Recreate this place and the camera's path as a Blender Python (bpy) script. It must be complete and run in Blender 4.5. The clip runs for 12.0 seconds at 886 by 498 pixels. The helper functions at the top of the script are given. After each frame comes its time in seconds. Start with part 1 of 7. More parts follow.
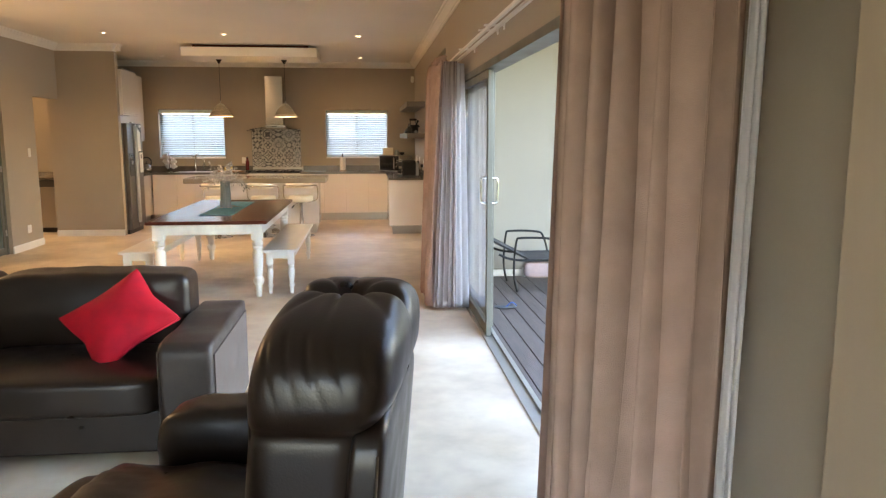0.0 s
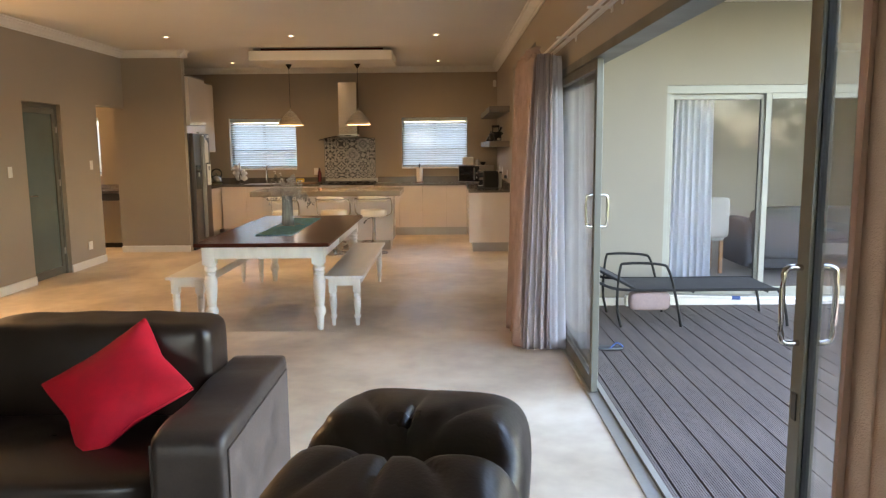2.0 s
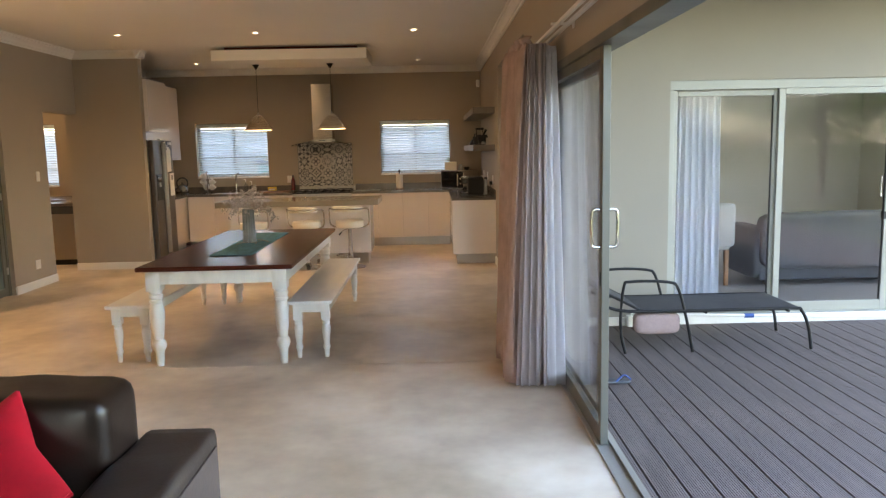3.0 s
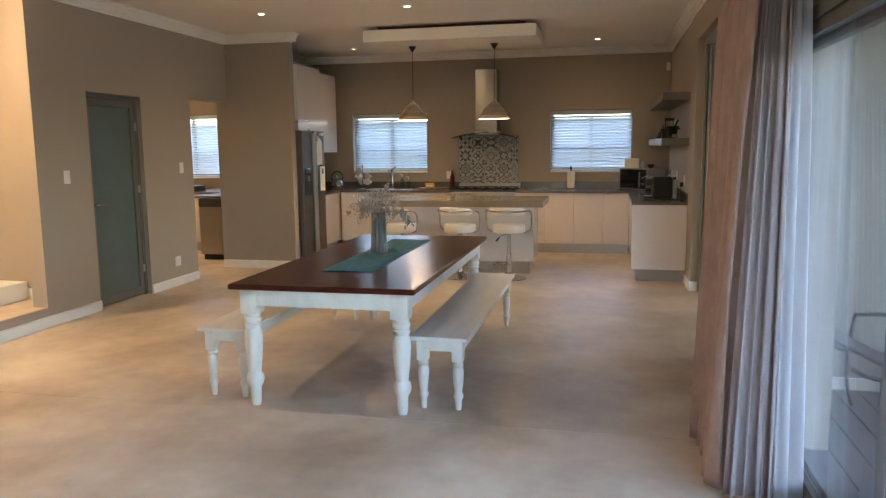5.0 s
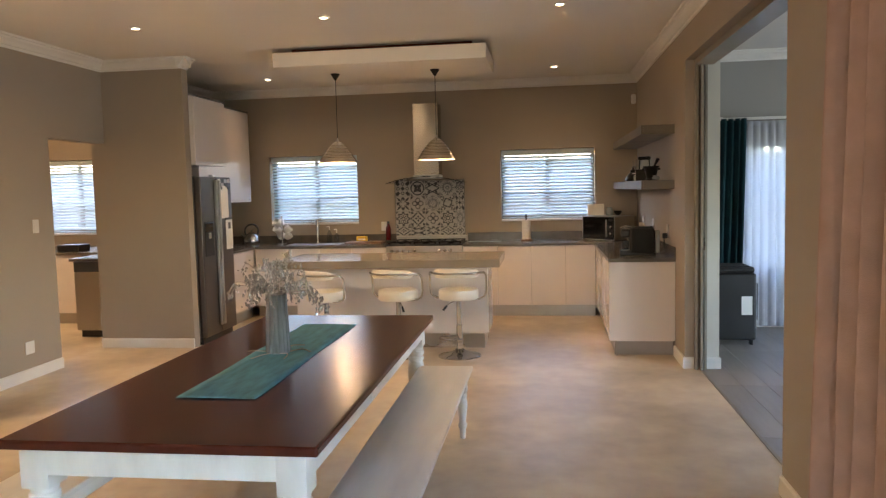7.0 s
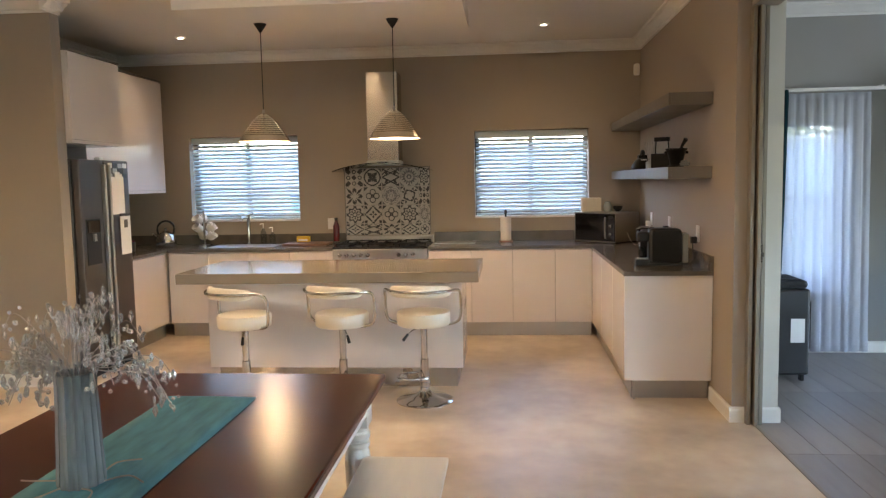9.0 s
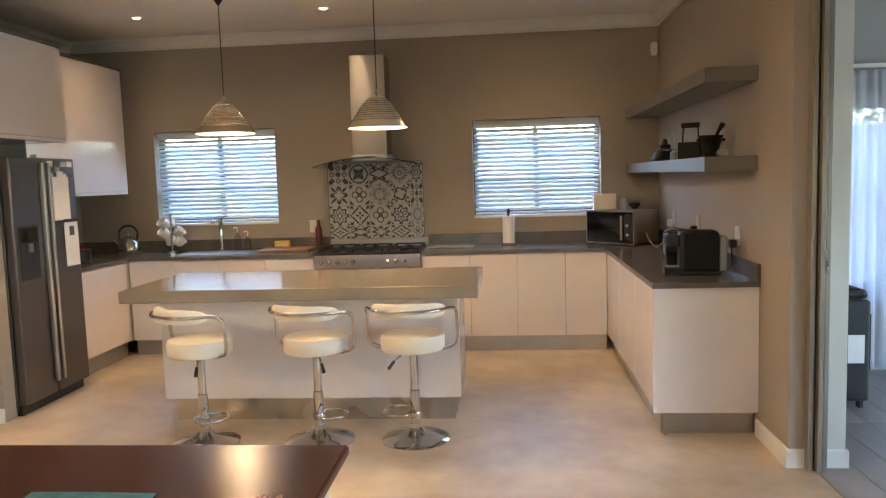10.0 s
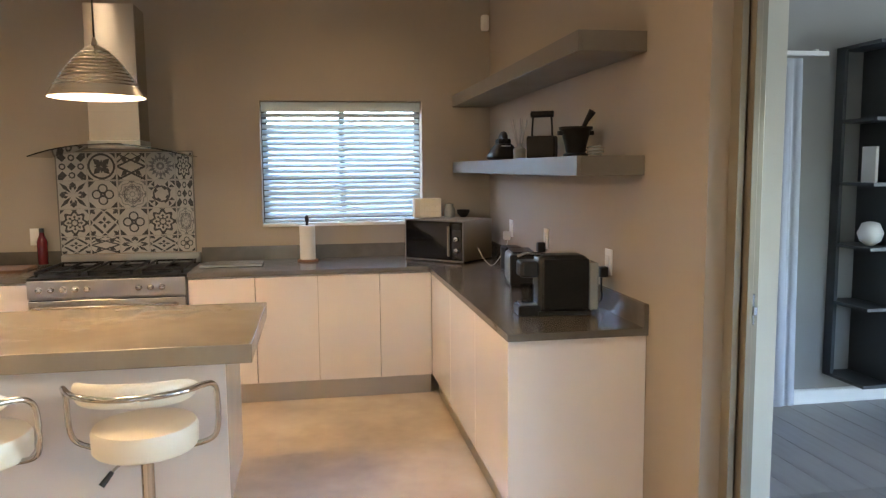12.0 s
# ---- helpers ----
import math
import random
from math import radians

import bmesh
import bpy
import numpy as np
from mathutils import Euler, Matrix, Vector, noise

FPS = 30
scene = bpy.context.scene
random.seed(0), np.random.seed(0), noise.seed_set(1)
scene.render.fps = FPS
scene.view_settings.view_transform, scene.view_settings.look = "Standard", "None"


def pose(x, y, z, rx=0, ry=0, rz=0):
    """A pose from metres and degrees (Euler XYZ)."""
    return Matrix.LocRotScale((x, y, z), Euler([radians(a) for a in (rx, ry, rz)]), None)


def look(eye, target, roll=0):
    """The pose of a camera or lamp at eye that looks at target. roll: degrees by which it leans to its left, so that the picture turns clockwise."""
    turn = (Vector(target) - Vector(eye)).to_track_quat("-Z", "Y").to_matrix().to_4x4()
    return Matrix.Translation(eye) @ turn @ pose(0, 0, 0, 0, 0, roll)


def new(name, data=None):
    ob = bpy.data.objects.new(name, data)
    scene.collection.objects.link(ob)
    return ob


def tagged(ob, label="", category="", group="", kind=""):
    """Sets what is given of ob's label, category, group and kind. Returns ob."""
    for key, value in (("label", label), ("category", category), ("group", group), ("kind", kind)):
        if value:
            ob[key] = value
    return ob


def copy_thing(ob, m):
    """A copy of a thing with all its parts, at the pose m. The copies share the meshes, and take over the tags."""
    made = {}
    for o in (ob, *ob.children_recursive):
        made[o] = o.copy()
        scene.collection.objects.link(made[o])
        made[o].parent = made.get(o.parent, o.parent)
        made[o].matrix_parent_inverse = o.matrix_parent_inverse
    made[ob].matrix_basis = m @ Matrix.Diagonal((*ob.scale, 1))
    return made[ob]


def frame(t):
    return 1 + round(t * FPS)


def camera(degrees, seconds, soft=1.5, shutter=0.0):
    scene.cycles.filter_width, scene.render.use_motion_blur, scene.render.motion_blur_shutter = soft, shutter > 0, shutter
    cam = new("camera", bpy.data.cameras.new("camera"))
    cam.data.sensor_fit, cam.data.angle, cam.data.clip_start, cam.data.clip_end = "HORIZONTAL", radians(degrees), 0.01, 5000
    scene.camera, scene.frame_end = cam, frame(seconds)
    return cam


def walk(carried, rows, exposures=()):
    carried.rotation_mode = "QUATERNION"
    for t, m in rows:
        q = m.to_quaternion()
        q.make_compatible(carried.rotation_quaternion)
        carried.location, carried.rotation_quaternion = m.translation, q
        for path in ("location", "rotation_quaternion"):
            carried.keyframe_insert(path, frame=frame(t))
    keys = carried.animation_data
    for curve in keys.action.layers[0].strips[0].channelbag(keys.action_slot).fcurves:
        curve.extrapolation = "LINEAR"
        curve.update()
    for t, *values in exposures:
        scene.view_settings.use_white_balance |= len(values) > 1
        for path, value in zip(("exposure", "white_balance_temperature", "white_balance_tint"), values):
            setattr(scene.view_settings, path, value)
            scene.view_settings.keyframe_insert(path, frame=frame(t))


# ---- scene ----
cam = camera(61.4, 12.0, soft=1.3)
PATH = [
    (0, (0.08, -0.175, 1.564), (0.276, 1.793, 1.266), -0.0),
    (0.5, (0.118, -0.067, 1.568), (0.133, 1.915, 1.3), -0.5),
    (1, (0.098, 0.178, 1.544), (0.077, 2.161, 1.277), -0.7),
    (1.5, (0.085, 0.502, 1.529), (0.068, 2.481, 1.245), -0.6),
    (2, (0.09, 0.932, 1.556), (0.077, 2.913, 1.282), -0.5),
    (2.5, (0.07, 1.361, 1.562), (0.118, 3.344, 1.308), -1.3),
    (3, (0.124, 1.722, 1.572), (0.152, 3.704, 1.306), -1.2),
    (3.5, (0.13, 2.039, 1.572), (-0.052, 4.014, 1.314), -0.2),
    (3.7, (0.138, 2.162, 1.585), (-0.102, 4.131, 1.324), -0.4),
    (5.3, (0.139, 3.393, 1.533), (-0.307, 5.324, 1.264), -0.8),
    (5.5, (0.129, 3.543, 1.526), (-0.31, 5.478, 1.277), -1.4),
    (6, (0.025, 3.981, 1.563), (-0.379, 5.929, 1.353), -3.2),
    (6.5, (-0.074, 4.404, 1.576), (-0.399, 6.369, 1.395), -3.6),
    (7, (-0.171, 4.854, 1.576), (-0.443, 6.829, 1.418), -1.4),
    (7.2, (-0.202, 4.997, 1.599), (-0.465, 6.972, 1.431), -0.7),
    (9, (-0.396, 6.642, 1.549), (-0.568, 8.626, 1.368), -1.1),
    (9.5, (-0.394, 7.088, 1.553), (-0.574, 9.071, 1.362), -1.4),
    (10, (-0.415, 7.503, 1.55), (-0.59, 9.486, 1.358), -1.8),
    (10.5, (-0.409, 7.864, 1.563), (-0.531, 9.851, 1.372), -1.5),
    (11, (-0.428, 8.223, 1.558), (-0.53, 10.209, 1.349), -0.8),
    (11.5, (-0.408, 8.631, 1.561), (-0.372, 10.618, 1.335), -1.0),
    (12, (-0.344, 8.965, 1.572), (-0.011, 10.925, 1.356), -0.5),
]
EXPOSURES = [(0.0, 4.72, 7450, 15), (0.5, 4.72, 7350, 15), (1.5, 4.56, 7750, 16), (2.5, 4.14, 7450, 15), (3.5, 4.12, 7400, 15), (5.5, 4.14, 6100, 11), (6.0, 4.26, 6350, 12), (6.5, 4.34, 6950, 16), (7.0, 4.43, 6650, 14), (9.5, 4.62, 6250, 12), (10.5, 4.66, 6050, 11), (11.5, 4.7, 5950, 10), (12.0, 4.84, 5950, 10)]
walk(cam, [(t, look(eye, target, roll)) for t, eye, target, roll in PATH], EXPOSURES)

# ---- light ----
world = bpy.data.worlds.new("sky")
scene.world = world
world.use_nodes = True
wn = world.node_tree.nodes
sky = wn.new("ShaderNodeTexSky")
sky.sky_type = "NISHITA"
sky.sun_disc = False
sky.sun_elevation = radians(40)
sky.sun_rotation = radians(-84)
world.node_tree.links.new(sky.outputs[0], wn["Background"].inputs[0])
wn["Background"].inputs[1].default_value = 0.15
SUN_DIR = Vector((-math.cos(radians(40)) * 0.994, math.cos(radians(40)) * 0.105, math.sin(radians(40))))
sun = new("sun", bpy.data.lights.new("sun", "SUN"))
sun.data.energy, sun.data.angle, sun.data.color = 2.0, radians(0.5), (1.0, 0.93, 0.83)
sun.matrix_world = look(SUN_DIR * 40, (0, 0, 0))


def lamp(name, kind, place, watts, colour, size=0.05, aim=None, cone=150):
    data = bpy.data.lights.new(name, kind)
    data.energy, data.color = watts, colour
    if kind in ("POINT", "SPOT"):
        data.shadow_soft_size = size
    if kind == "SPOT":
        data.spot_size, data.spot_blend = radians(cone), 1.0
    ob = new(name, data)
    ob.matrix_world = look(place, aim or (place[0], place[1] + 0.001, 0))
    return ob


WARM = (1.0, 0.68, 0.38)
DOWN_X, DOWN_Y = (-3.49, -1.89, -0.04), (10.73, 13.70)
CEIL = 2.97
for dy in DOWN_Y:
    for dx in DOWN_X:
        lamp("downlight_lamp", "SPOT", (dx, dy, CEIL - 0.03), 1.6 if dy < 12 else 1.2, WARM, 0.05)
PENDANTS = ((-2.28, 12.4), (-1.25, 12.4))
for px, py in PENDANTS:
    lamp("pendant_bulb_lamp", "POINT", (px, py, 1.93), 0.8, WARM, 0.035)
# added area light at an unseen east opening, stands in for sky light
skyfill = new("sunroom_sky_fill", bpy.data.lights.new("sunroom_sky_fill", "AREA"))
skyfill.data.shape, skyfill.data.size, skyfill.data.size_y, skyfill.data.energy, skyfill.data.color = "RECTANGLE", 1.55, 2.0, 5.5, (0.78, 0.88, 1.0)
skyfill.matrix_world = look((6.9, 9.7, 1.06), (0, 9.7, 1.0))
lamp("passage_lamp", "POINT", (-5.6, 7.3, 2.7), 11, WARM, 0.08)
lamp("scullery_lamp", "POINT", (-6.2, 12.2, 2.7), 4, WARM, 0.08)


# ---- materials ----
def mat(name, col, rough=0.5, metal=0.0, var=0.06, scale=3.0, fine=60.0, bump=0.02, spec=0.5, coat=0.0, dark=None, stretch=(1, 1, 1), wear=0.08):
    """A surface with slow colour drift, fine grain, uneven gloss and slight relief."""
    m = bpy.data.materials.new(name)
    m.use_nodes = True
    n, l = m.node_tree.nodes, m.node_tree.links
    b = n["Principled BSDF"]
    co = n.new("ShaderNodeTexCoord")
    mp = n.new("ShaderNodeMapping")
    mp.inputs["Scale"].default_value = stretch
    l.new(co.outputs["Object"], mp.inputs[0])
    big, small = n.new("ShaderNodeTexNoise"), n.new("ShaderNodeTexNoise")
    big.inputs["Scale"].default_value, small.inputs["Scale"].default_value = scale, fine
    big.inputs["Detail"].default_value, small.inputs["Detail"].default_value = 5, 3
    for t in (big, small):
        l.new(mp.outputs[0], t.inputs["Vector"])
    ramp = n.new("ShaderNodeValToRGB")
    lo = dark or [c * (1 - 2.2 * var) for c in col]
    hi = [min(1, c * (1 + 1.4 * var)) for c in col] if not dark else col
    ramp.color_ramp.elements[0].position, ramp.color_ramp.elements[1].position = 0.32, 0.68
    ramp.color_ramp.elements[0].color, ramp.color_ramp.elements[1].color = (*lo, 1), (*hi, 1)
    l.new(big.outputs["Fac"], ramp.inputs[0])
    mix = n.new("ShaderNodeMixRGB")
    mix.blend_type = "OVERLAY"
    mix.inputs[0].default_value = min(0.5, var * 1.5)
    l.new(ramp.outputs[0], mix.inputs[1])
    l.new(small.outputs["Color"], mix.inputs[2])
    bw = n.new("ShaderNodeRGBToBW")
    l.new(small.outputs["Color"], bw.inputs[0])
    l.new(bw.outputs[0], mix.inputs[2])
    l.new(mix.outputs[0], b.inputs["Base Color"])
    mr = n.new("ShaderNodeMapRange")
    mr.inputs["To Min"].default_value, mr.inputs["To Max"].default_value = max(0.02, rough - wear), min(1, rough + wear)
    mr.inputs["From Min"].default_value, mr.inputs["From Max"].default_value = 0.3, 0.7
    l.new(big.outputs["Fac"], mr.inputs["Value"])
    l.new(mr.outputs[0], b.inputs["Roughness"])
    b.inputs["Metallic"].default_value = metal
    b.inputs["Specular IOR Level"].default_value = spec
    b.inputs["Coat Weight"].default_value = coat
    b.inputs["Coat Roughness"].default_value = 0.06
    if bump:
        bp = n.new("ShaderNodeBump")
        bp.inputs["Strength"].default_value = bump * 10
        bp.inputs["Distance"].default_value = 0.002
        l.new(small.outputs["Fac"], bp.inputs["Height"])
        l.new(bp.outputs[0], b.inputs["Normal"])
    return m


def glow(name, col, strength):
    m = bpy.data.materials.new(name)
    m.use_nodes = True
    b = m.node_tree.nodes["Principled BSDF"]
    b.inputs["Base Color"].default_value = (*col, 1)
    b.inputs["Emission Color"].default_value = (*col, 1)
    b.inputs["Emission Strength"].default_value = strength
    return m


def glassy(name, col=(1, 1, 1), rough=0.0, thin=True, tint=0.97, gloss=0.12):
    """Window glass: clear with a mirror share that grows at glancing angles."""
    m = bpy.data.materials.new(name)
    m.use_nodes = True
    n, l = m.node_tree.nodes, m.node_tree.links
    out = n["Material Output"]
    n.remove(n["Principled BSDF"])
    if thin:
        tr, gl, mx, lw = (n.new("ShaderNode" + k) for k in ("BsdfTransparent", "BsdfGlossy", "MixShader", "LayerWeight"))
        pw, sc = n.new("ShaderNodeMath"), n.new("ShaderNodeMath")
        pw.operation, sc.operation = "POWER", "MULTIPLY_ADD"
        pw.inputs[1].default_value, sc.inputs[1].default_value, sc.inputs[2].default_value = 4.0, 0.7 * gloss, 0.25 * gloss
        lw.inputs[0].default_value = 0.5
        l.new(lw.outputs["Facing"], pw.inputs[0])
        l.new(pw.outputs[0], sc.inputs[0])
        tr.inputs[0].default_value = (*[c * tint for c in col], 1)
        gl.inputs["Roughness"].default_value = rough
        l.new(sc.outputs[0], mx.inputs[0])
        l.new(tr.outputs[0], mx.inputs[1])
        l.new(gl.outputs[0], mx.inputs[2])
        l.new(mx.outputs[0], out.inputs[0])
    else:
        g = n.new("ShaderNodeBsdfGlass")
        g.inputs["Color"].default_value = (*col, 1)
        g.inputs["Roughness"].default_value = rough
        l.new(g.outputs[0], out.inputs[0])
    return m


def sheer(name, col, through_share, glow_share=0.5):
    """Thin cloth: part open weave, part diffuse, part lit through from behind."""
    m = bpy.data.materials.new(name)
    m.use_nodes = True
    n, l = m.node_tree.nodes, m.node_tree.links
    out = n["Material Output"]
    n.remove(n["Principled BSDF"])
    df, tl, tr, m1, m2 = (n.new("ShaderNode" + k) for k in ("BsdfDiffuse", "BsdfTranslucent", "BsdfTransparent", "MixShader", "MixShader"))
    no = n.new("ShaderNodeTexNoise")
    no.inputs["Scale"].default_value = 220
    rp = n.new("ShaderNodeValToRGB")
    rp.color_ramp.elements[0].color = (*[c * 0.85 for c in col], 1)
    rp.color_ramp.elements[1].color = (*col, 1)
    l.new(no.outputs["Fac"], rp.inputs[0])
    l.new(rp.outputs[0], df.inputs[0])
    l.new(rp.outputs[0], tl.inputs[0])
    m1.inputs[0].default_value, m2.inputs[0].default_value = glow_share, through_share
    l.new(df.outputs[0], m1.inputs[1])
    l.new(tl.outputs[0], m1.inputs[2])
    l.new(m1.outputs[0], m2.inputs[1])
    l.new(tr.outputs[0], m2.inputs[2])
    l.new(m2.outputs[0], out.inputs[0])
    return m


M_WALL = mat("taupe_wall_paint", (0.365, 0.308, 0.243), 0.62, var=0.02, scale=1.2, fine=240, bump=0.015)
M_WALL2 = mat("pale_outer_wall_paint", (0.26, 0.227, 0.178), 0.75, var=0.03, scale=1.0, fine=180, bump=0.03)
M_WALL3 = mat("grey_room_wall_paint", (0.34, 0.33, 0.305), 0.65, var=0.02, scale=1.2, fine=240, bump=0.015)
# sunroom wall paint made paler: daylight on the reveal is in the colour
M_REVEAL = mat("painted_daylight_reveal", (0.62, 0.60, 0.53), 0.6, var=0.02, scale=1.2, fine=240, bump=0.015)
M_CEIL = mat("ceiling_paint", (0.80, 0.77, 0.71), 0.8, var=0.015, scale=0.8, fine=200, bump=0.01)
M_TRIM = mat("white_trim_paint", (0.80, 0.78, 0.73), 0.4, var=0.02, bump=0.01)
M_FLOOR = mat("cement_screed_floor", (0.74, 0.63, 0.49), 0.42, var=0.22, scale=1.1, fine=7, bump=0.006, dark=(0.43, 0.335, 0.23), wear=0.10)
M_LAM = mat("grey_laminate_floor", (0.31, 0.29, 0.27), 0.38, var=0.14, scale=2.0, fine=22, bump=0.01, stretch=(1, 0.15, 1))
M_ALUP = mat("pale_painted_aluminium", (0.30, 0.29, 0.245), 0.45, metal=0.15, var=0.03, bump=0.005)
M_TRACK = mat("worn_aluminium_track", (0.42, 0.41, 0.37), 0.38, metal=0.5, var=0.06, bump=0.01)
M_ALU = mat("grey_green_aluminium", (0.135, 0.132, 0.108), 0.42, metal=0.2, var=0.03, bump=0.005)
M_ALUD = mat("bronze_aluminium", (0.30, 0.27, 0.215), 0.4, metal=0.3, var=0.04, bump=0.005)
M_RUBBER = mat("black_rubber", (0.02, 0.02, 0.02), 0.6, var=0.1)
M_GLASS = glassy("clear_glass", gloss=0.25)
M_GLASS2 = glassy("reflective_patio_glass", gloss=0.09, tint=0.93)
M_GLASS3 = glassy("stacked_leaf_glass", gloss=0.6)
M_FROST = mat("frosted_glass", (0.105, 0.140, 0.128), 0.21, var=0.03, spec=0.6, bump=0, wear=0.03)
M_CURT = mat("dusty_rose_curtain_cloth", (0.43, 0.295, 0.243), 0.85, var=0.06, scale=8, fine=400, bump=0.05, spec=0.2)
M_LINING = sheer("pale_curtain_lining", (0.86, 0.85, 0.87), 0.0, 0.6)
M_BACKCLOTH = sheer("pale_curtain_reverse", (0.66, 0.57, 0.55), 0.0, 0.5)
M_VOILE = sheer("white_voile_cloth", (0.86, 0.88, 0.92), 0.08, 0.35)
M_SHEER = sheer("white_sheer_cloth", (0.80, 0.82, 0.88), 0.36, 0.5)
M_TEAL = mat("dark_teal_curtain_cloth", (0.012, 0.042, 0.052), 0.85, var=0.1, scale=8, fine=300, bump=0.05, spec=0.2)
M_LEATHER = mat("dark_brown_leather", (0.017, 0.0095, 0.0066), 0.36, var=0.14, scale=5, fine=160, bump=0.025, spec=0.40, wear=0.09)
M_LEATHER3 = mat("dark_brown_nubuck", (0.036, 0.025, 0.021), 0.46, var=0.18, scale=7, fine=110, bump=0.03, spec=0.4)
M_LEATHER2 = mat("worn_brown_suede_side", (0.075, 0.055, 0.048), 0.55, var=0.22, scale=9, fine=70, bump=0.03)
M_RED = mat("red_cushion_cloth", (0.50, 0.008, 0.022), 0.8, var=0.08, scale=10, fine=350, bump=0.05, spec=0.25)
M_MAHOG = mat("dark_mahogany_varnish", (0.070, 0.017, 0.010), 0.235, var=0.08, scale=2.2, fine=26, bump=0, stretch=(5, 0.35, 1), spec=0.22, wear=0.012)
M_WHITEWOOD = mat("white_painted_wood", (0.76, 0.73, 0.66), 0.42, var=0.04, scale=4, fine=50, bump=0.02, stretch=(3, 0.5, 1))
M_RUNNER = mat("teal_runner_cloth", (0.095, 0.255, 0.315), 0.85, var=0.12, scale=6, fine=300, bump=0.06, stretch=(4, 1, 1), spec=0.2)
M_CHROME = mat("polished_chrome", (0.56, 0.55, 0.53), 0.07, metal=1.0, var=0.01, bump=0, wear=0.03)
M_STEEL = mat("brushed_steel", (0.47, 0.45, 0.42), 0.32, metal=1.0, var=0.025, scale=1.5, fine=300, bump=0.003, wear=0.03)
M_HOODST = mat("polished_brushed_steel", (0.56, 0.53, 0.48), 0.26, metal=1.0, var=0.02, scale=1.5, fine=300, bump=0.002, wear=0.03)
M_HOODST.node_tree.nodes["Principled BSDF"].inputs["Anisotropic"].default_value = 0.85
M_HOODST.node_tree.nodes["Principled BSDF"].inputs["Anisotropic Rotation"].default_value = 0.25
M_FRIDGE = mat("dark_brushed_steel", (0.15, 0.14, 0.135), 0.33, metal=0.9, var=0.02, scale=1.5, fine=300, bump=0.003, wear=0.03)
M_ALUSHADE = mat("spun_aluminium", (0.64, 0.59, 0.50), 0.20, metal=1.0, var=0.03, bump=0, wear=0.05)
# weak emission paints the bulb's light onto the shade's inner face
M_SHADEIN = glow("shade_inside_painted_glow", (1.0, 0.80, 0.52), 0.14)
M_BULB = glow("lit_lamp", (1.0, 0.86, 0.62), 1.6)
M_GLOSS = mat("gloss_white_lacquer", (0.76, 0.70, 0.66), 0.14, var=0.008, bump=0, coat=0.3, wear=0.03)
M_WORK = mat("dark_grey_quartz", (0.125, 0.11, 0.092), 0.22, var=0.10, scale=6, fine=320, bump=0.003, wear=0.03)
M_ISLTOP = mat("greige_quartz", (0.235, 0.20, 0.155), 0.13, var=0.05, scale=4, fine=300, bump=0.002, wear=0.04)
M_SHELF = mat("grey_lacquered_board", (0.16, 0.145, 0.125), 0.36, var=0.04, bump=0.005, wear=0.05)
M_VINYL = mat("cream_vinyl", (0.78, 0.72, 0.60), 0.38, var=0.03, bump=0.02)
M_BLIND = mat("white_blind_slat", (0.62, 0.73, 0.78), 0.45, var=0.02, bump=0.005)
M_BLACK = mat("black_plastic", (0.012, 0.012, 0.012), 0.38, var=0.1, bump=0.01)
M_BLACKM = mat("matt_black_iron", (0.008, 0.007, 0.0065), 0.55, var=0.2, scale=12, bump=0.06, spec=0.3)
M_DARKGL = mat("black_oven_glass", (0.008, 0.008, 0.009), 0.06, var=0.02, bump=0, coat=0.5)
M_WHITEP = mat("white_plastic", (0.80, 0.78, 0.74), 0.39, var=0.02, bump=0.005)
M_PAPER = mat("white_paper", (0.82, 0.80, 0.76), 0.8, var=0.03, bump=0.01)
M_TILE = mat("white_glazed_tile", (0.47, 0.455, 0.43), 0.21, var=0.05, scale=9, bump=0.005, wear=0.03)
M_TILEINK = mat("charcoal_tile_print", (0.045, 0.045, 0.050), 0.38, var=0.2, scale=30, bump=0.003)
M_TILEINK2 = mat("grey_tile_print", (0.17, 0.17, 0.175), 0.38, var=0.2, scale=30, bump=0.003)
M_GROUT = mat("grey_grout", (0.30, 0.29, 0.27), 0.8, var=0.06)
M_WOODM = mat("warm_oiled_wood", (0.24, 0.12, 0.055), 0.5, var=0.2, scale=3, fine=40, stretch=(1, 8, 1))
M_YELLOW = mat("yellow_sponge", (0.75, 0.52, 0.06), 0.8, var=0.1)
M_REDB = mat("dark_red_bottle", (0.12, 0.012, 0.015), 0.2, var=0.1, wear=0.04)
M_DECK = mat("brown_grey_composite_board", (0.155, 0.125, 0.112), 0.6, var=0.14, scale=2.5, fine=45, bump=0.03, stretch=(6, 0.5, 1))
M_SLING = mat("dark_grey_sling_mesh", (0.035, 0.035, 0.038), 0.7, var=0.1, fine=400, bump=0.05)
M_PINK = mat("faded_pink_cloth", (0.30, 0.21, 0.19), 0.9, var=0.1, bump=0.05)
M_GREYSOFA = mat("grey_woven_upholstery", (0.06, 0.064, 0.072), 0.9, var=0.08, fine=300, bump=0.06)
M_CHAIR = mat("off_white_chair_cloth", (0.42, 0.41, 0.39), 0.9, var=0.06, fine=300, bump=0.05)
M_DGREY = mat("charcoal_melamine", (0.055, 0.06, 0.065), 0.45, var=0.05)
M_BLUE = mat("blue_plastic", (0.03, 0.09, 0.30), 0.4, var=0.05)
M_AQUA = mat("aqua_plastic", (0.06, 0.38, 0.38), 0.4, var=0.05)
M_CRYSTAL = mat("crystal_bead", (0.96, 0.95, 0.93), 0.05, var=0.05, bump=0, spec=0.9)
M_CRYSTAL.node_tree.nodes["Principled BSDF"].inputs["Transmission Weight"].default_value = 0.75
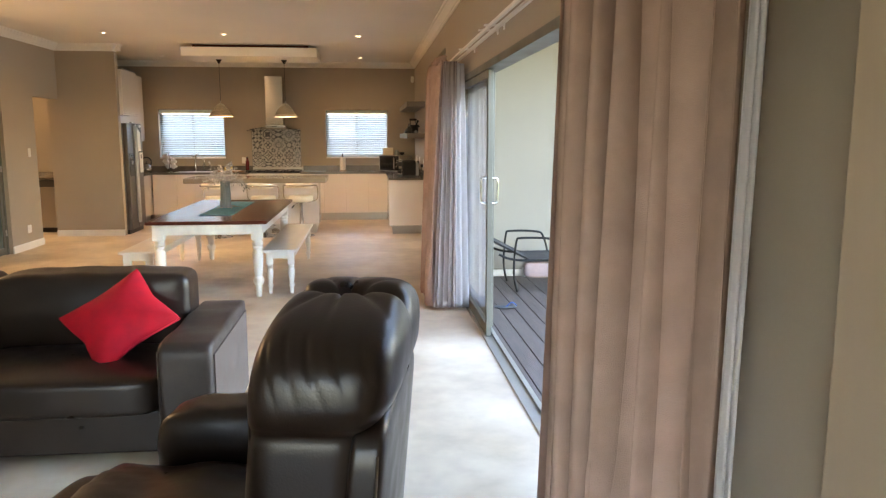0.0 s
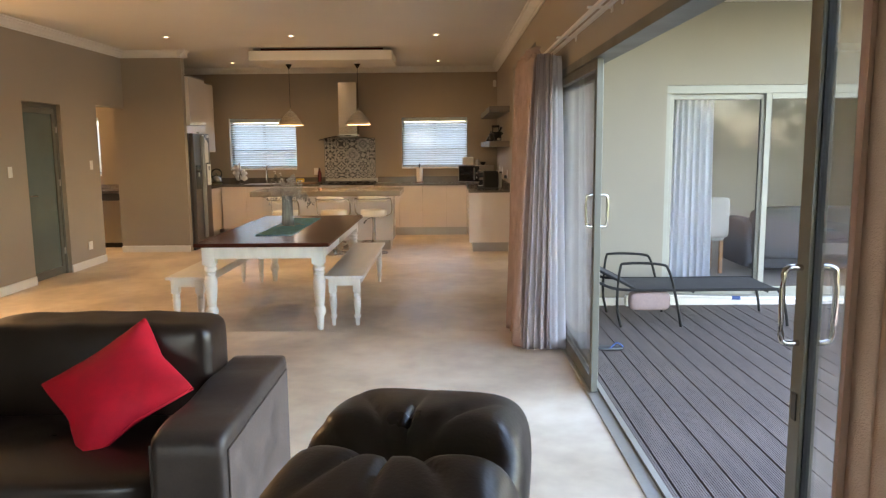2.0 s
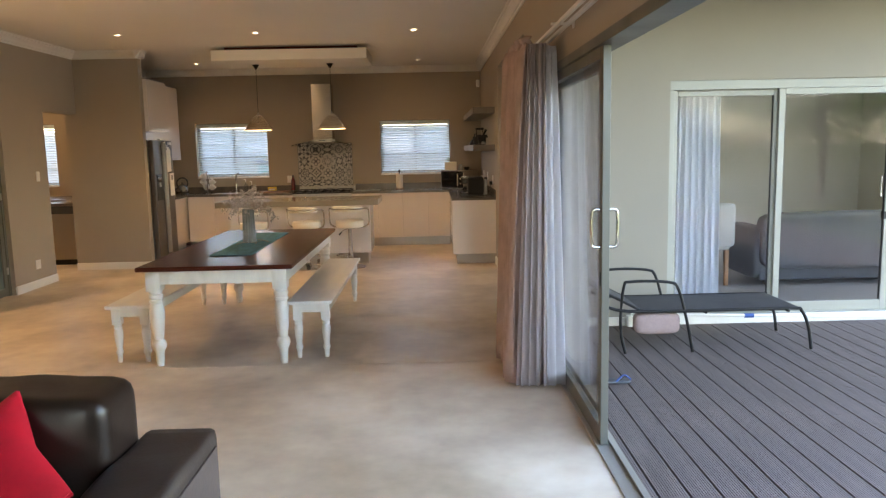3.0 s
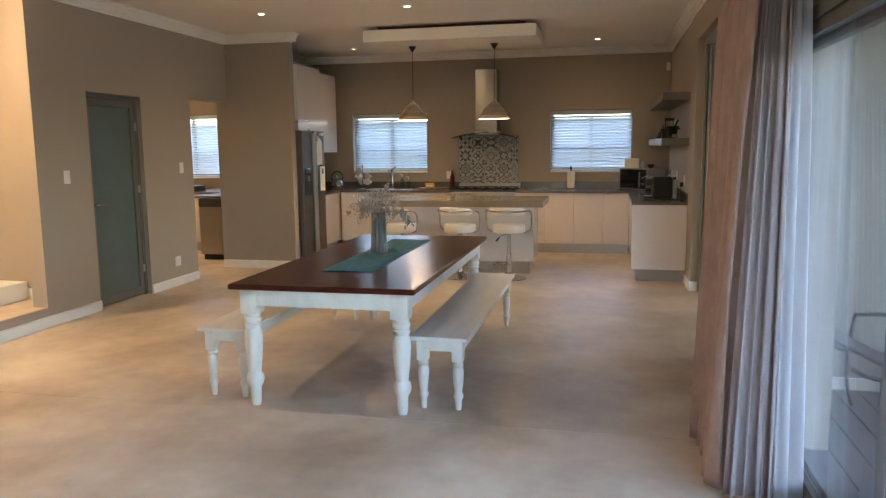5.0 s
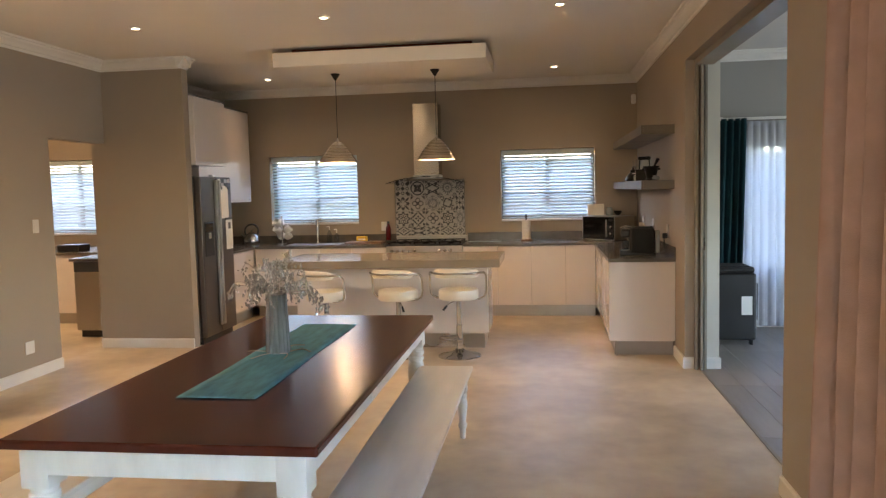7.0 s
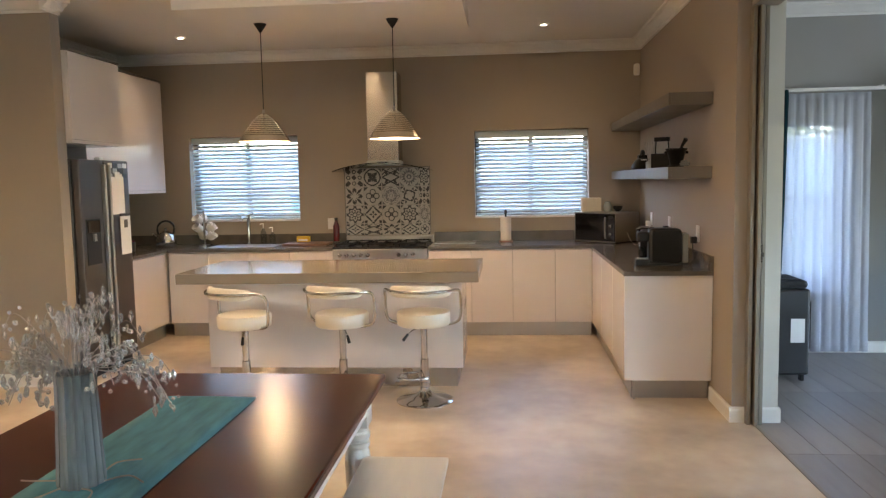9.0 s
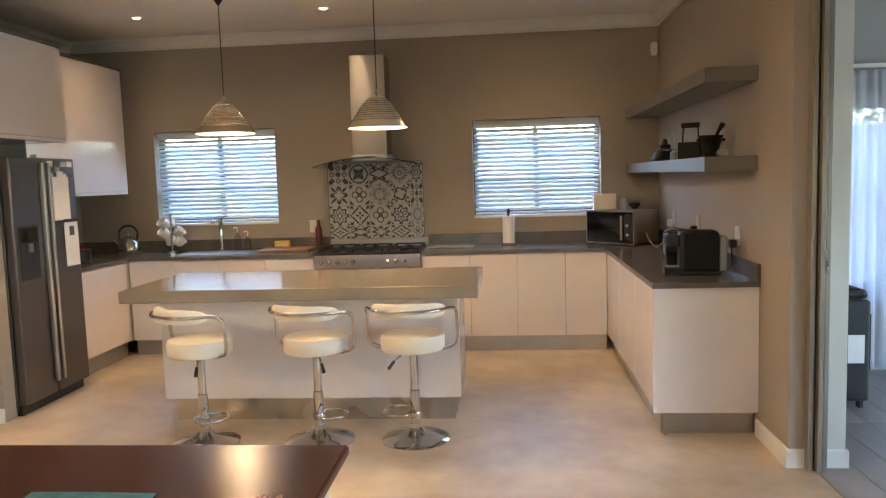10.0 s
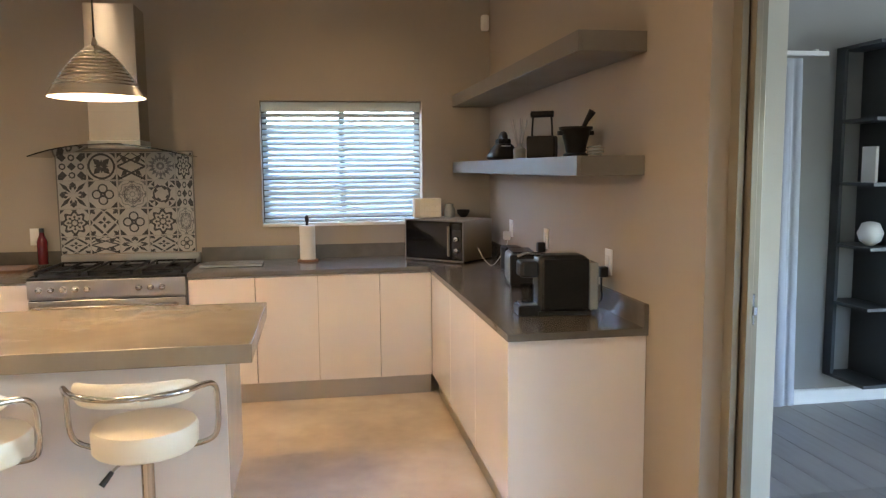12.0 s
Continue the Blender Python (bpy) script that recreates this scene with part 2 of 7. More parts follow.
M_VGLASS = mat("smoked_ribbed_glass", (0.30, 0.32, 0.32), 0.12, var=0.06, bump=0, spec=0.8)
M_VASE = mat("smoky_ribbed_vase_glass", (0.30, 0.33, 0.33), 0.16, var=0.10, scale=9, fine=40, bump=0, spec=0.7, stretch=(6, 6, 0.6))
M_VASE.node_tree.nodes["Principled BSDF"].inputs["Transmission Weight"].default_value = 0.45
M_PLASTER = mat("white_garden_plaster", (0.46, 0.49, 0.50), 0.85, var=0.05, scale=1.0, fine=120, bump=0.04)
M_TWIG = mat("silver_wire_twig", (0.30, 0.27, 0.24), 0.4, metal=0.6, var=0.1)
M_GROUND = mat("dry_lawn", (0.10, 0.11, 0.045), 0.95, var=0.3, scale=0.6, fine=14, bump=0.2)
M_LEAF = mat("tree_leaf", (0.07, 0.13, 0.025), 0.6, var=0.3, scale=2, fine=20, bump=0)
M_BARK = mat("tree_bark", (0.11, 0.08, 0.055), 0.9, var=0.2, scale=6, fine=30, bump=0.1)
M_WATER = glassy("bottle_plastic", (0.9, 0.93, 0.95), 0.05, tint=0.85)


# ---- building tools ----
def box(bm, x0, x1, y0, y1, z0, z1, bev=0.0, seg=2):
    ret = bmesh.ops.create_cube(bm, size=1.0)
    vs = ret["verts"]
    for v in vs:
        v.co = Vector(((x0 + x1) / 2 + v.co.x * (x1 - x0), (y0 + y1) / 2 + v.co.y * (y1 - y0), (z0 + z1) / 2 + v.co.z * (z1 - z0)))
    if bev:
        es = list({e for v in vs for e in v.link_edges})
        bmesh.ops.bevel(bm, geom=es, offset=bev, segments=seg, affect="EDGES", profile=0.5)
    return bm


def boxes(*rows, bev=0.0):
    bm = bmesh.new()
    for r in rows:
        box(bm, *r, bev=bev)
    return bm


def lathe(rows, cx=0, cy=0, cz=0, seg=28, bm=None, cap=True):
    """Turned body from (radius, height) rows."""
    bm = bm or bmesh.new()
    rings = []
    for r, z in rows:
        rings.append([bm.verts.new((cx + r * math.cos(2 * math.pi * k / seg), cy + r * math.sin(2 * math.pi * k / seg), cz + z)) for k in range(seg)])
    for a, b in zip(rings, rings[1:]):
        for k in range(seg):
            bm.faces.new((a[k], a[(k + 1) % seg], b[(k + 1) % seg], b[k]))
    if cap:
        bm.faces.new(rings[0][::-1])
        bm.faces.new(rings[-1])
    return bm


def tube(points, r, seg=10, bm=None, closed=False):
    """A round bar along points."""
    bm = bm or bmesh.new()
    pts = [Vector(p) for p in points]
    rings, up = [], Vector((0, 0, 1))
    n = len(pts)
    for i, p in enumerate(pts):
        a = pts[(i - 1) % n] if closed or i else pts[0]
        b = pts[(i + 1) % n] if closed or i < n - 1 else pts[-1]
        d = (b - a).normalized()
        s = d.cross(up)
        if s.length < 0.05:
            s = d.cross(Vector((0, 1, 0)))
        s.normalize()
        u = s.cross(d)
        rr = r[i] if isinstance(r, (list, tuple)) else r
        rings.append([bm.verts.new(p + rr * (math.cos(2 * math.pi * k / seg) * s + math.sin(2 * math.pi * k / seg) * u)) for k in range(seg)])
    pairs = list(zip(rings, rings[1:])) + ([(rings[-1], rings[0])] if closed else [])
    for a, b in pairs:
        for k in range(seg):
            bm.faces.new((a[k], a[(k + 1) % seg], b[(k + 1) % seg], b[k]))
    if not closed:
        bm.faces.new(rings[0][::-1])
        bm.faces.new(rings[-1])
    return bm


def bend(points, steps=6):
    """A smooth line through points."""
    p = [Vector(q) for q in points]
    out = []
    for i in range(len(p) - 1):
        a, b, c, d = p[max(i - 1, 0)], p[i], p[i + 1], p[min(i + 2, len(p) - 1)]
        for k in range(steps):
            t = k / steps
            out.append(0.5 * ((2 * b) + (c - a) * t + (2 * a - 5 * b + 4 * c - d) * t * t + (3 * b - a - 3 * c + d) * t ** 3))
    return out + [p[-1]]


def pillow(cx, cy, cz, sx, sy, sz, n=5.0, cuts=12, shape=None, bm=None):
    """A padded block: a cube grid rounded by a high power norm, then shaped by shape(x, y, z) in -1..1."""
    bm = bm or bmesh.new()
    tmp = bmesh.new()
    bmesh.ops.create_cube(tmp, size=2.0)
    bmesh.ops.subdivide_edges(tmp, edges=tmp.edges, cuts=cuts, use_grid_fill=True)
    made = {}
    for v in tmp.verts:
        q = v.co
        k = (abs(q.x) ** n + abs(q.y) ** n + abs(q.z) ** n) ** (1 / n)
        w = q / k
        off = Vector(shape(w.x, w.y, w.z)) if shape else Vector((0, 0, 0))
        made[v] = bm.verts.new((cx + sx / 2 * w.x + off.x, cy + sy / 2 * w.y + off.y, cz + sz / 2 * w.z + off.z))
    for f in tmp.faces:
        bm.faces.new([made[v] for v in f.verts])
    tmp.free()
    return bm


def base_of(ob):
    p = Vector((0, 0, 0))
    while ob:
        p += ob.location
        ob = ob.parent
    return p


def part(name, bm, material, parent=None, label="", smooth=None, kind="", category=""):
    """Links a bmesh, given in world metres, as one mesh object under parent."""
    me = bpy.data.meshes.new(name)
    bmesh.ops.recalc_face_normals(bm, faces=bm.faces)
    if parent:
        bmesh.ops.translate(bm, vec=-base_of(parent), verts=bm.verts)
    if smooth:
        for f in bm.faces:
            f.smooth = True
        lim = radians(smooth)
        for e in bm.edges:
            if len(e.link_faces) == 2 and e.calc_face_angle(0) > lim:
                e.smooth = False
    bm.to_mesh(me)
    bm.free()
    me.materials.append(material)
    ob = new(name, me)
    if parent:
        ob.parent = parent
    return tagged(ob, label, category, "", kind)


def thing(name, place, label, category, group=""):
    ob = new(name)
    ob.location = place
    ob.empty_display_size = 0.1
    return tagged(ob, label, category, group)


def setting(name, bm, material, label="", smooth=None, category=""):
    return part(name, bm, material, None, label, smooth, "structure", category)


def one(name, bm, material, label, category, group="", smooth=None):
    ob = part(name, bm, material, None, label, smooth, "", category)
    return tagged(ob, group=group)


# ---- the shell ----
L, R, RO, BK, S = -4.68, 1.0, 1.28, 14.66, -2.6
DA0, DA1, DAH = 1.85, 7.25, 2.12
DB0, DB1, DBH = 8.72, 11.375, 2.60
W1, W2, W3 = (-3.875, -2.655), (-0.735, 0.468), (-7.30, -6.25)
WZ0, WZ1 = 1.165, 2.075

setting("floor", boxes((L - 0.15, R + 0.004, S, 7.112, -0.12, 0.0), (L - 0.15, RO - 0.14, 7.116, BK + 0.2, -0.12, 0.0)), M_FLOOR, "pale beige cement screed floor with cloudy mottling")
setting("floor_passage", boxes((-9.0, L - 0.02, 4.4, 9.05, -0.10, 0.175), bev=0.004), M_FLOOR, "raised cement screed passage floor")
setting("floor_scullery", boxes((-9.0, L - 0.152, 10.75, BK, -0.10, 0.0)), M_FLOOR, "cement screed scullery floor")
sun_floor = setting("floor_sunroom", boxes((RO - 0.135, 7.0, 8.35, 13.3, -0.12, -0.014)), M_LAM, "grey wood-look laminate floor")
setting("threshold", boxes((R - 0.04, R + 0.075, DA0, DA1, -0.052, 0.012), bev=0.003), M_TRACK, "aluminium sliding door threshold")
setting("ceiling", boxes((-9.0, RO, S - 0.2, BK + 0.2, CEIL, CEIL + 0.12), (RO, 7.0, 8.35, 13.55, CEIL, CEIL + 0.12)), M_CEIL, "flat white painted ceiling")
setting("wall_east", boxes(
    (R, RO, S, DA0, -0.1, CEIL), (R, R + 0.105, DA0, DA1, DAH, CEIL), (R + 0.105, RO, DA0, DA1, 2.36, CEIL), (R, RO, DA1, DB0, -0.1, CEIL),
    (R, RO, DB0, DB1, DBH, CEIL), (R, RO, DB1, BK + 0.2, -0.1, CEIL)), M_WALL, "taupe painted wall with two wide door openings")


def wall_with_windows(name, x0, x1, y0, y1, holes, material, label):
    """A wall along x, with holes (x0, x1, z0, z1)."""
    rows, at = [], x0
    for hx0, hx1, hz0, hz1 in sorted(holes):
        rows += [(at, hx0, y0, y1, -0.1, CEIL), (hx0, hx1, y0, y1, -0.1, hz0), (hx0, hx1, y0, y1, hz1, CEIL)]
        at = hx1
    rows.append((at, x1, y0, y1, -0.1, CEIL))
    return setting(name, boxes(*rows), material, label)


wall_with_windows("wall_north", -9.0, R, BK, BK + 0.24, [(*W1, WZ0, WZ1), (*W2, WZ0, WZ1), (*W3, 1.08, 2.12)], M_WALL, "taupe painted kitchen wall with small windows")
setting("wall_west", boxes(
    (L - 0.15, L, S, 4.4, -0.1, CEIL), (L - 0.15, L, 8.72, 9.42, 0.0, CEIL), (L - 0.15, L, 9.42, 10.26, 2.10, CEIL), (L - 0.15, L, 10.26, 11.21, 0.0, CEIL),
    (L - 0.15, L, 11.21, 12.10, 2.14, CEIL), (L - 0.15, L, 12.10, BK, 0.0, CEIL), (L, -3.80, 12.10, 12.22, 0.0, CEIL)), M_WALL, "taupe painted wall with glazed door and passage opening")
# opening and frame are unseen, added to bring daylight in from the south
setting("wall_south", boxes((-9.0, -3.7, S - 0.2, S, -0.1, CEIL), (-3.7, -2.6, S - 0.2, S, -0.1, CEIL), (-2.6, -0.4, S - 0.2, S, 2.2, CEIL), (-0.4, RO, S - 0.2, S, -0.1, CEIL)), M_WALL, "plain taupe wall with an unseen opening added for daylight")
setting("added_garden_frame", boxes((-2.6, -0.4, S - 0.12, S - 0.06, 2.14, 2.2), (-2.6, -2.54, S - 0.12, S - 0.06, 0, 2.14), (-0.46, -0.4, S - 0.12, S - 0.06, 0, 2.14), (-1.53, -1.47, S - 0.12, S - 0.06, 0, 2.14), bev=0.003), M_ALU, "grey-green aluminium frame of the added unseen opening")
setting("wall_passage", boxes((-9.0, L - 0.15, 9.05, 9.17, 0.0, CEIL), (-9.0, -8.85, 4.4, BK, 0.0, CEIL), (-9.0, L - 0.15, 4.28, 4.4, 0.0, CEIL), (-9.0, L - 0.15, 10.63, 10.75, 0.0, CEIL)), M_WALL, "taupe painted passage walls")
# the opening in the x = 6.8 wall is unseen, added for the fill light
setting("wall_sunroom", boxes((RO, 1.98, 13.3, 13.55, -0.1, CEIL), (2.46, 7.0, 13.3, 13.55, -0.1, CEIL), (1.98, 2.46, 13.3, 13.55, -0.1, 0.62), (1.98, 2.46, 13.3, 13.55, 2.0, CEIL), (6.8, 7.0, 8.35, 8.9, -0.1, CEIL), (6.8, 7.0, 8.9, 10.5, 2.12, CEIL), (6.8, 7.0, 10.5, 13.3, -0.1, CEIL)), M_WALL3, "grey painted sunroom walls")
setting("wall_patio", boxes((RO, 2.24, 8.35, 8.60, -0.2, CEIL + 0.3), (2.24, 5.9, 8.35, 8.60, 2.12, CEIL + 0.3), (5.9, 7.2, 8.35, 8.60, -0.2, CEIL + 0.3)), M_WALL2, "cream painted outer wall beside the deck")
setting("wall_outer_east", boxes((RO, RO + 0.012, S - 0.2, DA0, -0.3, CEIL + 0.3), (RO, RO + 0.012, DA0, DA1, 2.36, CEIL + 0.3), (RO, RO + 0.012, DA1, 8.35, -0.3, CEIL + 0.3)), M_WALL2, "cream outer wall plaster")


def strip(rows_fn, runs):
    """A moulding: a section of (out, up) points swept along straight runs with outward normals."""
    bm = bmesh.new()
    for (x0, y0), (x1, y1), (nx, ny) in runs:
        a = [bm.verts.new((x0 + nx * o, y0 + ny * o, z)) for o, z in rows_fn]
        b = [bm.verts.new((x1 + nx * o, y1 + ny * o, z)) for o, z in rows_fn]
        k = len(a)
        for i in range(k):
            bm.faces.new((a[i], a[(i + 1) % k], b[(i + 1) % k], b[i]))
        bm.faces.new(a)
        bm.faces.new(b[::-1])
    return bm


CORNICE = [(-0.01, CEIL), (-0.01, 2.865), (0.012, 2.865), (0.016, 2.885), (0.03, 2.89), (0.05, 2.915), (0.075, 2.935), (0.08, 2.95), (0.098, 2.954), (0.102, CEIL)]
RUNS = [((R, S), (R, BK), (-1, 0)), ((L, BK), (R, BK), (0, -1)), ((L, 8.72), (L, 12.10), (1, 0)), ((L, 12.10), (-3.80 + 0.10, 12.10), (0, -1)), ((-3.80, 12.00), (-3.80, 12.22), (1, 0)), ((L, 12.22), (L, BK), (1, 0)), ((L, S), (L, 4.4), (1, 0)), ((L, S), (R, S), (0, 1))]
setting("cornice", strip(CORNICE, RUNS), M_TRIM, "white moulded ceiling cornice")
setting("cornice_sunroom", strip(CORNICE, [((RO, 13.3), (6.8, 13.3), (0, -1)), ((RO, 8.6), (RO, 13.3), (1, 0))]), M_TRIM, "white moulded cornice")
SKIRT = [(-0.005, 0.0), (0.016, 0.0), (0.016, 0.085), (0.010, 0.098), (-0.005, 0.098)]
setting("baseboard", strip(SKIRT, [((R, DB1), (R, 11.85), (-1, 0)), ((R - 0.016, DB1), (RO, DB1), (0, -1)), ((R, DA1), (R, DB0), (-1, 0)), ((R, S), (R, DA0), (-1, 0)), ((L, 4.4), (L, 9.42), (1, 0)), ((L, 10.26), (L, 11.21), (1, 0)),
    ((L - 0.15, 12.10), (-3.80, 12.10), (0, -1)), ((L, S), (L, 4.4), (1, 0)), ((RO, DB1 - 0.016), (RO, 13.3), (1, 0)), ((RO, 13.3), (6.8, 13.3), (0, -1))]), M_TRIM, "white painted skirting board")
SKIRT_UP = [(o, z + 0.175) for o, z in SKIRT]
setting("baseboard_passage", strip(SKIRT_UP, [((-8.8, 9.05), (L - 0.15, 9.05), (0, -1))]), M_TRIM, "white skirting in the raised passage")
setting("step_riser", boxes((L - 0.02, L, 4.4, 8.72, 0.0, 0.172)), M_WALL, "low painted riser of the raised passage")


# ---- windows and blinds ----
def kitchen_window(name, x0, x1, z0, z1, label, y=BK + 0.14):
    ob = new(name)
    ob.location = ((x0 + x1) / 2, y, z0)
    tagged(ob, label, "window", "", "structure")
    f = 0.045
    part("window_frame", boxes((x0, x1, y, y + 0.05, z0, z0 + f), (x0, x1, y, y + 0.05, z1 - f, z1), (x0, x0 + f, y, y + 0.05, z0 + f, z1 - f), (x1 - f, x1, y, y + 0.05, z0 + f, z1 - f),
        ((x0 + x1) / 2 - f / 2, (x0 + x1) / 2 + f / 2, y, y + 0.05, z0 + f, z1 - f), bev=0.003), M_ALU, ob)
    part("transom", boxes((x0 + f, x1 - f, y + 0.004, y + 0.046, (z0 + z1) / 2 - 0.14, (z0 + z1) / 2 - 0.10), bev=0.003), M_ALU, ob)
    pane = part("pane", boxes((x0 + f, x1 - f, y + 0.022, y + 0.028, z0 + f, z1 - f)), M_GLASS, ob)
    pane.visible_shadow = False
    part("window_sill", boxes((x0, x1, BK - 0.012, y, z0 - 0.02, z0 + 0.004), bev=0.003), M_TRIM, ob)
    return ob


kitchen_window("window_1", *W1, WZ0, WZ1, "aluminium kitchen window above the sink")
kitchen_window("window_2", *W2, WZ0, WZ1, "aluminium kitchen window above the worktop")
kitchen_window("window_3", *W3, 1.08, 2.12, "aluminium scullery window behind a blind")


def venetian(x0, x1, z0, z1, label, y=BK + 0.075):
    ob = thing("venetian_blind", ((x0 + x1) / 2, y, z0), label, "blind", "white venetian blinds")
    part("headrail", boxes((x0 + 0.008, x1 - 0.008, y - 0.03, y + 0.03, z1 - 0.075, z1 - 0.006), bev=0.004), M_BLIND, ob)
    part("bottom_rail", boxes((x0 + 0.012, x1 - 0.012, y - 0.022, y + 0.022, z0 + 0.012, z0 + 0.032), bev=0.004), M_BLIND, ob)
    bm = bmesh.new()
    w = (x1 - x0) - 0.024
    prof = [(-0.024, -0.0035), (-0.012, 0.0005), (0.0, 0.002), (0.012, 0.0005), (0.024, -0.0035)]
    tilt = radians(39)
    vs = []
    for sx in (-w / 2, w / 2):
        for dz in (0.0, 0.0028):
            vs.append([bm.verts.new((sx, a * math.cos(tilt) - b * math.sin(tilt), a * math.sin(tilt) + b * math.cos(tilt) + dz)) for a, b in prof])
    for k in range(4):
        bm.faces.new((vs[0][k], vs[0][k + 1], vs[2][k + 1], vs[2][k]))
        bm.faces.new((vs[1][k], vs[3][k], vs[3][k + 1], vs[1][k + 1]))
    bm.faces.new((vs[0][0], vs[2][0], vs[3][0], vs[1][0]))
    bm.faces.new((vs[0][4], vs[1][4], vs[3][4], vs[2][4]))
    me = bpy.data.meshes.new("slat")
    bm.to_mesh(me)
    bm.free()
    me.materials.append(M_BLIND)
    zz, k = z1 - 0.1, 0
    while zz > z0 + 0.05:
        sl = new("slat", me)
        sl.parent = ob
        sl.location = (0, 0, zz - z0)
        sl.rotation_euler = (random.uniform(-0.012, 0.012), random.uniform(-0.0008, 0.0008), 0)
        zz -= 0.0415
    for q in (0.14, 0.5, 0.86):
        part("ladder_cord", tube([(x0 + q * (x1 - x0), y - 0.027, z0 + 0.02), (x0 + q * (x1 - x0), y - 0.027, z1 - 0.02)], 0.0016, 5), M_BLIND, ob)
    return ob


venetian(*W1, WZ0, WZ1, "white venetian blind tilted open over the sink window")
venetian(*W2, WZ0, WZ1, "white venetian blind tilted open over the worktop window")
venetian(*W3, 1.08, 2.12, "white venetian blind in the scullery window")


# ---- doors ----
def glazed_leaf(name, place, axis, a0, a1, c, z0, z1, label, stile=0.06, handle_at=None, thick=0.04, material=M_ALU, glass=M_GLASS):
    """A sliding leaf in a plane: axis 'y' runs along y at x = c, axis 'x' along x at y = c."""
    ob = thing(name, place, label, "sliding door", "sliding door leaves")

    def b(u0, u1, w0, w1, t0=-thick / 2, t1=thick / 2):
        return (c + t0, c + t1, u0, u1, w0, w1) if axis == "y" else (u0, u1, c + t0, c + t1, w0, w1)
    part("leaf_frame", boxes(b(a0, a0 + stile, z0, z1), b(a1 - stile, a1, z0, z1), b(a0 + stile, a1 - stile, z0, z0 + 0.09), b(a0 + stile, a1 - stile, z1 - stile, z1), bev=0.003), material, ob)
    g = part("pane", boxes(b(a0 + stile, a1 - stile, z0 + 0.09, z1 - stile, -0.004, 0.004)), glass, ob)
    g.visible_shadow = False
    gs = []
    for u0, u1, w0, w1 in ((a0 + stile, a0 + stile + 0.006, z0 + 0.09, z1 - stile), (a1 - stile - 0.006, a1 - stile, z0 + 0.09, z1 - stile)):
        gs.append(b(u0, u1, w0, w1, -0.009, 0.009))
    part("glazing_bead", boxes(*gs), M_RUBBER, ob)
    if handle_at is not None:
        for s in (-1, 1):
            d = s * (thick / 2 - 0.001)
            q = s * (thick / 2 + 0.045)
            pts = [(d, 1.06), (q * 0.8, 1.06), (q, 1.085), (q, 1.225), (q * 0.8, 1.25), (d, 1.25)]
            line = [((c + o, handle_at, z) if axis == "y" else (handle_at, c + o, z)) for o, z in pts]
            part("pull_handle", tube(bend(line, 4), 0.008, 8), M_CHROME, ob, "bright steel pull handle", 60)
        part("lock", boxes(b(handle_at - 0.012, handle_at + 0.012, 0.86, 0.93, -thick / 2 - 0.004, thick / 2 + 0.004)), M_BLACK, ob)
    return ob


ZD0, ZD1 = 0.014, DAH - 0.06
glazed_leaf("sliding_door", (1.0, 6.25, 0.0), "y", 5.45, 7.05, 1.0, ZD0, ZD1, "grey-green aluminium glass sliding leaf pushed open", handle_at=5.48, glass=M_GLASS3)
glazed_leaf("sliding_door", (1.06, 6.4, 0.0), "y", 5.74, 7.20, 1.062, ZD0, ZD1, "grey-green aluminium glass leaf stacked at the opening", stile=0.09)
glazed_leaf("sliding_door", (1.06, 2.3, 0.0), "y", 1.91, 2.70, 1.062, ZD0, ZD1, "grey-green aluminium glass leaf behind the curtain")
glazed_leaf("sliding_door", (1.0, 2.2, 0.0), "y", 1.90, 2.785, 0.985, ZD0, ZD1, "grey-green aluminium glass leaf stacked behind curtain", handle_at=2.755, glass=M_GLASS3)
setting("door_frame_patio", boxes((R - 0.03, R + 0.10, DA0 + 0.001, DA1 - 0.001, DAH - 0.055, DAH - 0.001), (R - 0.03, R + 0.10, DA0 + 0.001, DA0 + 0.045, 0.012, DAH - 0.055), (R - 0.03, R + 0.10, DA1 - 0.045, DA1 - 0.001, 0.012, DAH - 0.055),
    (R + 0.03, R + 0.034, DA0 + 0.05, DA1 - 0.05, 0.012, 0.03), bev=0.002), M_ALU, "grey-green aluminium sliding door frame")
setting("door_frame_sunroom", boxes(
    (R + 0.07, R + 0.22, DB0 + 0.04, DB1 - 0.04, DBH - 0.05, DBH - 0.002), (R + 0.075, R + 0.10, DB1 - 0.06, DB1 - 0.002, 0.0, DBH - 0.05), (R + 0.112, R + 0.135, DB1 - 0.085, DB1 - 0.002, 0.0, DBH - 0.05),
    (R + 0.147, R + 0.17, DB1 - 0.06, DB1 - 0.002, 0.0, DBH - 0.05), (R + 0.07, R + 0.2, DB0 + 0.002, DB0 + 0.05, 0.0, DBH - 0.05), (R + 0.118, R + 0.142, DB0 + 0.05, DB1 - 0.06, -0.02, 0.004), bev=0.002), M_ALUD, "bronze stacking door frame")
# thin panel carrying the painted daylight on the reveal
setting("door_reveal", boxes((R + 0.178, RO + 0.001, DB1 - 0.006, DB1, 0.0, DBH), bev=0.001), M_REVEAL, "outer half of the door reveal, daylight painted in pale")
latch = one("door_latch", boxes((R + 0.136, R + 0.146, DB1 - 0.08, DB1 - 0.055, 1.02, 1.13), (R + 0.136, R + 0.150, DB1 - 0.09, DB1 - 0.08, 1.055, 1.085), bev=0.002), M_CHROME, "steel latch on the stacking door edge", "latch")

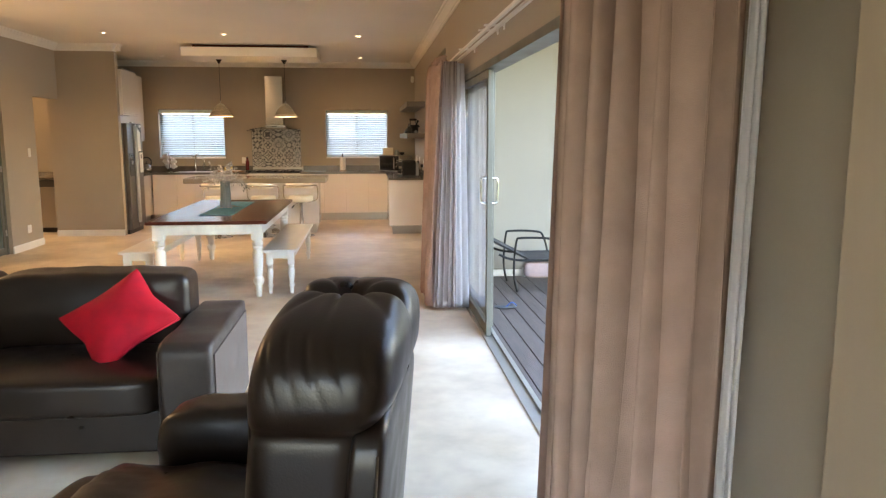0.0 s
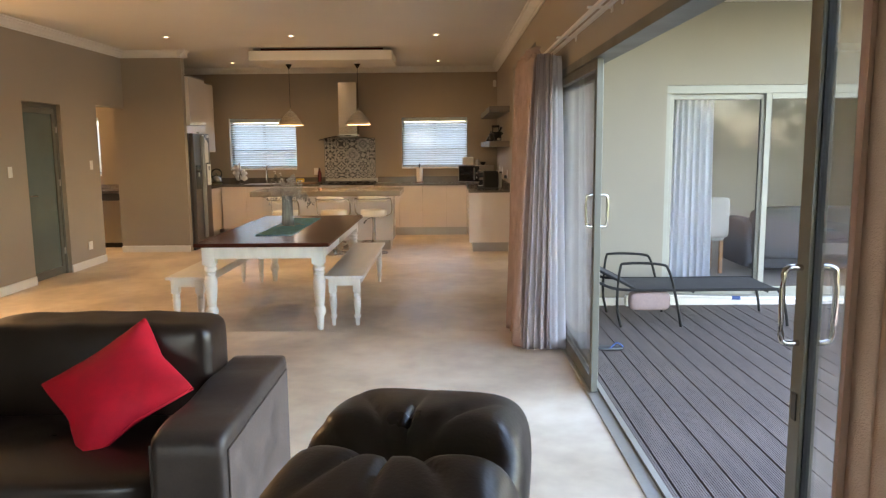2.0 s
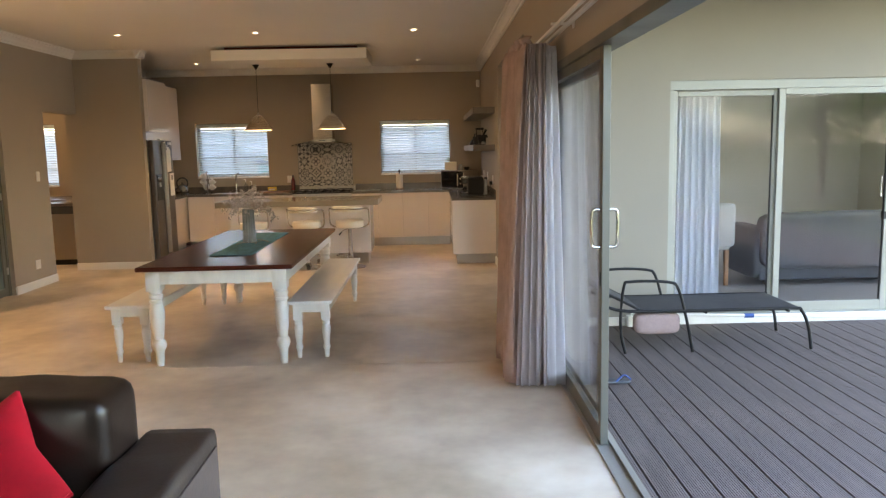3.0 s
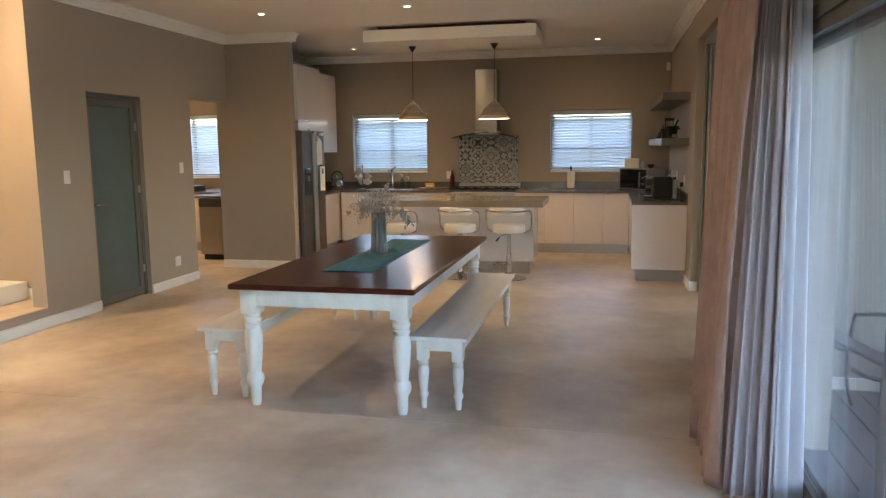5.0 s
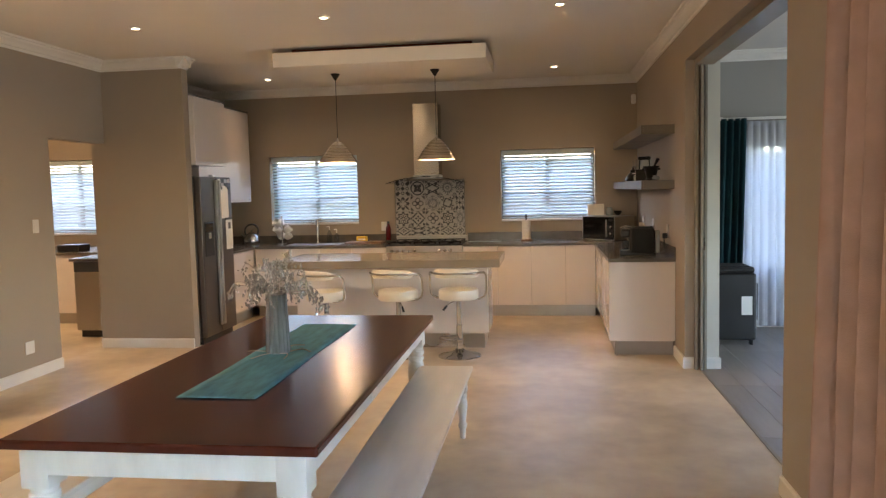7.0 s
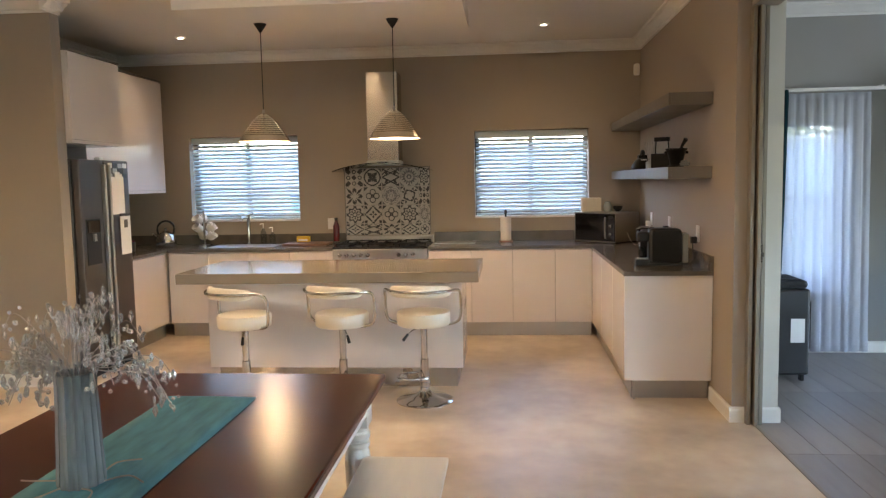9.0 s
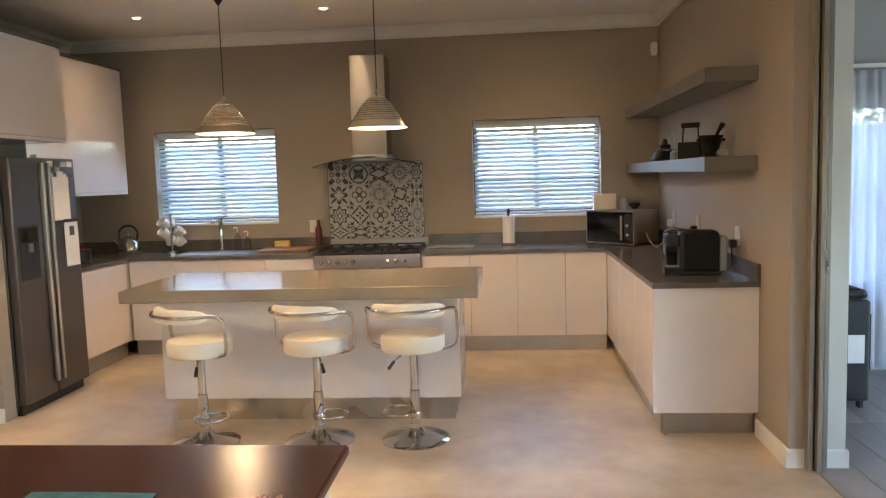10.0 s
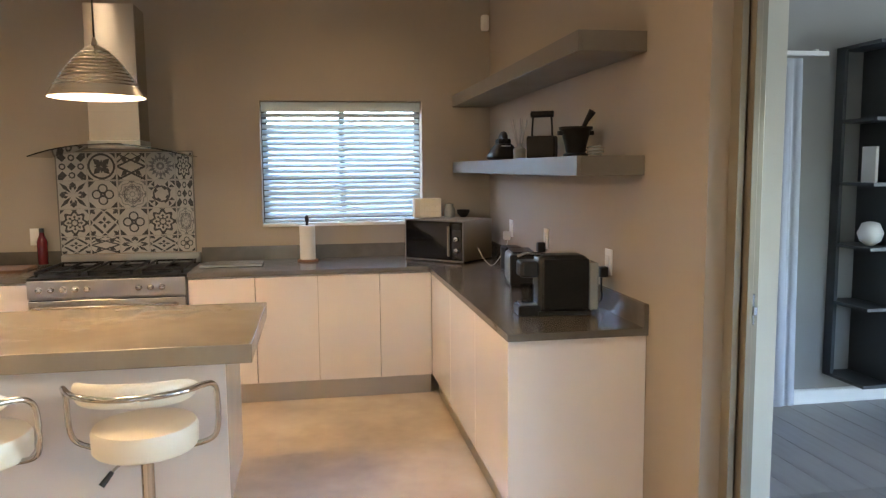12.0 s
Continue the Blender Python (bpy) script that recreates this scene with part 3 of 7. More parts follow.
# glazed door in the west wall
dl = thing("door", (L - 0.06, 9.835, 0.0), "aluminium framed frosted glass door, closed", "door")
part("door_frame", boxes((L - 0.11, L - 0.05, 9.407, 9.450, 0, 2.098), (L - 0.11, L - 0.05, 10.220, 10.263, 0, 2.098), (L - 0.11, L - 0.05, 9.450, 10.220, 2.05, 2.098), bev=0.003), M_ALU, dl)
part("leaf_frame", boxes((L - 0.10, L - 0.058, 9.453, 9.517, 0.01, 2.047), (L - 0.10, L - 0.058, 10.153, 10.217, 0.01, 2.047), (L - 0.10, L - 0.058, 9.517, 10.153, 0.01, 0.10), (L - 0.10, L - 0.058, 9.517, 10.153, 1.98, 2.047), bev=0.003), M_ALU, dl)
part("pane", boxes((L - 0.083, L - 0.075, 9.517, 10.153, 0.10, 1.98)), M_FROST, dl, "frosted grey-green glass pane")
part("handle", tube(bend([(L - 0.058, 9.485, 1.02), (L - 0.01, 9.485, 1.02), (L - 0.005, 9.505, 1.02), (L - 0.005, 9.595, 1.015)], 4), 0.009, 8), M_CHROME, dl, "steel lever handle", 60)
part("hinge", boxes((L - 0.06, L - 0.045, 10.210, 10.230, 0.25, 0.33), (L - 0.06, L - 0.045, 10.210, 10.230, 1.1, 1.18), (L - 0.06, L - 0.045, 10.210, 10.230, 1.75, 1.83), bev=0.002), M_STEEL, dl)


def wall_plate(name, axis, a, b, z, w, h, label, category, rocker=True, c=None):
    """A switch or socket plate; axis 'x' on a wall facing along x."""
    s = 1 if axis == "+x" else -1
    ob = thing(name, (c, a, z), label, category)
    if axis in ("+x", "-x"):
        part("plate", boxes((min(c, c + s * 0.009), max(c, c + s * 0.009), a - w / 2, a + w / 2, z - h / 2, z + h / 2), bev=0.003), M_WHITEP, ob)
        x0, x1 = sorted((c + s * 0.008, c + s * 0.013))
        part("rocker" if rocker else "socket_face", boxes((x0, x1, a - w * 0.22, a + w * 0.22, z - h * 0.28, z + h * 0.28), bev=0.002), M_WHITEP, ob)
    else:
        ob.location = (a, c, z)
        part("plate", boxes((a - w / 2, a + w / 2, c - 0.009, c, z - h / 2, z + h / 2), bev=0.003), M_WHITEP, ob)
        part("rocker" if rocker else "socket_face", boxes((a - w * 0.25, a + w * 0.25, c - 0.013, c - 0.008, z - h * 0.28, z + h * 0.28), bev=0.002), M_WHITEP, ob)
    return ob


wall_plate("light_switch", "+x", 9.08, 0, 1.31, 0.075, 0.12, "white rocker light switch on taupe wall", "light switch", c=L)
wall_plate("light_switch", "+x", 10.96, 0, 1.34, 0.075, 0.12, "white light switch beside the scullery opening", "light switch", c=L)
wall_plate("wall_socket", "+x", 10.78, 0, 0.28, 0.11, 0.11, "white low wall socket above the skirting", "socket", rocker=False, c=L)
wall_plate("wall_socket", "-x", 12.24, 0, 1.13, 0.075, 0.12, "white wall socket with black plug above worktop", "socket", rocker=False, c=R)
wall_plate("wall_socket", "-x", 13.2, 0, 1.15, 0.075, 0.12, "white wall socket above the worktop", "socket", rocker=False, c=R)
wall_plate("wall_socket", "-x", 14.0, 0, 1.15, 0.075, 0.12, "white wall socket behind the microwave", "socket", rocker=False, c=R)
wall_plate("wall_socket", "y", -2.31, 0, 1.11, 0.075, 0.12, "white wall socket beside the patterned tiles", "socket", rocker=False, c=BK)
pl = thing("power_plug", (R - 0.02, 12.24, 1.09), "black power plug with hanging cable", "plug")
part("plug_body", boxes((R - 0.055, R - 0.013, 12.215, 12.262, 1.06, 1.11), bev=0.006), M_BLACK, pl)
part("cable", tube(bend([(R - 0.04, 12.24, 1.065), (R - 0.035, 12.25, 1.0), (R - 0.03, 12.27, 0.945), (R - 0.06, 12.32, 0.918), (R - 0.12, 12.34, 0.916)], 5), 0.0045, 6), M_BLACK, pl, smooth=60)
for py_ in (13.2, 14.0):
    one("power_plug", boxes((R - 0.06, R - 0.013, py_ - 0.022, py_ + 0.022, 1.07, 1.13), bev=0.008), M_BLACK if py_ < 13.5 else M_WHITEP, "plug in a wall socket above worktop", "plug")
sn = thing("motion_sensor", (0.98, BK - 0.04, 2.6), "small white motion sensor in the wall corner", "sensor")
part("housing", pillow(0.955, BK - 0.03, 2.66, 0.06, 0.055, 0.12, 5, 4), M_WHITEP, sn, smooth=50)
part("lens", boxes((0.935, 0.975, BK - 0.062, BK - 0.055, 2.62, 2.655), bev=0.003), M_TRIM, sn)


# ---- curtains ----
def cloth(fn, nu, nv, thick=0.004):
    """A hanging cloth from fn(u, v), u along, v up, with a little thickness."""
    bm = bmesh.new()
    g = [[bm.verts.new(fn(i / nu, j / nv)) for j in range(nv + 1)] for i in range(nu + 1)]
    for i in range(nu):
        for j in range(nv):
            bm.faces.new((g[i][j], g[i + 1][j], g[i + 1][j + 1], g[i][j + 1]))
    return bm


def fold_line(a, b, folds, depth, across, seed=0, irregular=0.55, skew=1.0):
    """Points along a to b in plan, pushed to and fro across in uneven folds."""
    rnd = random.Random(seed)
    ph = [rnd.uniform(-0.9, 0.9) for _ in range(folds + 2)]
    am = [1 + rnd.uniform(-irregular, irregular) for _ in range(folds + 2)]

    def f(u, v):
        k = min(u, 1.0) ** skew * folds
        i = min(int(k), folds)
        fr = k - i
        ampl = am[i] * (1 - fr) + am[i + 1] * fr
        phase = ph[i] * (1 - fr) + ph[i + 1] * fr
        w = math.sin(2 * math.pi * k + phase + 0.5 * math.sin(3.1 * v + i))
        w = math.copysign(abs(w) ** 0.75, w)
        return depth * ampl * w
    return f


def curtain(name, a0, a1, b0, b1, z0, z1, folds, d0, d1, material, label, seed, group="", heading=True, parent=None, gather=0.0, sway=0.35, skew=1.0):
    """Cloth between plan points: a at the left end, b at the right end, index 0 at the floor, 1 at the rail."""
    f = fold_line(None, None, folds, 1.0, None, seed, 0.55, skew)

    def fn(u, v):
        w = v ** (1 + gather)
        p = Vector(a0).lerp(Vector(a1), w).lerp(Vector(b0).lerp(Vector(b1), w), u)
        d = (Vector(b0) - Vector(a0)).normalized()
        n = Vector((-d.y, d.x))
        amp = d0 * (1 - v) + d1 * v
        pinch = 1.0
        if heading and v > 0.955:
            amp *= 0.55 + 0.45 * math.sin((v - 0.955) / 0.045 * math.pi)
        q = p + n * f(u, v) * amp * pinch + d * amp * sway * math.cos(2 * math.pi * folds * u ** skew + seed)
        return (q.x, q.y, z0 + (z1 - z0) * v)
    bm = cloth(fn, folds * 22, 36)
    if parent:
        ob = part(name, bm, material, parent, label, 80)
    else:
        ob = one(name, bm, material, label, "curtain", group, 80)
    so = ob.modifiers.new("thickness", "SOLIDIFY")
    so.thickness = 0.004
    return ob


near = thing("curtain", (0.86, 2.15, 0.02), "dusty rose lined curtain drawn back in deep folds", "curtain", "living room door curtains")
curtain("cloth", (0.59, 1.80), (0.665, 1.91), (0.815, 1.34), (0.86, 1.35), 0.02, 2.24, 7, 0.064, 0.05, M_CURT, "", 3, parent=near, sway=0.7, skew=0.45)
curtain("back_cloth", (0.66, 1.82), (0.72, 1.91), (0.90, 1.50), (0.92, 1.50), 0.02, 2.24, 6, 0.03, 0.025, M_CURT, "", 14, parent=near)
curtain("lining", (0.835, 1.335), (0.875, 1.35), (0.875, 1.34), (0.915, 1.36), 0.03, 2.2, 2, 0.010, 0.008, M_LINING, "pale curtain lining", 5, parent=near)
far = thing("curtain", (0.78, 6.8, 0.02), "dusty rose lined curtain gathered beside the door", "curtain", "living room door curtains")
curtain("cloth", (0.65, 6.50), (0.76, 6.66), (0.645, 7.16), (0.70, 7.28), 0.02, 2.24, 6, 0.05, 0.035, M_CURT, "", 11, parent=far, sway=0.7)
curtain("front_cloth", (0.655, 6.44), (0.77, 6.65), (0.86, 6.45), (0.885, 6.63), 0.02, 2.23, 4, 0.026, 0.02, M_BACKCLOTH, "pale reverse side of the curtain", 17, parent=far, sway=0.6)
curtain("lining", (0.855, 6.43), (0.88, 6.62), (0.975, 6.48), (0.94, 6.63), 0.02, 2.21, 2, 0.018, 0.014, M_LINING, "pale curtain lining lit by the door", 8, parent=far)
curtain("back_cloth", (0.94, 6.52), (0.90, 6.66), (0.93, 7.15), (0.92, 7.12), 0.02, 2.22, 5, 0.03, 0.025, M_LINING, "", 21, parent=far)


def heading_tape(parent, y0, y1, x, n, seed):
    bm = bmesh.new()
    rnd = random.Random(seed)
    for k in range(n):
        yy = y0 + (y1 - y0) * (k + 0.5) / n
        w = (y1 - y0) / n * 0.62
        pillow(x + rnd.uniform(-0.012, 0.012), yy, 2.245, 0.075, w, 0.085, 3, 3, lambda a, b, c: (0.012 * math.sin(9 * c), 0, 0), bm)
    return part("heading_pleats", bm, M_CURT, parent, "gathered heading tape", 60)


heading_tape(far, 6.66, 7.28, 0.75, 14, 2)
heading_tape(near, 1.38, 1.89, 0.78, 9, 4)
rail = thing("curtain_rail", (0.93, 4.3, 2.27), "white double curtain rail above the sliding door", "curtain rail")
part("rail", boxes((0.875, 0.897, 1.45, 7.2, 2.272, 2.292), bev=0.002), M_TRIM, rail)
part("rail", boxes((0.935, 0.957, 1.45, 7.2, 2.272, 2.292), bev=0.002), M_TRIM, rail)
for yb in (2.2, 3.6, 4.9, 5.15, 6.3):
    part("bracket", boxes((0.86, R, yb - 0.012, yb + 0.012, 2.292, 2.304), (R - 0.008, R, yb - 0.016, yb + 0.016, 2.27, 2.34), bev=0.002), M_TRIM, rail)
cd = thing("pull_cord", (0.89, 1.345, 0.9), "thin looped curtain pull cord", "cord")
part("cord", tube(bend([(0.885, 1.365, 2.26), (0.88, 1.360, 1.7), (0.89, 1.355, 1.25), (0.885, 1.335, 1.12), (0.88, 1.350, 1.04), (0.885, 1.365, 1.10), (0.89, 1.370, 1.7), (0.89, 1.375, 2.26)], 6), 0.0025, 5), M_TRIM, cd, smooth=60)
part("tassel", lathe([(0.003, 0), (0.008, 0.01), (0.008, 0.04), (0.003, 0.05)], 0.881, 1.350, 1.0, 10), M_TRIM, cd, smooth=40)
setting("wall_pilaster", boxes((R - 0.06, R - 0.001, S + 0.1, 1.10, 0.0, CEIL - 0.11), bev=0.004), M_WALL, "shallow painted wall projection")


# ---- lounge ----
sofa = thing("sofa", (-1.95, 3.75, 0.0), "dark brown leather two-seater sofa with square arms", "sofa")
SX0, SX1 = -3.28, -0.64


def seat_shape(x, y, z):
    puff = (1 - x * x) * (1 - y * y)
    return (0, -0.012 * (1 - x * x) * (1 if y < -0.9 else 0), 0.035 * puff * (1 if z > 0 else 0) + 0.004 * math.sin(9 * x + 5 * y) * puff)


def back_shape(x, y, z):
    puff = (1 - x * x) * (1 - z * z)
    return (0, -0.05 * puff * (1 if y < 0 else 0), 0.012 * (1 - x * x) * (1 if z > 0.8 else 0) + 0.003 * math.sin(12 * x + 3 * z))


part("base", boxes((SX0 + 0.02, SX1 - 0.02, 3.30, 4.25, 0.05, 0.26), bev=0.012), M_LEATHER, sofa)
for fx in (SX0 + 0.1, SX1 - 0.1):
    for fy in (3.38, 4.18):
        part("foot", boxes((fx - 0.03, fx + 0.03, fy - 0.03, fy + 0.03, 0.0, 0.052), bev=0.004), M_BLACK, sofa)
mid = (SX0 + SX1) / 2 + 0.02
for a, b in ((SX0 + 0.255, mid), (mid, SX1 - 0.255)):
    part("seat_cushion", pillow((a + b) / 2, 3.60, 0.335, b - a - 0.004, 0.70, 0.19, 9, 14, seat_shape), M_LEATHER, sofa, smooth=60)
    part("back_cushion", pillow((a + b) / 2, 4.05, 0.595, b - a + (0.0), 0.30, 0.44, 11, 16, back_shape), M_LEATHER, sofa, smooth=60)
part("back_panel", boxes((SX0 + 0.31, SX1 - 0.31, 4.19, 4.27, 0.05, 0.72), bev=0.02), M_LEATHER, sofa)
for a, b, side in ((SX0, SX0 + 0.255, 0), (SX1 - 0.255, SX1, 1)):
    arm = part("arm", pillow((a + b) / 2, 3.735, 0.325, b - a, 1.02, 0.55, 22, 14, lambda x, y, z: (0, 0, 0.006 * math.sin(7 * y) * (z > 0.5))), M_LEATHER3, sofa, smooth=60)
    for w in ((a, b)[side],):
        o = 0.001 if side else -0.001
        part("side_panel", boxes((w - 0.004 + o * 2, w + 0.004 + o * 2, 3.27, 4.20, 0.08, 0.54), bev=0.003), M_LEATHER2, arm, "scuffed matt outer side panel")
    part("seam", tube([(a + 0.006, 3.228, 0.09), (a + 0.006, 3.228, 0.57)], 0.004, 6), M_LEATHER, arm)

sofa.location = (-1.975, 3.83, 0.0)
cush = thing("cushion", (-1.22, 3.80, 0.44), "bright red square scatter cushion leaning on the sofa", "cushion")


def cushion_bm():
    def shp(x, y, z):
        r = max(abs(x), abs(z))
        e = (1 - r ** 2.2)
        pinch = 1 - 0.15 * (1 - abs(x * z)) * (r ** 3)
        return (0.21 * x * (pinch - 1), (0.075 * e ** 0.7 + 0.006) * (1 if y > 0 else -1) - 0.02 * y, 0.21 * z * (pinch - 1) + 0.004 * math.sin(14 * x + 9 * z) * e)
    return pillow(0, 0, 0, 0.46, 0.04, 0.46, 40, 16, shp)


# lies back on its lower corner
E1, E2 = Vector((0.285, -0.033, 0.005)), Vector((0.028, 0.225, 0.195))
AXX, AXZ = (E1 + E2) / 2, (E2 - E1) / 2
CUSH = Matrix.Translation((-1.225, 3.775, 0.622)) @ Matrix((AXX / 0.205, AXX.cross(AXZ).normalized() * -1, AXZ / 0.205)).transposed().to_4x4()
cb = cushion_bm()
bmesh.ops.transform(cb, matrix=CUSH, verts=cb.verts)
part("cover", cb, M_RED, cush, smooth=70)
pp = [CUSH @ Vector((0.226 * x, 0, 0.226 * z)) for x, z in ((-1, -1), (1, -1), (1, 1), (-1, 1))]
loop = []
for i in range(4):
    for k in range(6):
        q = pp[i].lerp(pp[(i + 1) % 4], k / 6)
        c = sum((p for p in pp), Vector()) / 4
        loop.append(q + (c - q) * 0.13 * math.sin(math.pi * k / 6))
part("piping", tube(loop, 0.005, 6, closed=True), M_RED, cush, smooth=60)

# recliner armchair, facing the passage side
rec = thing("recliner_armchair", (-0.30, 2.06, 0.0), "dark brown leather recliner with tufted padded back", "armchair")


def rec_back(x, y, z):
    """A padded back with a thick head roll, one deep middle crease, a button and pleats running into it."""
    rise = max(0.0, z)
    top = rise ** 3
    face = max(0.0, -x)
    roll = min(1.0, max(0.0, (z - 0.12) / 0.36))
    roll = roll * roll * (3 - 2 * roll)
    mid = math.exp(-(y / 0.085) ** 2)
    wide = math.exp(-(y / 0.42) ** 2)
    button = math.exp(-((x - 0.05) / 0.40) ** 2) * math.exp(-(y / 0.15) ** 2)
    ray = math.atan2(abs(y) + 0.03, x - 0.05)
    pleat = (1 - abs(math.sin(3.5 * ray + 0.8 * z))) ** 3 * wide
    run = (1 - abs(math.sin(6.0 * z + 1.3 * abs(y) + 0.5))) ** 4 * wide * face
    corner = math.exp(-((abs(y) - 0.92) / 0.12) ** 2) * (1 - abs(math.sin(10 * x + 8 * z))) ** 2
    seam = math.exp(-((z - 0.22) / 0.05) ** 2) * (x > 0.2 or abs(y) > 0.9)
    dx = 0.040 * z + face * (0.085 * mid + 0.016 * run) + 0.055 * roll * max(0.0, x) - 0.018 * seam * max(0.0, x)
    dz = -top * (0.050 * mid + 0.040 * button + 0.022 * pleat + 0.085 * y * y) - 0.007 * corner * top + 0.012 * top * (1 - mid)
    dy = y * (0.018 * roll - 0.024 * (1 - roll)) - 0.012 * y * corner * rise ** 3 - 0.014 * seam * y
    return (dx, dy, dz)


part("backrest", pillow(0.02, 2.115, 0.775, 0.34, 0.83, 0.83, 5.5, 52, rec_back), M_LEATHER, rec, smooth=80)
part("back_shell", pillow(0.165, 2.112, 0.52, 0.10, 0.79, 0.76, 9, 12, lambda x, y, z: (0.030 * z, 0, 0)), M_LEATHER, rec, smooth=60)
part("zip", tube([(0.20, 1.714, 0.20), (0.205, 1.712, 0.55), (0.222, 1.705, 0.83)], 0.0035, 6), M_STEEL, rec, "thin metal zip along the back seam", 60)
part("seat", pillow(-0.42, 2.06, 0.36, 0.78, 0.62, 0.24, 5, 16, lambda x, y, z: (0, 0, (0.03 * (1 - y * y) + 0.014 * math.cos(7 * x) + 0.004 * math.sin(20 * y + 8 * x)) * (z > 0))), M_LEATHER, rec, smooth=80)
part("leg_rest", pillow(-0.84, 2.06, 0.27, 0.16, 0.62, 0.36, 4, 12, lambda x, y, z: (-0.012 * math.cos(6 * z), 0, 0)), M_LEATHER, rec, smooth=80)
for ay in (1.66, 2.46):
    part("arm", pillow(-0.335, ay, 0.385, 0.69, 0.22, 0.54, 5.0, 16, lambda x, y, z: (0, 0.012 * y * (z > 0.3), 0.016 * (1 - x * x) * (z > 0) + 0.003 * math.sin(15 * x + 6 * y) * (z > 0))), M_LEATHER, rec, smooth=80)
part("base", boxes((-0.70, 0.10, 1.70, 2.42, 0.02, 0.20), bev=0.02), M_BLACK, rec)
part("side_panel", boxes((-0.13, 0.155, 1.722, 2.505, 0.10, 0.56), bev=0.03), M_LEATHER, rec, "flat leather panel below the back")
rec.rotation_euler = (0, 0, radians(-9))
rec.scale = (1, 1.05, 0.94)
rec.location = (-0.365, 2.03, 0.0)
tb = thing("side_table", (-1.75, 1.95, 0.0), "small reddish wooden side table corner", "table")
part("tabletop", boxes((-2.30, -1.66, 1.72, 2.20, 0.50, 0.53), bev=0.006), M_WOODM, tb)
for lx in (-2.25, -1.71):
    for ly in (1.77, 2.15):
        part("leg", boxes((lx - 0.02, lx + 0.02, ly - 0.02, ly + 0.02, 0, 0.50), bev=0.003), M_WOODM, tb)


# ---- dining ----
TX0, TX1, TY0, TY1, TZ = -2.046, -0.905, 7.11, 9.645, 0.76
table = thing("dining_table", (-1.49, 8.41, 0.0), "farmhouse dining table, mahogany top on white turned legs", "table")
part("tabletop", boxes((TX0, TX1, TY0, TY1, TZ - 0.034, TZ), bev=0.009), M_MAHOG, table, "polished dark mahogany table top")
AX0, AX1, AY0, AY1 = TX0 + 0.055, TX1 - 0.055, TY0 + 0.045, TY1 - 0.045
for nm, r in (("apron", (AX0 + 0.1, AX1 - 0.1, AY0, AY0 + 0.022, TZ - 0.135, TZ - 0.034)), ("apron", (AX0 + 0.1, AX1 - 0.1, AY1 - 0.022, AY1, TZ - 0.135, TZ - 0.034)),
              ("apron", (AX0, AX0 + 0.022, AY0 + 0.1, AY1 - 0.1, TZ - 0.135, TZ - 0.034)), ("apron", (AX1 - 0.022, AX1, AY0 + 0.1, AY1 - 0.1, TZ - 0.135, TZ - 0.034))):
    part(nm, boxes(r, bev=0.002), M_WHITEWOOD, table)
LEG = [(0.026, 0.0), (0.030, 0.02), (0.033, 0.11), (0.047, 0.135), (0.054, 0.16), (0.048, 0.19), (0.036, 0.205), (0.039, 0.23), (0.046, 0.29), (0.052, 0.36), (0.054, 0.42), (0.049, 0.465), (0.043, 0.475),
       (0.043, 0.482), (0.051, 0.487), (0.052, 0.505), (0.045, 0.511), (0.045, 0.518), (0.053, 0.523), (0.053, 0.545), (0.046, 0.553), (0.049, 0.575)]
for lx in (AX0 + 0.052, AX1 - 0.052):
    for ly in (AY0 + 0.052, AY1 - 0.052):
        bm = lathe(LEG, lx, ly, 0.0, 24)
        box(bm, lx - 0.053, lx + 0.053, ly - 0.053, ly + 0.053, 0.573, TZ - 0.034, bev=0.004)
        part("leg", bm, M_WHITEWOOD, table, smooth=40)
part("drawer", boxes((AX1 - 0.002, AX1 + 0.008, 8.1, 8.75, TZ - 0.125, TZ - 0.05), bev=0.003), M_WHITEWOOD, table)
for ky in (8.25, 8.6):
    part("drawer_pull", lathe([(0.006, 0), (0.008, 0.012), (0.015, 0.02), (0.014, 0.03), (0.004, 0.034)], 0, 0, 0, 12), M_CHROME, table).matrix_basis = Matrix.Translation(Vector((AX1 + 0.008, ky, TZ - 0.088)) - Vector((-1.49, 8.41, 0))) @ Matrix.Rotation(radians(90), 4, "Y") @ Matrix.Translation((1.49, 8.41, 0))

BLEG = [(0.016, 0), (0.019, 0.02), (0.020, 0.06), (0.029, 0.075), (0.030, 0.09), (0.022, 0.105), (0.025, 0.13), (0.032, 0.19), (0.034, 0.24), (0.027, 0.262), (0.032, 0.268), (0.032, 0.282), (0.027, 0.288), (0.031, 0.30)]


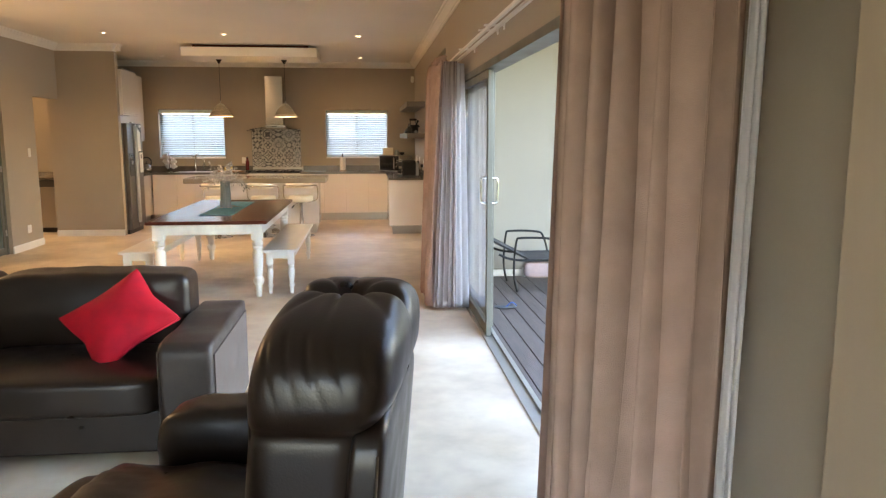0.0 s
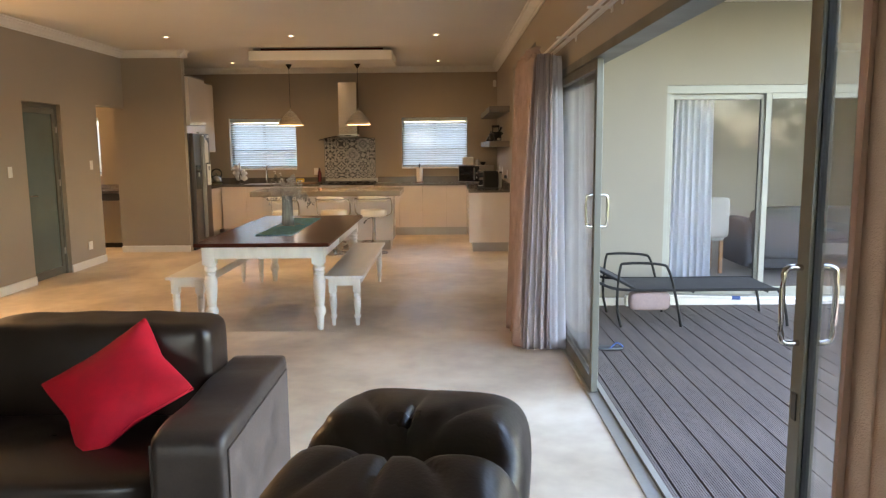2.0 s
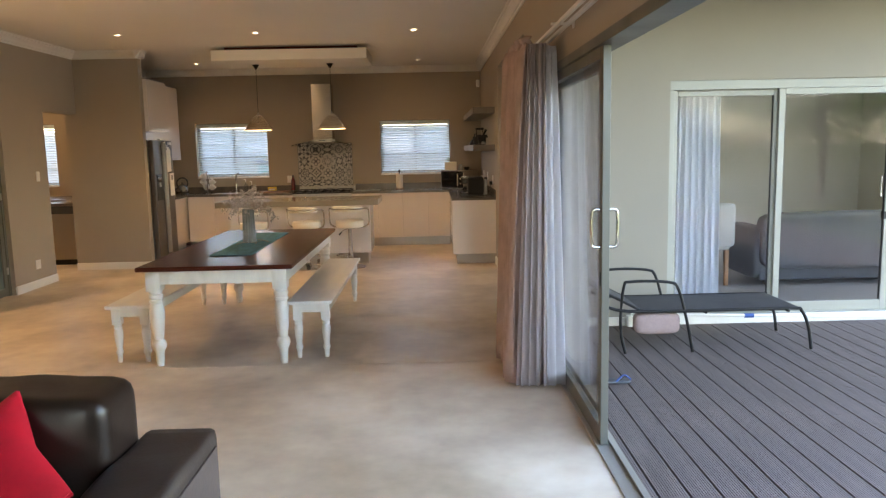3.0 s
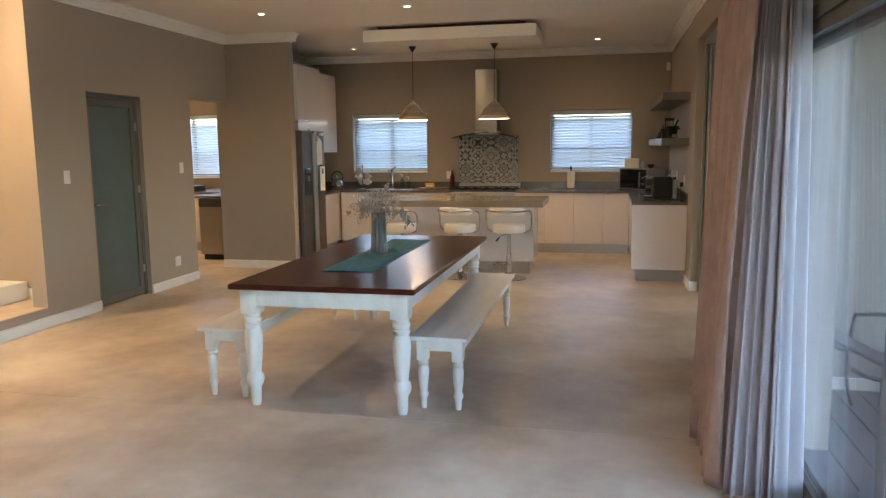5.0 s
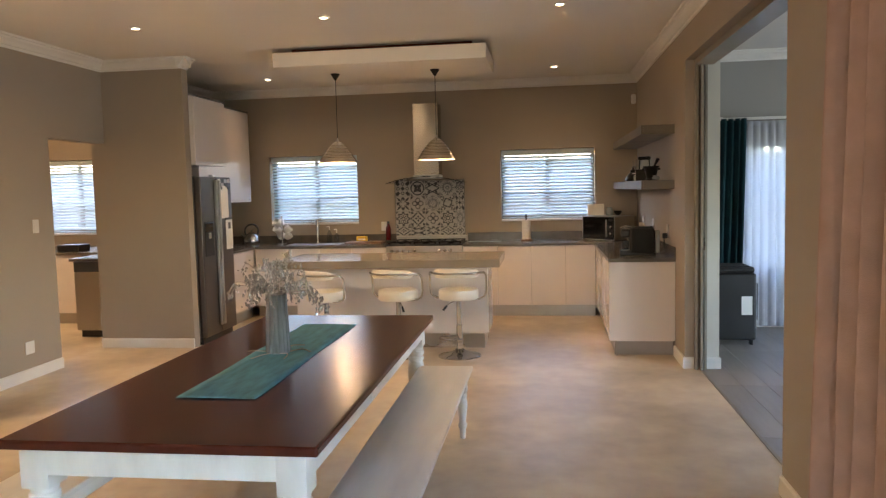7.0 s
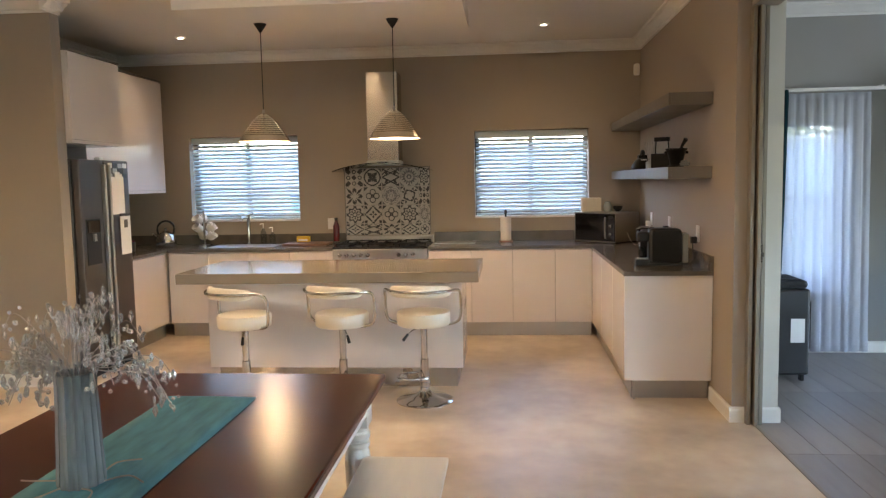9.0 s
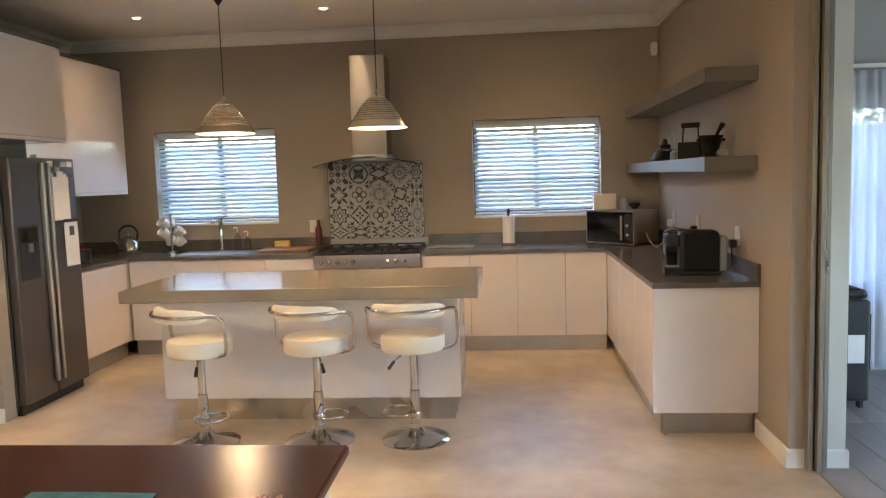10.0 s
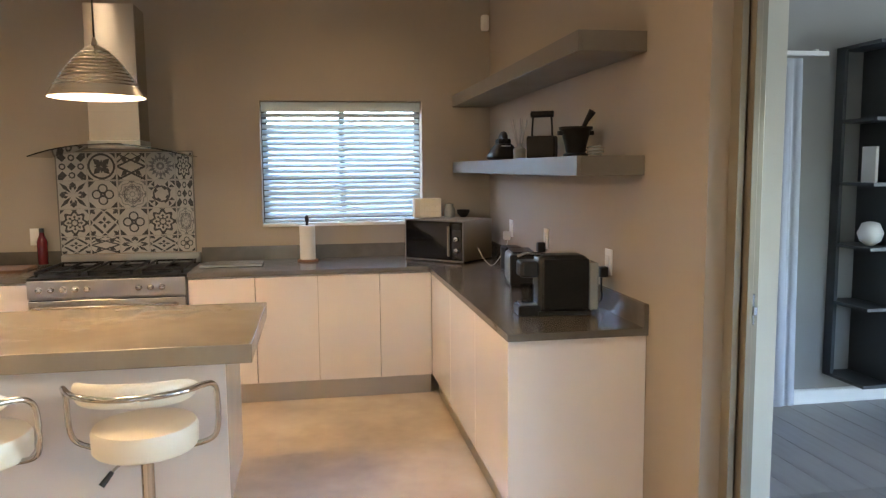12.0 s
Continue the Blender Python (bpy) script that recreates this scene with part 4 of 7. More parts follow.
def bench(x0, x1, y0, y1, label):
    ob = thing("bench", ((x0 + x1) / 2, (y0 + y1) / 2, 0), label, "bench", "benches at the dining table")
    part("seat", boxes((x0, x1, y0, y1, 0.425, 0.45), bev=0.006), M_WHITEWOOD, ob)
    i = 0.035
    for r in ((x0 + i + 0.04, x1 - i - 0.04, y0 + i, y0 + i + 0.018), (x0 + i + 0.04, x1 - i - 0.04, y1 - i - 0.018, y1 - i), (x0 + i, x0 + i + 0.018, y0 + i + 0.05, y1 - i - 0.05), (x1 - i - 0.018, x1 - i, y0 + i + 0.05, y1 - i - 0.05)):
        part("apron", boxes((*r, 0.36, 0.425), bev=0.002), M_WHITEWOOD, ob)
    for lx in (x0 + i + 0.032, x1 - i - 0.032):
        for ly in (y0 + i + 0.032, y1 - i - 0.032):
            bm = lathe(BLEG, lx, ly, 0, 18)
            box(bm, lx - 0.033, lx + 0.033, ly - 0.033, ly + 0.033, 0.298, 0.425, bev=0.003)
            part("leg", bm, M_WHITEWOOD, ob, smooth=40)
    return ob


bench(-0.985, -0.64, 7.275, 9.53, "white painted wooden bench beside the dining table")
bench(-2.355, -2.01, 7.26, 9.53, "white painted wooden bench pushed under the table")

run = thing("table_runner", (-1.55, 8.5, TZ), "teal woven table runner lying along the table", "table runner")


def runner_fn(u, v):
    x = -0.168 + 0.336 * u
    y = -0.82 + 1.64 * v
    a = radians(0.3)
    wob = 0.002 * math.sin(5 * v + 2) + 0.0015 * math.sin(13 * v + 4 * u)
    return (-1.497 + x * math.cos(a) - y * math.sin(a) + 0.004 * math.sin(9 * v), 8.46 + x * math.sin(a) + y * math.cos(a), TZ + 0.0045 + max(0, wob))


rb = part("cloth", cloth(runner_fn, 8, 60), M_RUNNER, run, smooth=60)
so = rb.modifiers.new("thickness", "SOLIDIFY")
so.thickness = 0.003

# crystal bead tree in a ribbed glass
VX, VY, VZ = -1.535, 8.48, TZ + 0.0065
vase = thing("vase", (VX, VY, VZ), "tall ribbed smoky glass vase on the runner", "vase")
bm = bmesh.new()
prof = [(0.058, 0.0), (0.060, 0.01), (0.056, 0.08), (0.052, 0.18), (0.050, 0.27), (0.052, 0.30), (0.048, 0.30), (0.046, 0.26), (0.048, 0.1), (0.050, 0.02)]
lathe(prof, VX, VY, VZ, 48, bm)
for v in bm.verts:
    dx, dy = v.co.x - VX, v.co.y - VY
    a = math.atan2(dy, dx)
    k = 1 + 0.05 * math.cos(16 * a)
    v.co.x, v.co.y = VX + dx * k, VY + dy * k
part("glass_body", bm, M_VASE, vase, smooth=60)
tree = thing("crystal_tree", (VX, VY, VZ + 0.02), "silver wire twigs hung with clear crystal beads", "ornament")
rnd = random.Random(5)
bead = bmesh.new()
bmesh.ops.create_icosphere(bead, subdivisions=1, radius=0.0068)
drop = lathe([(0.001, -0.018), (0.0075, -0.004), (0.005, 0.007), (0.001, 0.012)], seg=6)
twigs, beads = bmesh.new(), bmesh.new()


def add_copy(dst, src, place, k=1.0):
    mp = {v: dst.verts.new(Vector(place) + v.co * k) for v in src.verts}
    for f in src.faces:
        dst.faces.new([mp[v] for v in f.verts])


for i in range(44):
    a = 2.4 * i + rnd.uniform(-0.3, 0.3)
    el = rnd.uniform(-0.15, 1.45)
    ln = rnd.uniform(0.13, 0.225)
    d = Vector((math.cos(a) * math.cos(el), math.sin(a) * math.cos(el), math.sin(el) * 0.9))
    p0 = Vector((VX + 0.018 * math.cos(a), VY + 0.018 * math.sin(a), VZ + 0.02))
    p1 = Vector((VX, VY, VZ + 0.31)) + d * ln * 0.5
    p2 = Vector((VX, VY, VZ + 0.31)) + d * ln
    p3 = p2 + Vector((d.x * 0.05, d.y * 0.05, -0.075 * math.cos(el)))
    line = bend([p0, Vector((VX + 0.025 * math.cos(a), VY + 0.025 * math.sin(a), VZ + 0.28)), p1, p2, p3], 4)
    tube(line, 0.0015, 4, twigs)
    for q in range(11):
        t = rnd.uniform(0.55, 1.0)
        pt = line[min(len(line) - 1, int(t * len(line)))] + Vector((rnd.uniform(-0.026, 0.026), rnd.uniform(-0.026, 0.026), rnd.uniform(-0.03, 0.02)))
        add_copy(beads, drop if rnd.random() < 0.4 else bead, pt, rnd.uniform(0.65, 1.2))
for i in range(6):
    a = i * 1.05
    tube(bend([(VX + 0.058 * math.cos(a), VY + 0.058 * math.sin(a), VZ + 0.004), (VX + 0.12 * math.cos(a + 0.2), VY + 0.12 * math.sin(a + 0.2), VZ + 0.012), (VX + 0.17 * math.cos(a), VY + 0.19 * math.sin(a), VZ + 0.003)], 4), 0.0025, 5, twigs)
part("twig_spray", twigs, M_TWIG, tree, smooth=60, kind="stuff")
part("bead_spray", beads, M_CRYSTAL, tree, "clear crystal beads", kind="stuff")


# ---- kitchen ----
CF = 13.98          # front of the north run
PX = 0.425          # inner face of the east run
isl = thing("kitchen_island", (-1.75, 12.5, 0), "white kitchen island with thick greige stone top", "kitchen island")
part("top", boxes((-2.805, -0.60, 11.84, 12.75, 0.836, 0.912), bev=0.004), M_ISLTOP, isl, "thick greige quartz island top")
part("body", boxes((-2.69, -0.735, 12.13, 12.70, 0.15, 0.836), bev=0.003), M_GLOSS, isl)
part("plinth", boxes((-2.63, -0.78, 12.165, 12.66, 0.0, 0.15), bev=0.002), M_HOODST, isl, "brushed steel plinth")
for dx0, dx1 in ((-2.685, -2.04), (-2.04, -1.39), (-1.39, -0.74)):
    part("door", boxes((dx0 + 0.002, dx1 - 0.002, 12.70, 12.718, 0.155, 0.83), bev=0.002), M_GLOSS, isl)


def base_cabinet(x0, x1, label, doors=1):
    ob = thing("base_cabinet", ((x0 + x1) / 2, CF + 0.3, 0), label, "kitchen cabinet", "gloss white base cabinets")
    part("body", boxes((x0 + 0.001, x1 - 0.001, CF + 0.021, BK - 0.005, 0.14, 0.872)), M_GLOSS, ob)
    part("plinth", boxes((x0, x1, CF + 0.06, CF + 0.075, 0.0, 0.14)), M_STEEL, ob, "brushed steel plinth")
    w = (x1 - x0) / doors
    for k in range(doors):
        part("door", boxes((x0 + k * w + 0.002, x0 + (k + 1) * w - 0.002, CF, CF + 0.02, 0.145, 0.862), bev=0.002), M_GLOSS, ob)
    return ob


E_ = [(-3.86, -3.435), (-3.435, -3.012), (-3.012, -2.59), (-2.59, -2.14)]
for a, b in E_:
    base_cabinet(a, b, "gloss white handleless base cabinet under grey worktop")
for a, b in ((-1.18, -0.755), (-0.755, -0.346), (-0.346, 0.07), (0.07, PX)):
    base_cabinet(a, b, "gloss white handleless base cabinet under grey worktop")


def side_cabinet(x_face, x_wall, y0, y1, label, out):
    """A base cabinet whose door faces along x; out is the sign of that way."""
    ob = thing("base_cabinet", ((x_face + x_wall) / 2, (y0 + y1) / 2, 0), label, "kitchen cabinet", "gloss white base cabinets")
    a, b = sorted((x_face - out * 0.021, x_wall))
    part("body", boxes((a, b, y0 + 0.001, y1 - 0.001, 0.14, 0.872)), M_GLOSS, ob)
    a, b = sorted((x_face - out * 0.045, x_face - out * 0.06))
    part("plinth", boxes((a, b, y0, y1, 0.0, 0.14)), M_STEEL, ob, "brushed steel plinth")
    a, b = sorted((x_face, x_face - out * 0.02))
    part("door", boxes((a, b, y0 + 0.002, y1 - 0.002, 0.145, 0.862), bev=0.002), M_GLOSS, ob)
    return ob


side_cabinet(-3.88, L, 13.03, CF - 0.002, "gloss white base cabinet beside the fridge", 1)
for y0, y1 in ((11.855, 12.56), (12.56, 13.26), (13.26, CF - 0.002)):
    side_cabinet(PX, R, y0, y1, "gloss white peninsula base cabinet", -1)
ep = thing("end_panel", (0.7, 11.84, 0), "gloss white end panel closing the worktop run", "cabinet panel")
part("panel", boxes((PX - 0.02, R - 0.002, 11.83, 11.852, 0.14, 0.875), bev=0.002), M_GLOSS, ep)
part("plinth", boxes((PX + 0.035, R - 0.01, 11.895, 11.908, 0.0, 0.14)), M_STEEL, ep, "brushed steel plinth")
cornr = one("corner_post", boxes((L + 0.002, -3.882, CF + 0.002, BK - 0.005, 0.14, 0.872), (PX + 0.002, R - 0.002, CF + 0.002, BK - 0.005, 0.14, 0.872)), M_GLOSS, "white blind corner cabinet carcass", "cabinet")

wt = thing("worktop", (-1.6, 14.3, 0.875), "dark grey quartz worktop with low upstand", "worktop")
part("slab", boxes((L + 0.001, -3.86, 13.0, CF - 0.02, 0.875, 0.906), (L + 0.001, -2.142, CF - 0.02, BK - 0.001, 0.875, 0.906)), M_WORK, wt)
part("slab", boxes((-1.178, R - 0.001, CF - 0.02, BK - 0.001, 0.875, 0.906), (PX - 0.025, R - 0.001, 11.812, CF - 0.02, 0.875, 0.906)), M_WORK, wt)
part("upstand", boxes((L + 0.02, -2.142, BK - 0.02, BK - 0.001, 0.906, 1.005), (L + 0.001, L + 0.02, 13.0, BK - 0.001, 0.906, 1.005)), M_WORK, wt)
part("upstand", boxes((-1.178, R - 0.02, BK - 0.02, BK - 0.001, 0.906, 1.005), (R - 0.02, R - 0.001, 11.812, BK - 0.001, 0.906, 1.005)), M_WORK, wt)
part("sink", boxes((-3.50, -2.80, 14.12, 14.48, 0.9062, 0.909), bev=0.001), M_STEEL, wt, "steel inset sink rim")

# tall side: fridge and wall units
fr = thing("fridge", (-4.05, 12.52, 0), "dark steel side-by-side fridge with water dispenser", "fridge")
FX = -3.72
part("cabinet", boxes((L + 0.03, FX - 0.075, 12.235, 13.00, 0.03, 1.78), bev=0.006), M_FRIDGE, fr)
part("base_grille", boxes((FX - 0.09, FX - 0.05, 12.24, 12.985, 0.0, 0.07)), M_BLACK, fr)
for a, b in ((12.237, 12.592), (12.602, 12.998)):
    part("door", boxes((FX - 0.07, FX, a, b, 0.075, 1.775), bev=0.012), M_FRIDGE, fr)
for yy, s in ((12.562, -1), (12.632, 1)):
    part("handle", boxes((FX - 0.002, FX + 0.038, yy - 0.014, yy + 0.014, 0.16, 1.74), bev=0.011), M_STEEL, fr, "long bright steel handle")
dsp = part("dispenser", boxes((FX - 0.001, FX + 0.006, 12.28, 12.49, 0.93, 1.30), bev=0.004), M_BLACK, fr, "black water dispenser recess")
part("dispenser_panel", boxes((FX + 0.005, FX + 0.011, 12.295, 12.475, 1.19, 1.285), bev=0.003), M_DARKGL, dsp)
part("spout", boxes((FX + 0.004, FX + 0.02, 12.365, 12.405, 1.12, 1.18), bev=0.003), M_STEEL, dsp)
part("hinge_cap", boxes((FX - 0.06, FX - 0.01, 12.56, 12.62, 1.776, 1.80), bev=0.006), M_WHITEP, fr)
one("fridge_note", boxes((FX + 0.001, FX + 0.004, 12.70, 12.90, 1.32, 1.64), (FX + 0.001, FX + 0.005, 12.76, 12.84, 1.62, 1.68)), M_PAPER, "white paper note stuck to the fridge", "note", "papers on the fridge")
nt = thing("fridge_note", (FX, 12.89, 0.98), "white calendar page with photo on the fridge", "note", "papers on the fridge")
part("sheet", boxes((FX + 0.006, FX + 0.009, 12.80, 12.97, 0.97, 1.30)), M_PAPER, nt)
part("clip", boxes((FX + 0.006, FX + 0.014, 12.80, 12.97, 1.30, 1.325), bev=0.002), M_BLACK, nt)
part("photo", boxes((FX + 0.009, FX + 0.0105, 12.86, 12.92, 1.20, 1.27)), M_FRIDGE, nt)
pc = thing("photo_collage", (FX, 12.79, 1.64), "small dark photos pinned on the fridge", "photos")
rnd = random.Random(9)
for k in range(12):
    y0 = 12.655 + 0.08 * (k % 4)
    z0 = 1.625 + 0.045 * (k // 4) + rnd.uniform(-0.004, 0.004)
    part("photo", boxes((FX + 0.0005, FX + 0.003, y0, y0 + 0.068, z0, z0 + 0.04)), (M_DGREY, M_FRIDGE, M_PAPER)[k % 3] if k % 5 else M_STEEL, pc)


def wall_unit(name, x_face, y0, y1, z0, z1, label, splits):
    ob = thing(name, ((x_face + L) / 2, (y0 + y1) / 2, z0), label, "kitchen cabinet", "gloss white wall cabinets")
    part("body", boxes((L + 0.001, x_face - 0.02, y0, y1, z0, z1)), M_GLOSS, ob)
    w = (y1 - y0) / splits
    for k in range(splits):
        part("door", boxes((x_face - 0.02, x_face, y0 + k * w + 0.002, y0 + (k + 1) * w - 0.002, z0 + 0.03, z1 - 0.012), bev=0.002), M_GLOSS, ob)
    part("light_rail", boxes((x_face - 0.04, x_face - 0.002, y0, y1, z0, z0 + 0.028), bev=0.003), M_GLOSS, ob)
    part("top_trim", boxes((L + 0.001, x_face + 0.008, y0, y1, z1, z1 + 0.012)), M_SHELF, ob, "thin dark top edge")
    return ob


wall_unit("wall_cabinet", -3.75, 12.225, 12.98, 1.90, 2.61, "gloss white cabinet above the fridge", 1)
wall_unit("wall_cabinet", -4.09, 12.99, 14.50, 1.48, 2.66, "tall gloss white wall cabinet", 1)

# cooker, tiles and hood
ck = thing("range_cooker", (-1.685, 14.25, 0), "stainless steel range cooker with gas hob", "cooker")
KX0, KX1, KY = -2.135, -1.185, CF - 0.045
part("body", boxes((KX0, KX1, KY + 0.03, BK - 0.06, 0.10, 0.885), bev=0.003), M_STEEL, ck)
part("hob_tray", boxes((KX0, KX1, KY + 0.005, BK - 0.06, 0.885, 0.905), bev=0.003), M_BLACKM, ck)
part("control_panel", boxes((KX0, KX1, KY - 0.005, KY + 0.03, 0.775, 0.89), bev=0.004), M_STEEL, ck, "steel control panel")
part("oven_door", boxes((KX0 + 0.004, KX1 - 0.004, KY, KY + 0.03, 0.20, 0.765), bev=0.004), M_DARKGL, ck, "black glass oven door")
part("door_trim", boxes((KX0 + 0.004, KX1 - 0.004, KY - 0.004, KY, 0.70, 0.76), bev=0.002), M_STEEL, ck)
part("towel_rail", tube(bend([(KX0 + 0.07, KY - 0.004, 0.725), (KX0 + 0.07, KY - 0.05, 0.725), (KX0 + 0.10, KY - 0.055, 0.725), (KX1 - 0.10, KY - 0.055, 0.725), (KX1 - 0.07, KY - 0.05, 0.725), (KX1 - 0.07, KY - 0.004, 0.725)], 4), 0.010, 8), M_CHROME, ck, smooth=60)
part("plinth", boxes((KX0 + 0.01, KX1 - 0.01, KY + 0.06, KY + 0.08, 0.0, 0.10)), M_STEEL, ck)
for k, q in enumerate((0.075, 0.15, 0.225, 0.30, 0.375, 0.70, 0.775, 0.85)):
    kx = KX0 + q * (KX1 - KX0)
    bm = lathe([(0.020, 0), (0.021, 0.006), (0.017, 0.010), (0.016, 0.028), (0.012, 0.031)], seg=16)
    bmesh.ops.transform(bm, matrix=Matrix.Translation((kx, KY - 0.005, 0.832)) @ Matrix.Rotation(radians(90), 4, "X"), verts=bm.verts)
    part("knob", bm, M_CHROME, ck, smooth=40)
for gx in (-1.975, -1.66, -1.345):
    pan = part("pan_support", boxes((gx - 0.14, gx + 0.14, KY + 0.08, KY + 0.095, 0.925, 0.937)), M_BLACKM, ck, "black cast iron pan support")
    for row in ((gx - 0.14, gx + 0.14, BK - 0.13, BK - 0.115), (gx - 0.14, gx - 0.127, KY + 0.095, BK - 0.13), (gx + 0.127, gx + 0.14, KY + 0.095, BK - 0.13), (gx - 0.006, gx + 0.006, KY + 0.095, BK - 0.13)):
        part("bar", boxes((*row, 0.925, 0.937)), M_BLACKM, pan)
    for qx in (-0.13, 0.13):
        for qy in (KY + 0.088, BK - 0.122):
            part("foot", boxes((gx + qx - 0.007, gx + qx + 0.007, qy - 0.007, qy + 0.007, 0.905, 0.925)), M_BLACKM, pan)
    for qy in (KY + 0.19, BK - 0.23):
        part("burner", lathe([(0.05, 0), (0.05, 0.006), (0.036, 0.008), (0.036, 0.016), (0.01, 0.018)], gx, qy, 0.905, 18), M_BLACKM, ck, smooth=40)
part("rear_upstand", boxes((KX0, KX1, BK - 0.06, BK - 0.02, 0.885, 0.975), bev=0.003), M_STEEL, ck)

SPX0, SPX1, SPZ0, SPZ1 = -2.142, -1.222, 0.98, 1.705
spl = new("backsplash")
spl.location = ((SPX0 + SPX1) / 2, BK - 0.002, SPZ0)
tagged(spl, "patterned grey and white tile splashback behind cooker", "splashback")
part("backing", boxes((SPX0, SPX1, BK - 0.008, BK - 0.001, SPZ0, SPZ1)), M_GROUT, spl)
part("edge_trim", boxes((SPX0 - 0.008, SPX0, BK - 0.014, BK - 0.001, SPZ0, SPZ1 + 0.008), (SPX1, SPX1 + 0.008, BK - 0.014, BK - 0.001, SPZ0, SPZ1 + 0.008), (SPX0, SPX1, BK - 0.014, BK - 0.001, SPZ1, SPZ1 + 0.008)), M_SHELF, spl)


def flat(bm, pts, t=0.0012):
    a = [bm.verts.new((x, 0.0, z)) for x, z in pts]
    b = [bm.verts.new((x, -t, z)) for x, z in pts]
    bm.faces.new(b)
    k = len(a)
    for i in range(k):
        bm.faces.new((a[i], a[(i + 1) % k], b[(i + 1) % k], b[i]))


def ring(bm, r0, r1, n=24, cx=0.0, cz=0.0, a0=0.0, a1=2 * math.pi, wav=0.0, k=8):
    for i in range(n):
        p, q = a0 + (a1 - a0) * i / n, a0 + (a1 - a0) * (i + 1) / n
        wp, wq = 1 + wav * math.cos(k * p), 1 + wav * math.cos(k * q)
        flat(bm, [(cx + r0 * wp * math.cos(p), cz + r0 * wp * math.sin(p)), (cx + r1 * wp * math.cos(p), cz + r1 * wp * math.sin(p)), (cx + r1 * wq * math.cos(q), cz + r1 * wq * math.sin(q)), (cx + r0 * wq * math.cos(q), cz + r0 * wq * math.sin(q))])


def petal(bm, ang, r0, r1, w, cx=0, cz=0):
    c, s = math.cos(ang), math.sin(ang)
    pts = [(r0, 0), ((r0 + r1) / 2, w), (r1, 0), ((r0 + r1) / 2, -w)]
    flat(bm, [(cx + c * a - s * b, cz + s * a + c * b) for a, b in pts])


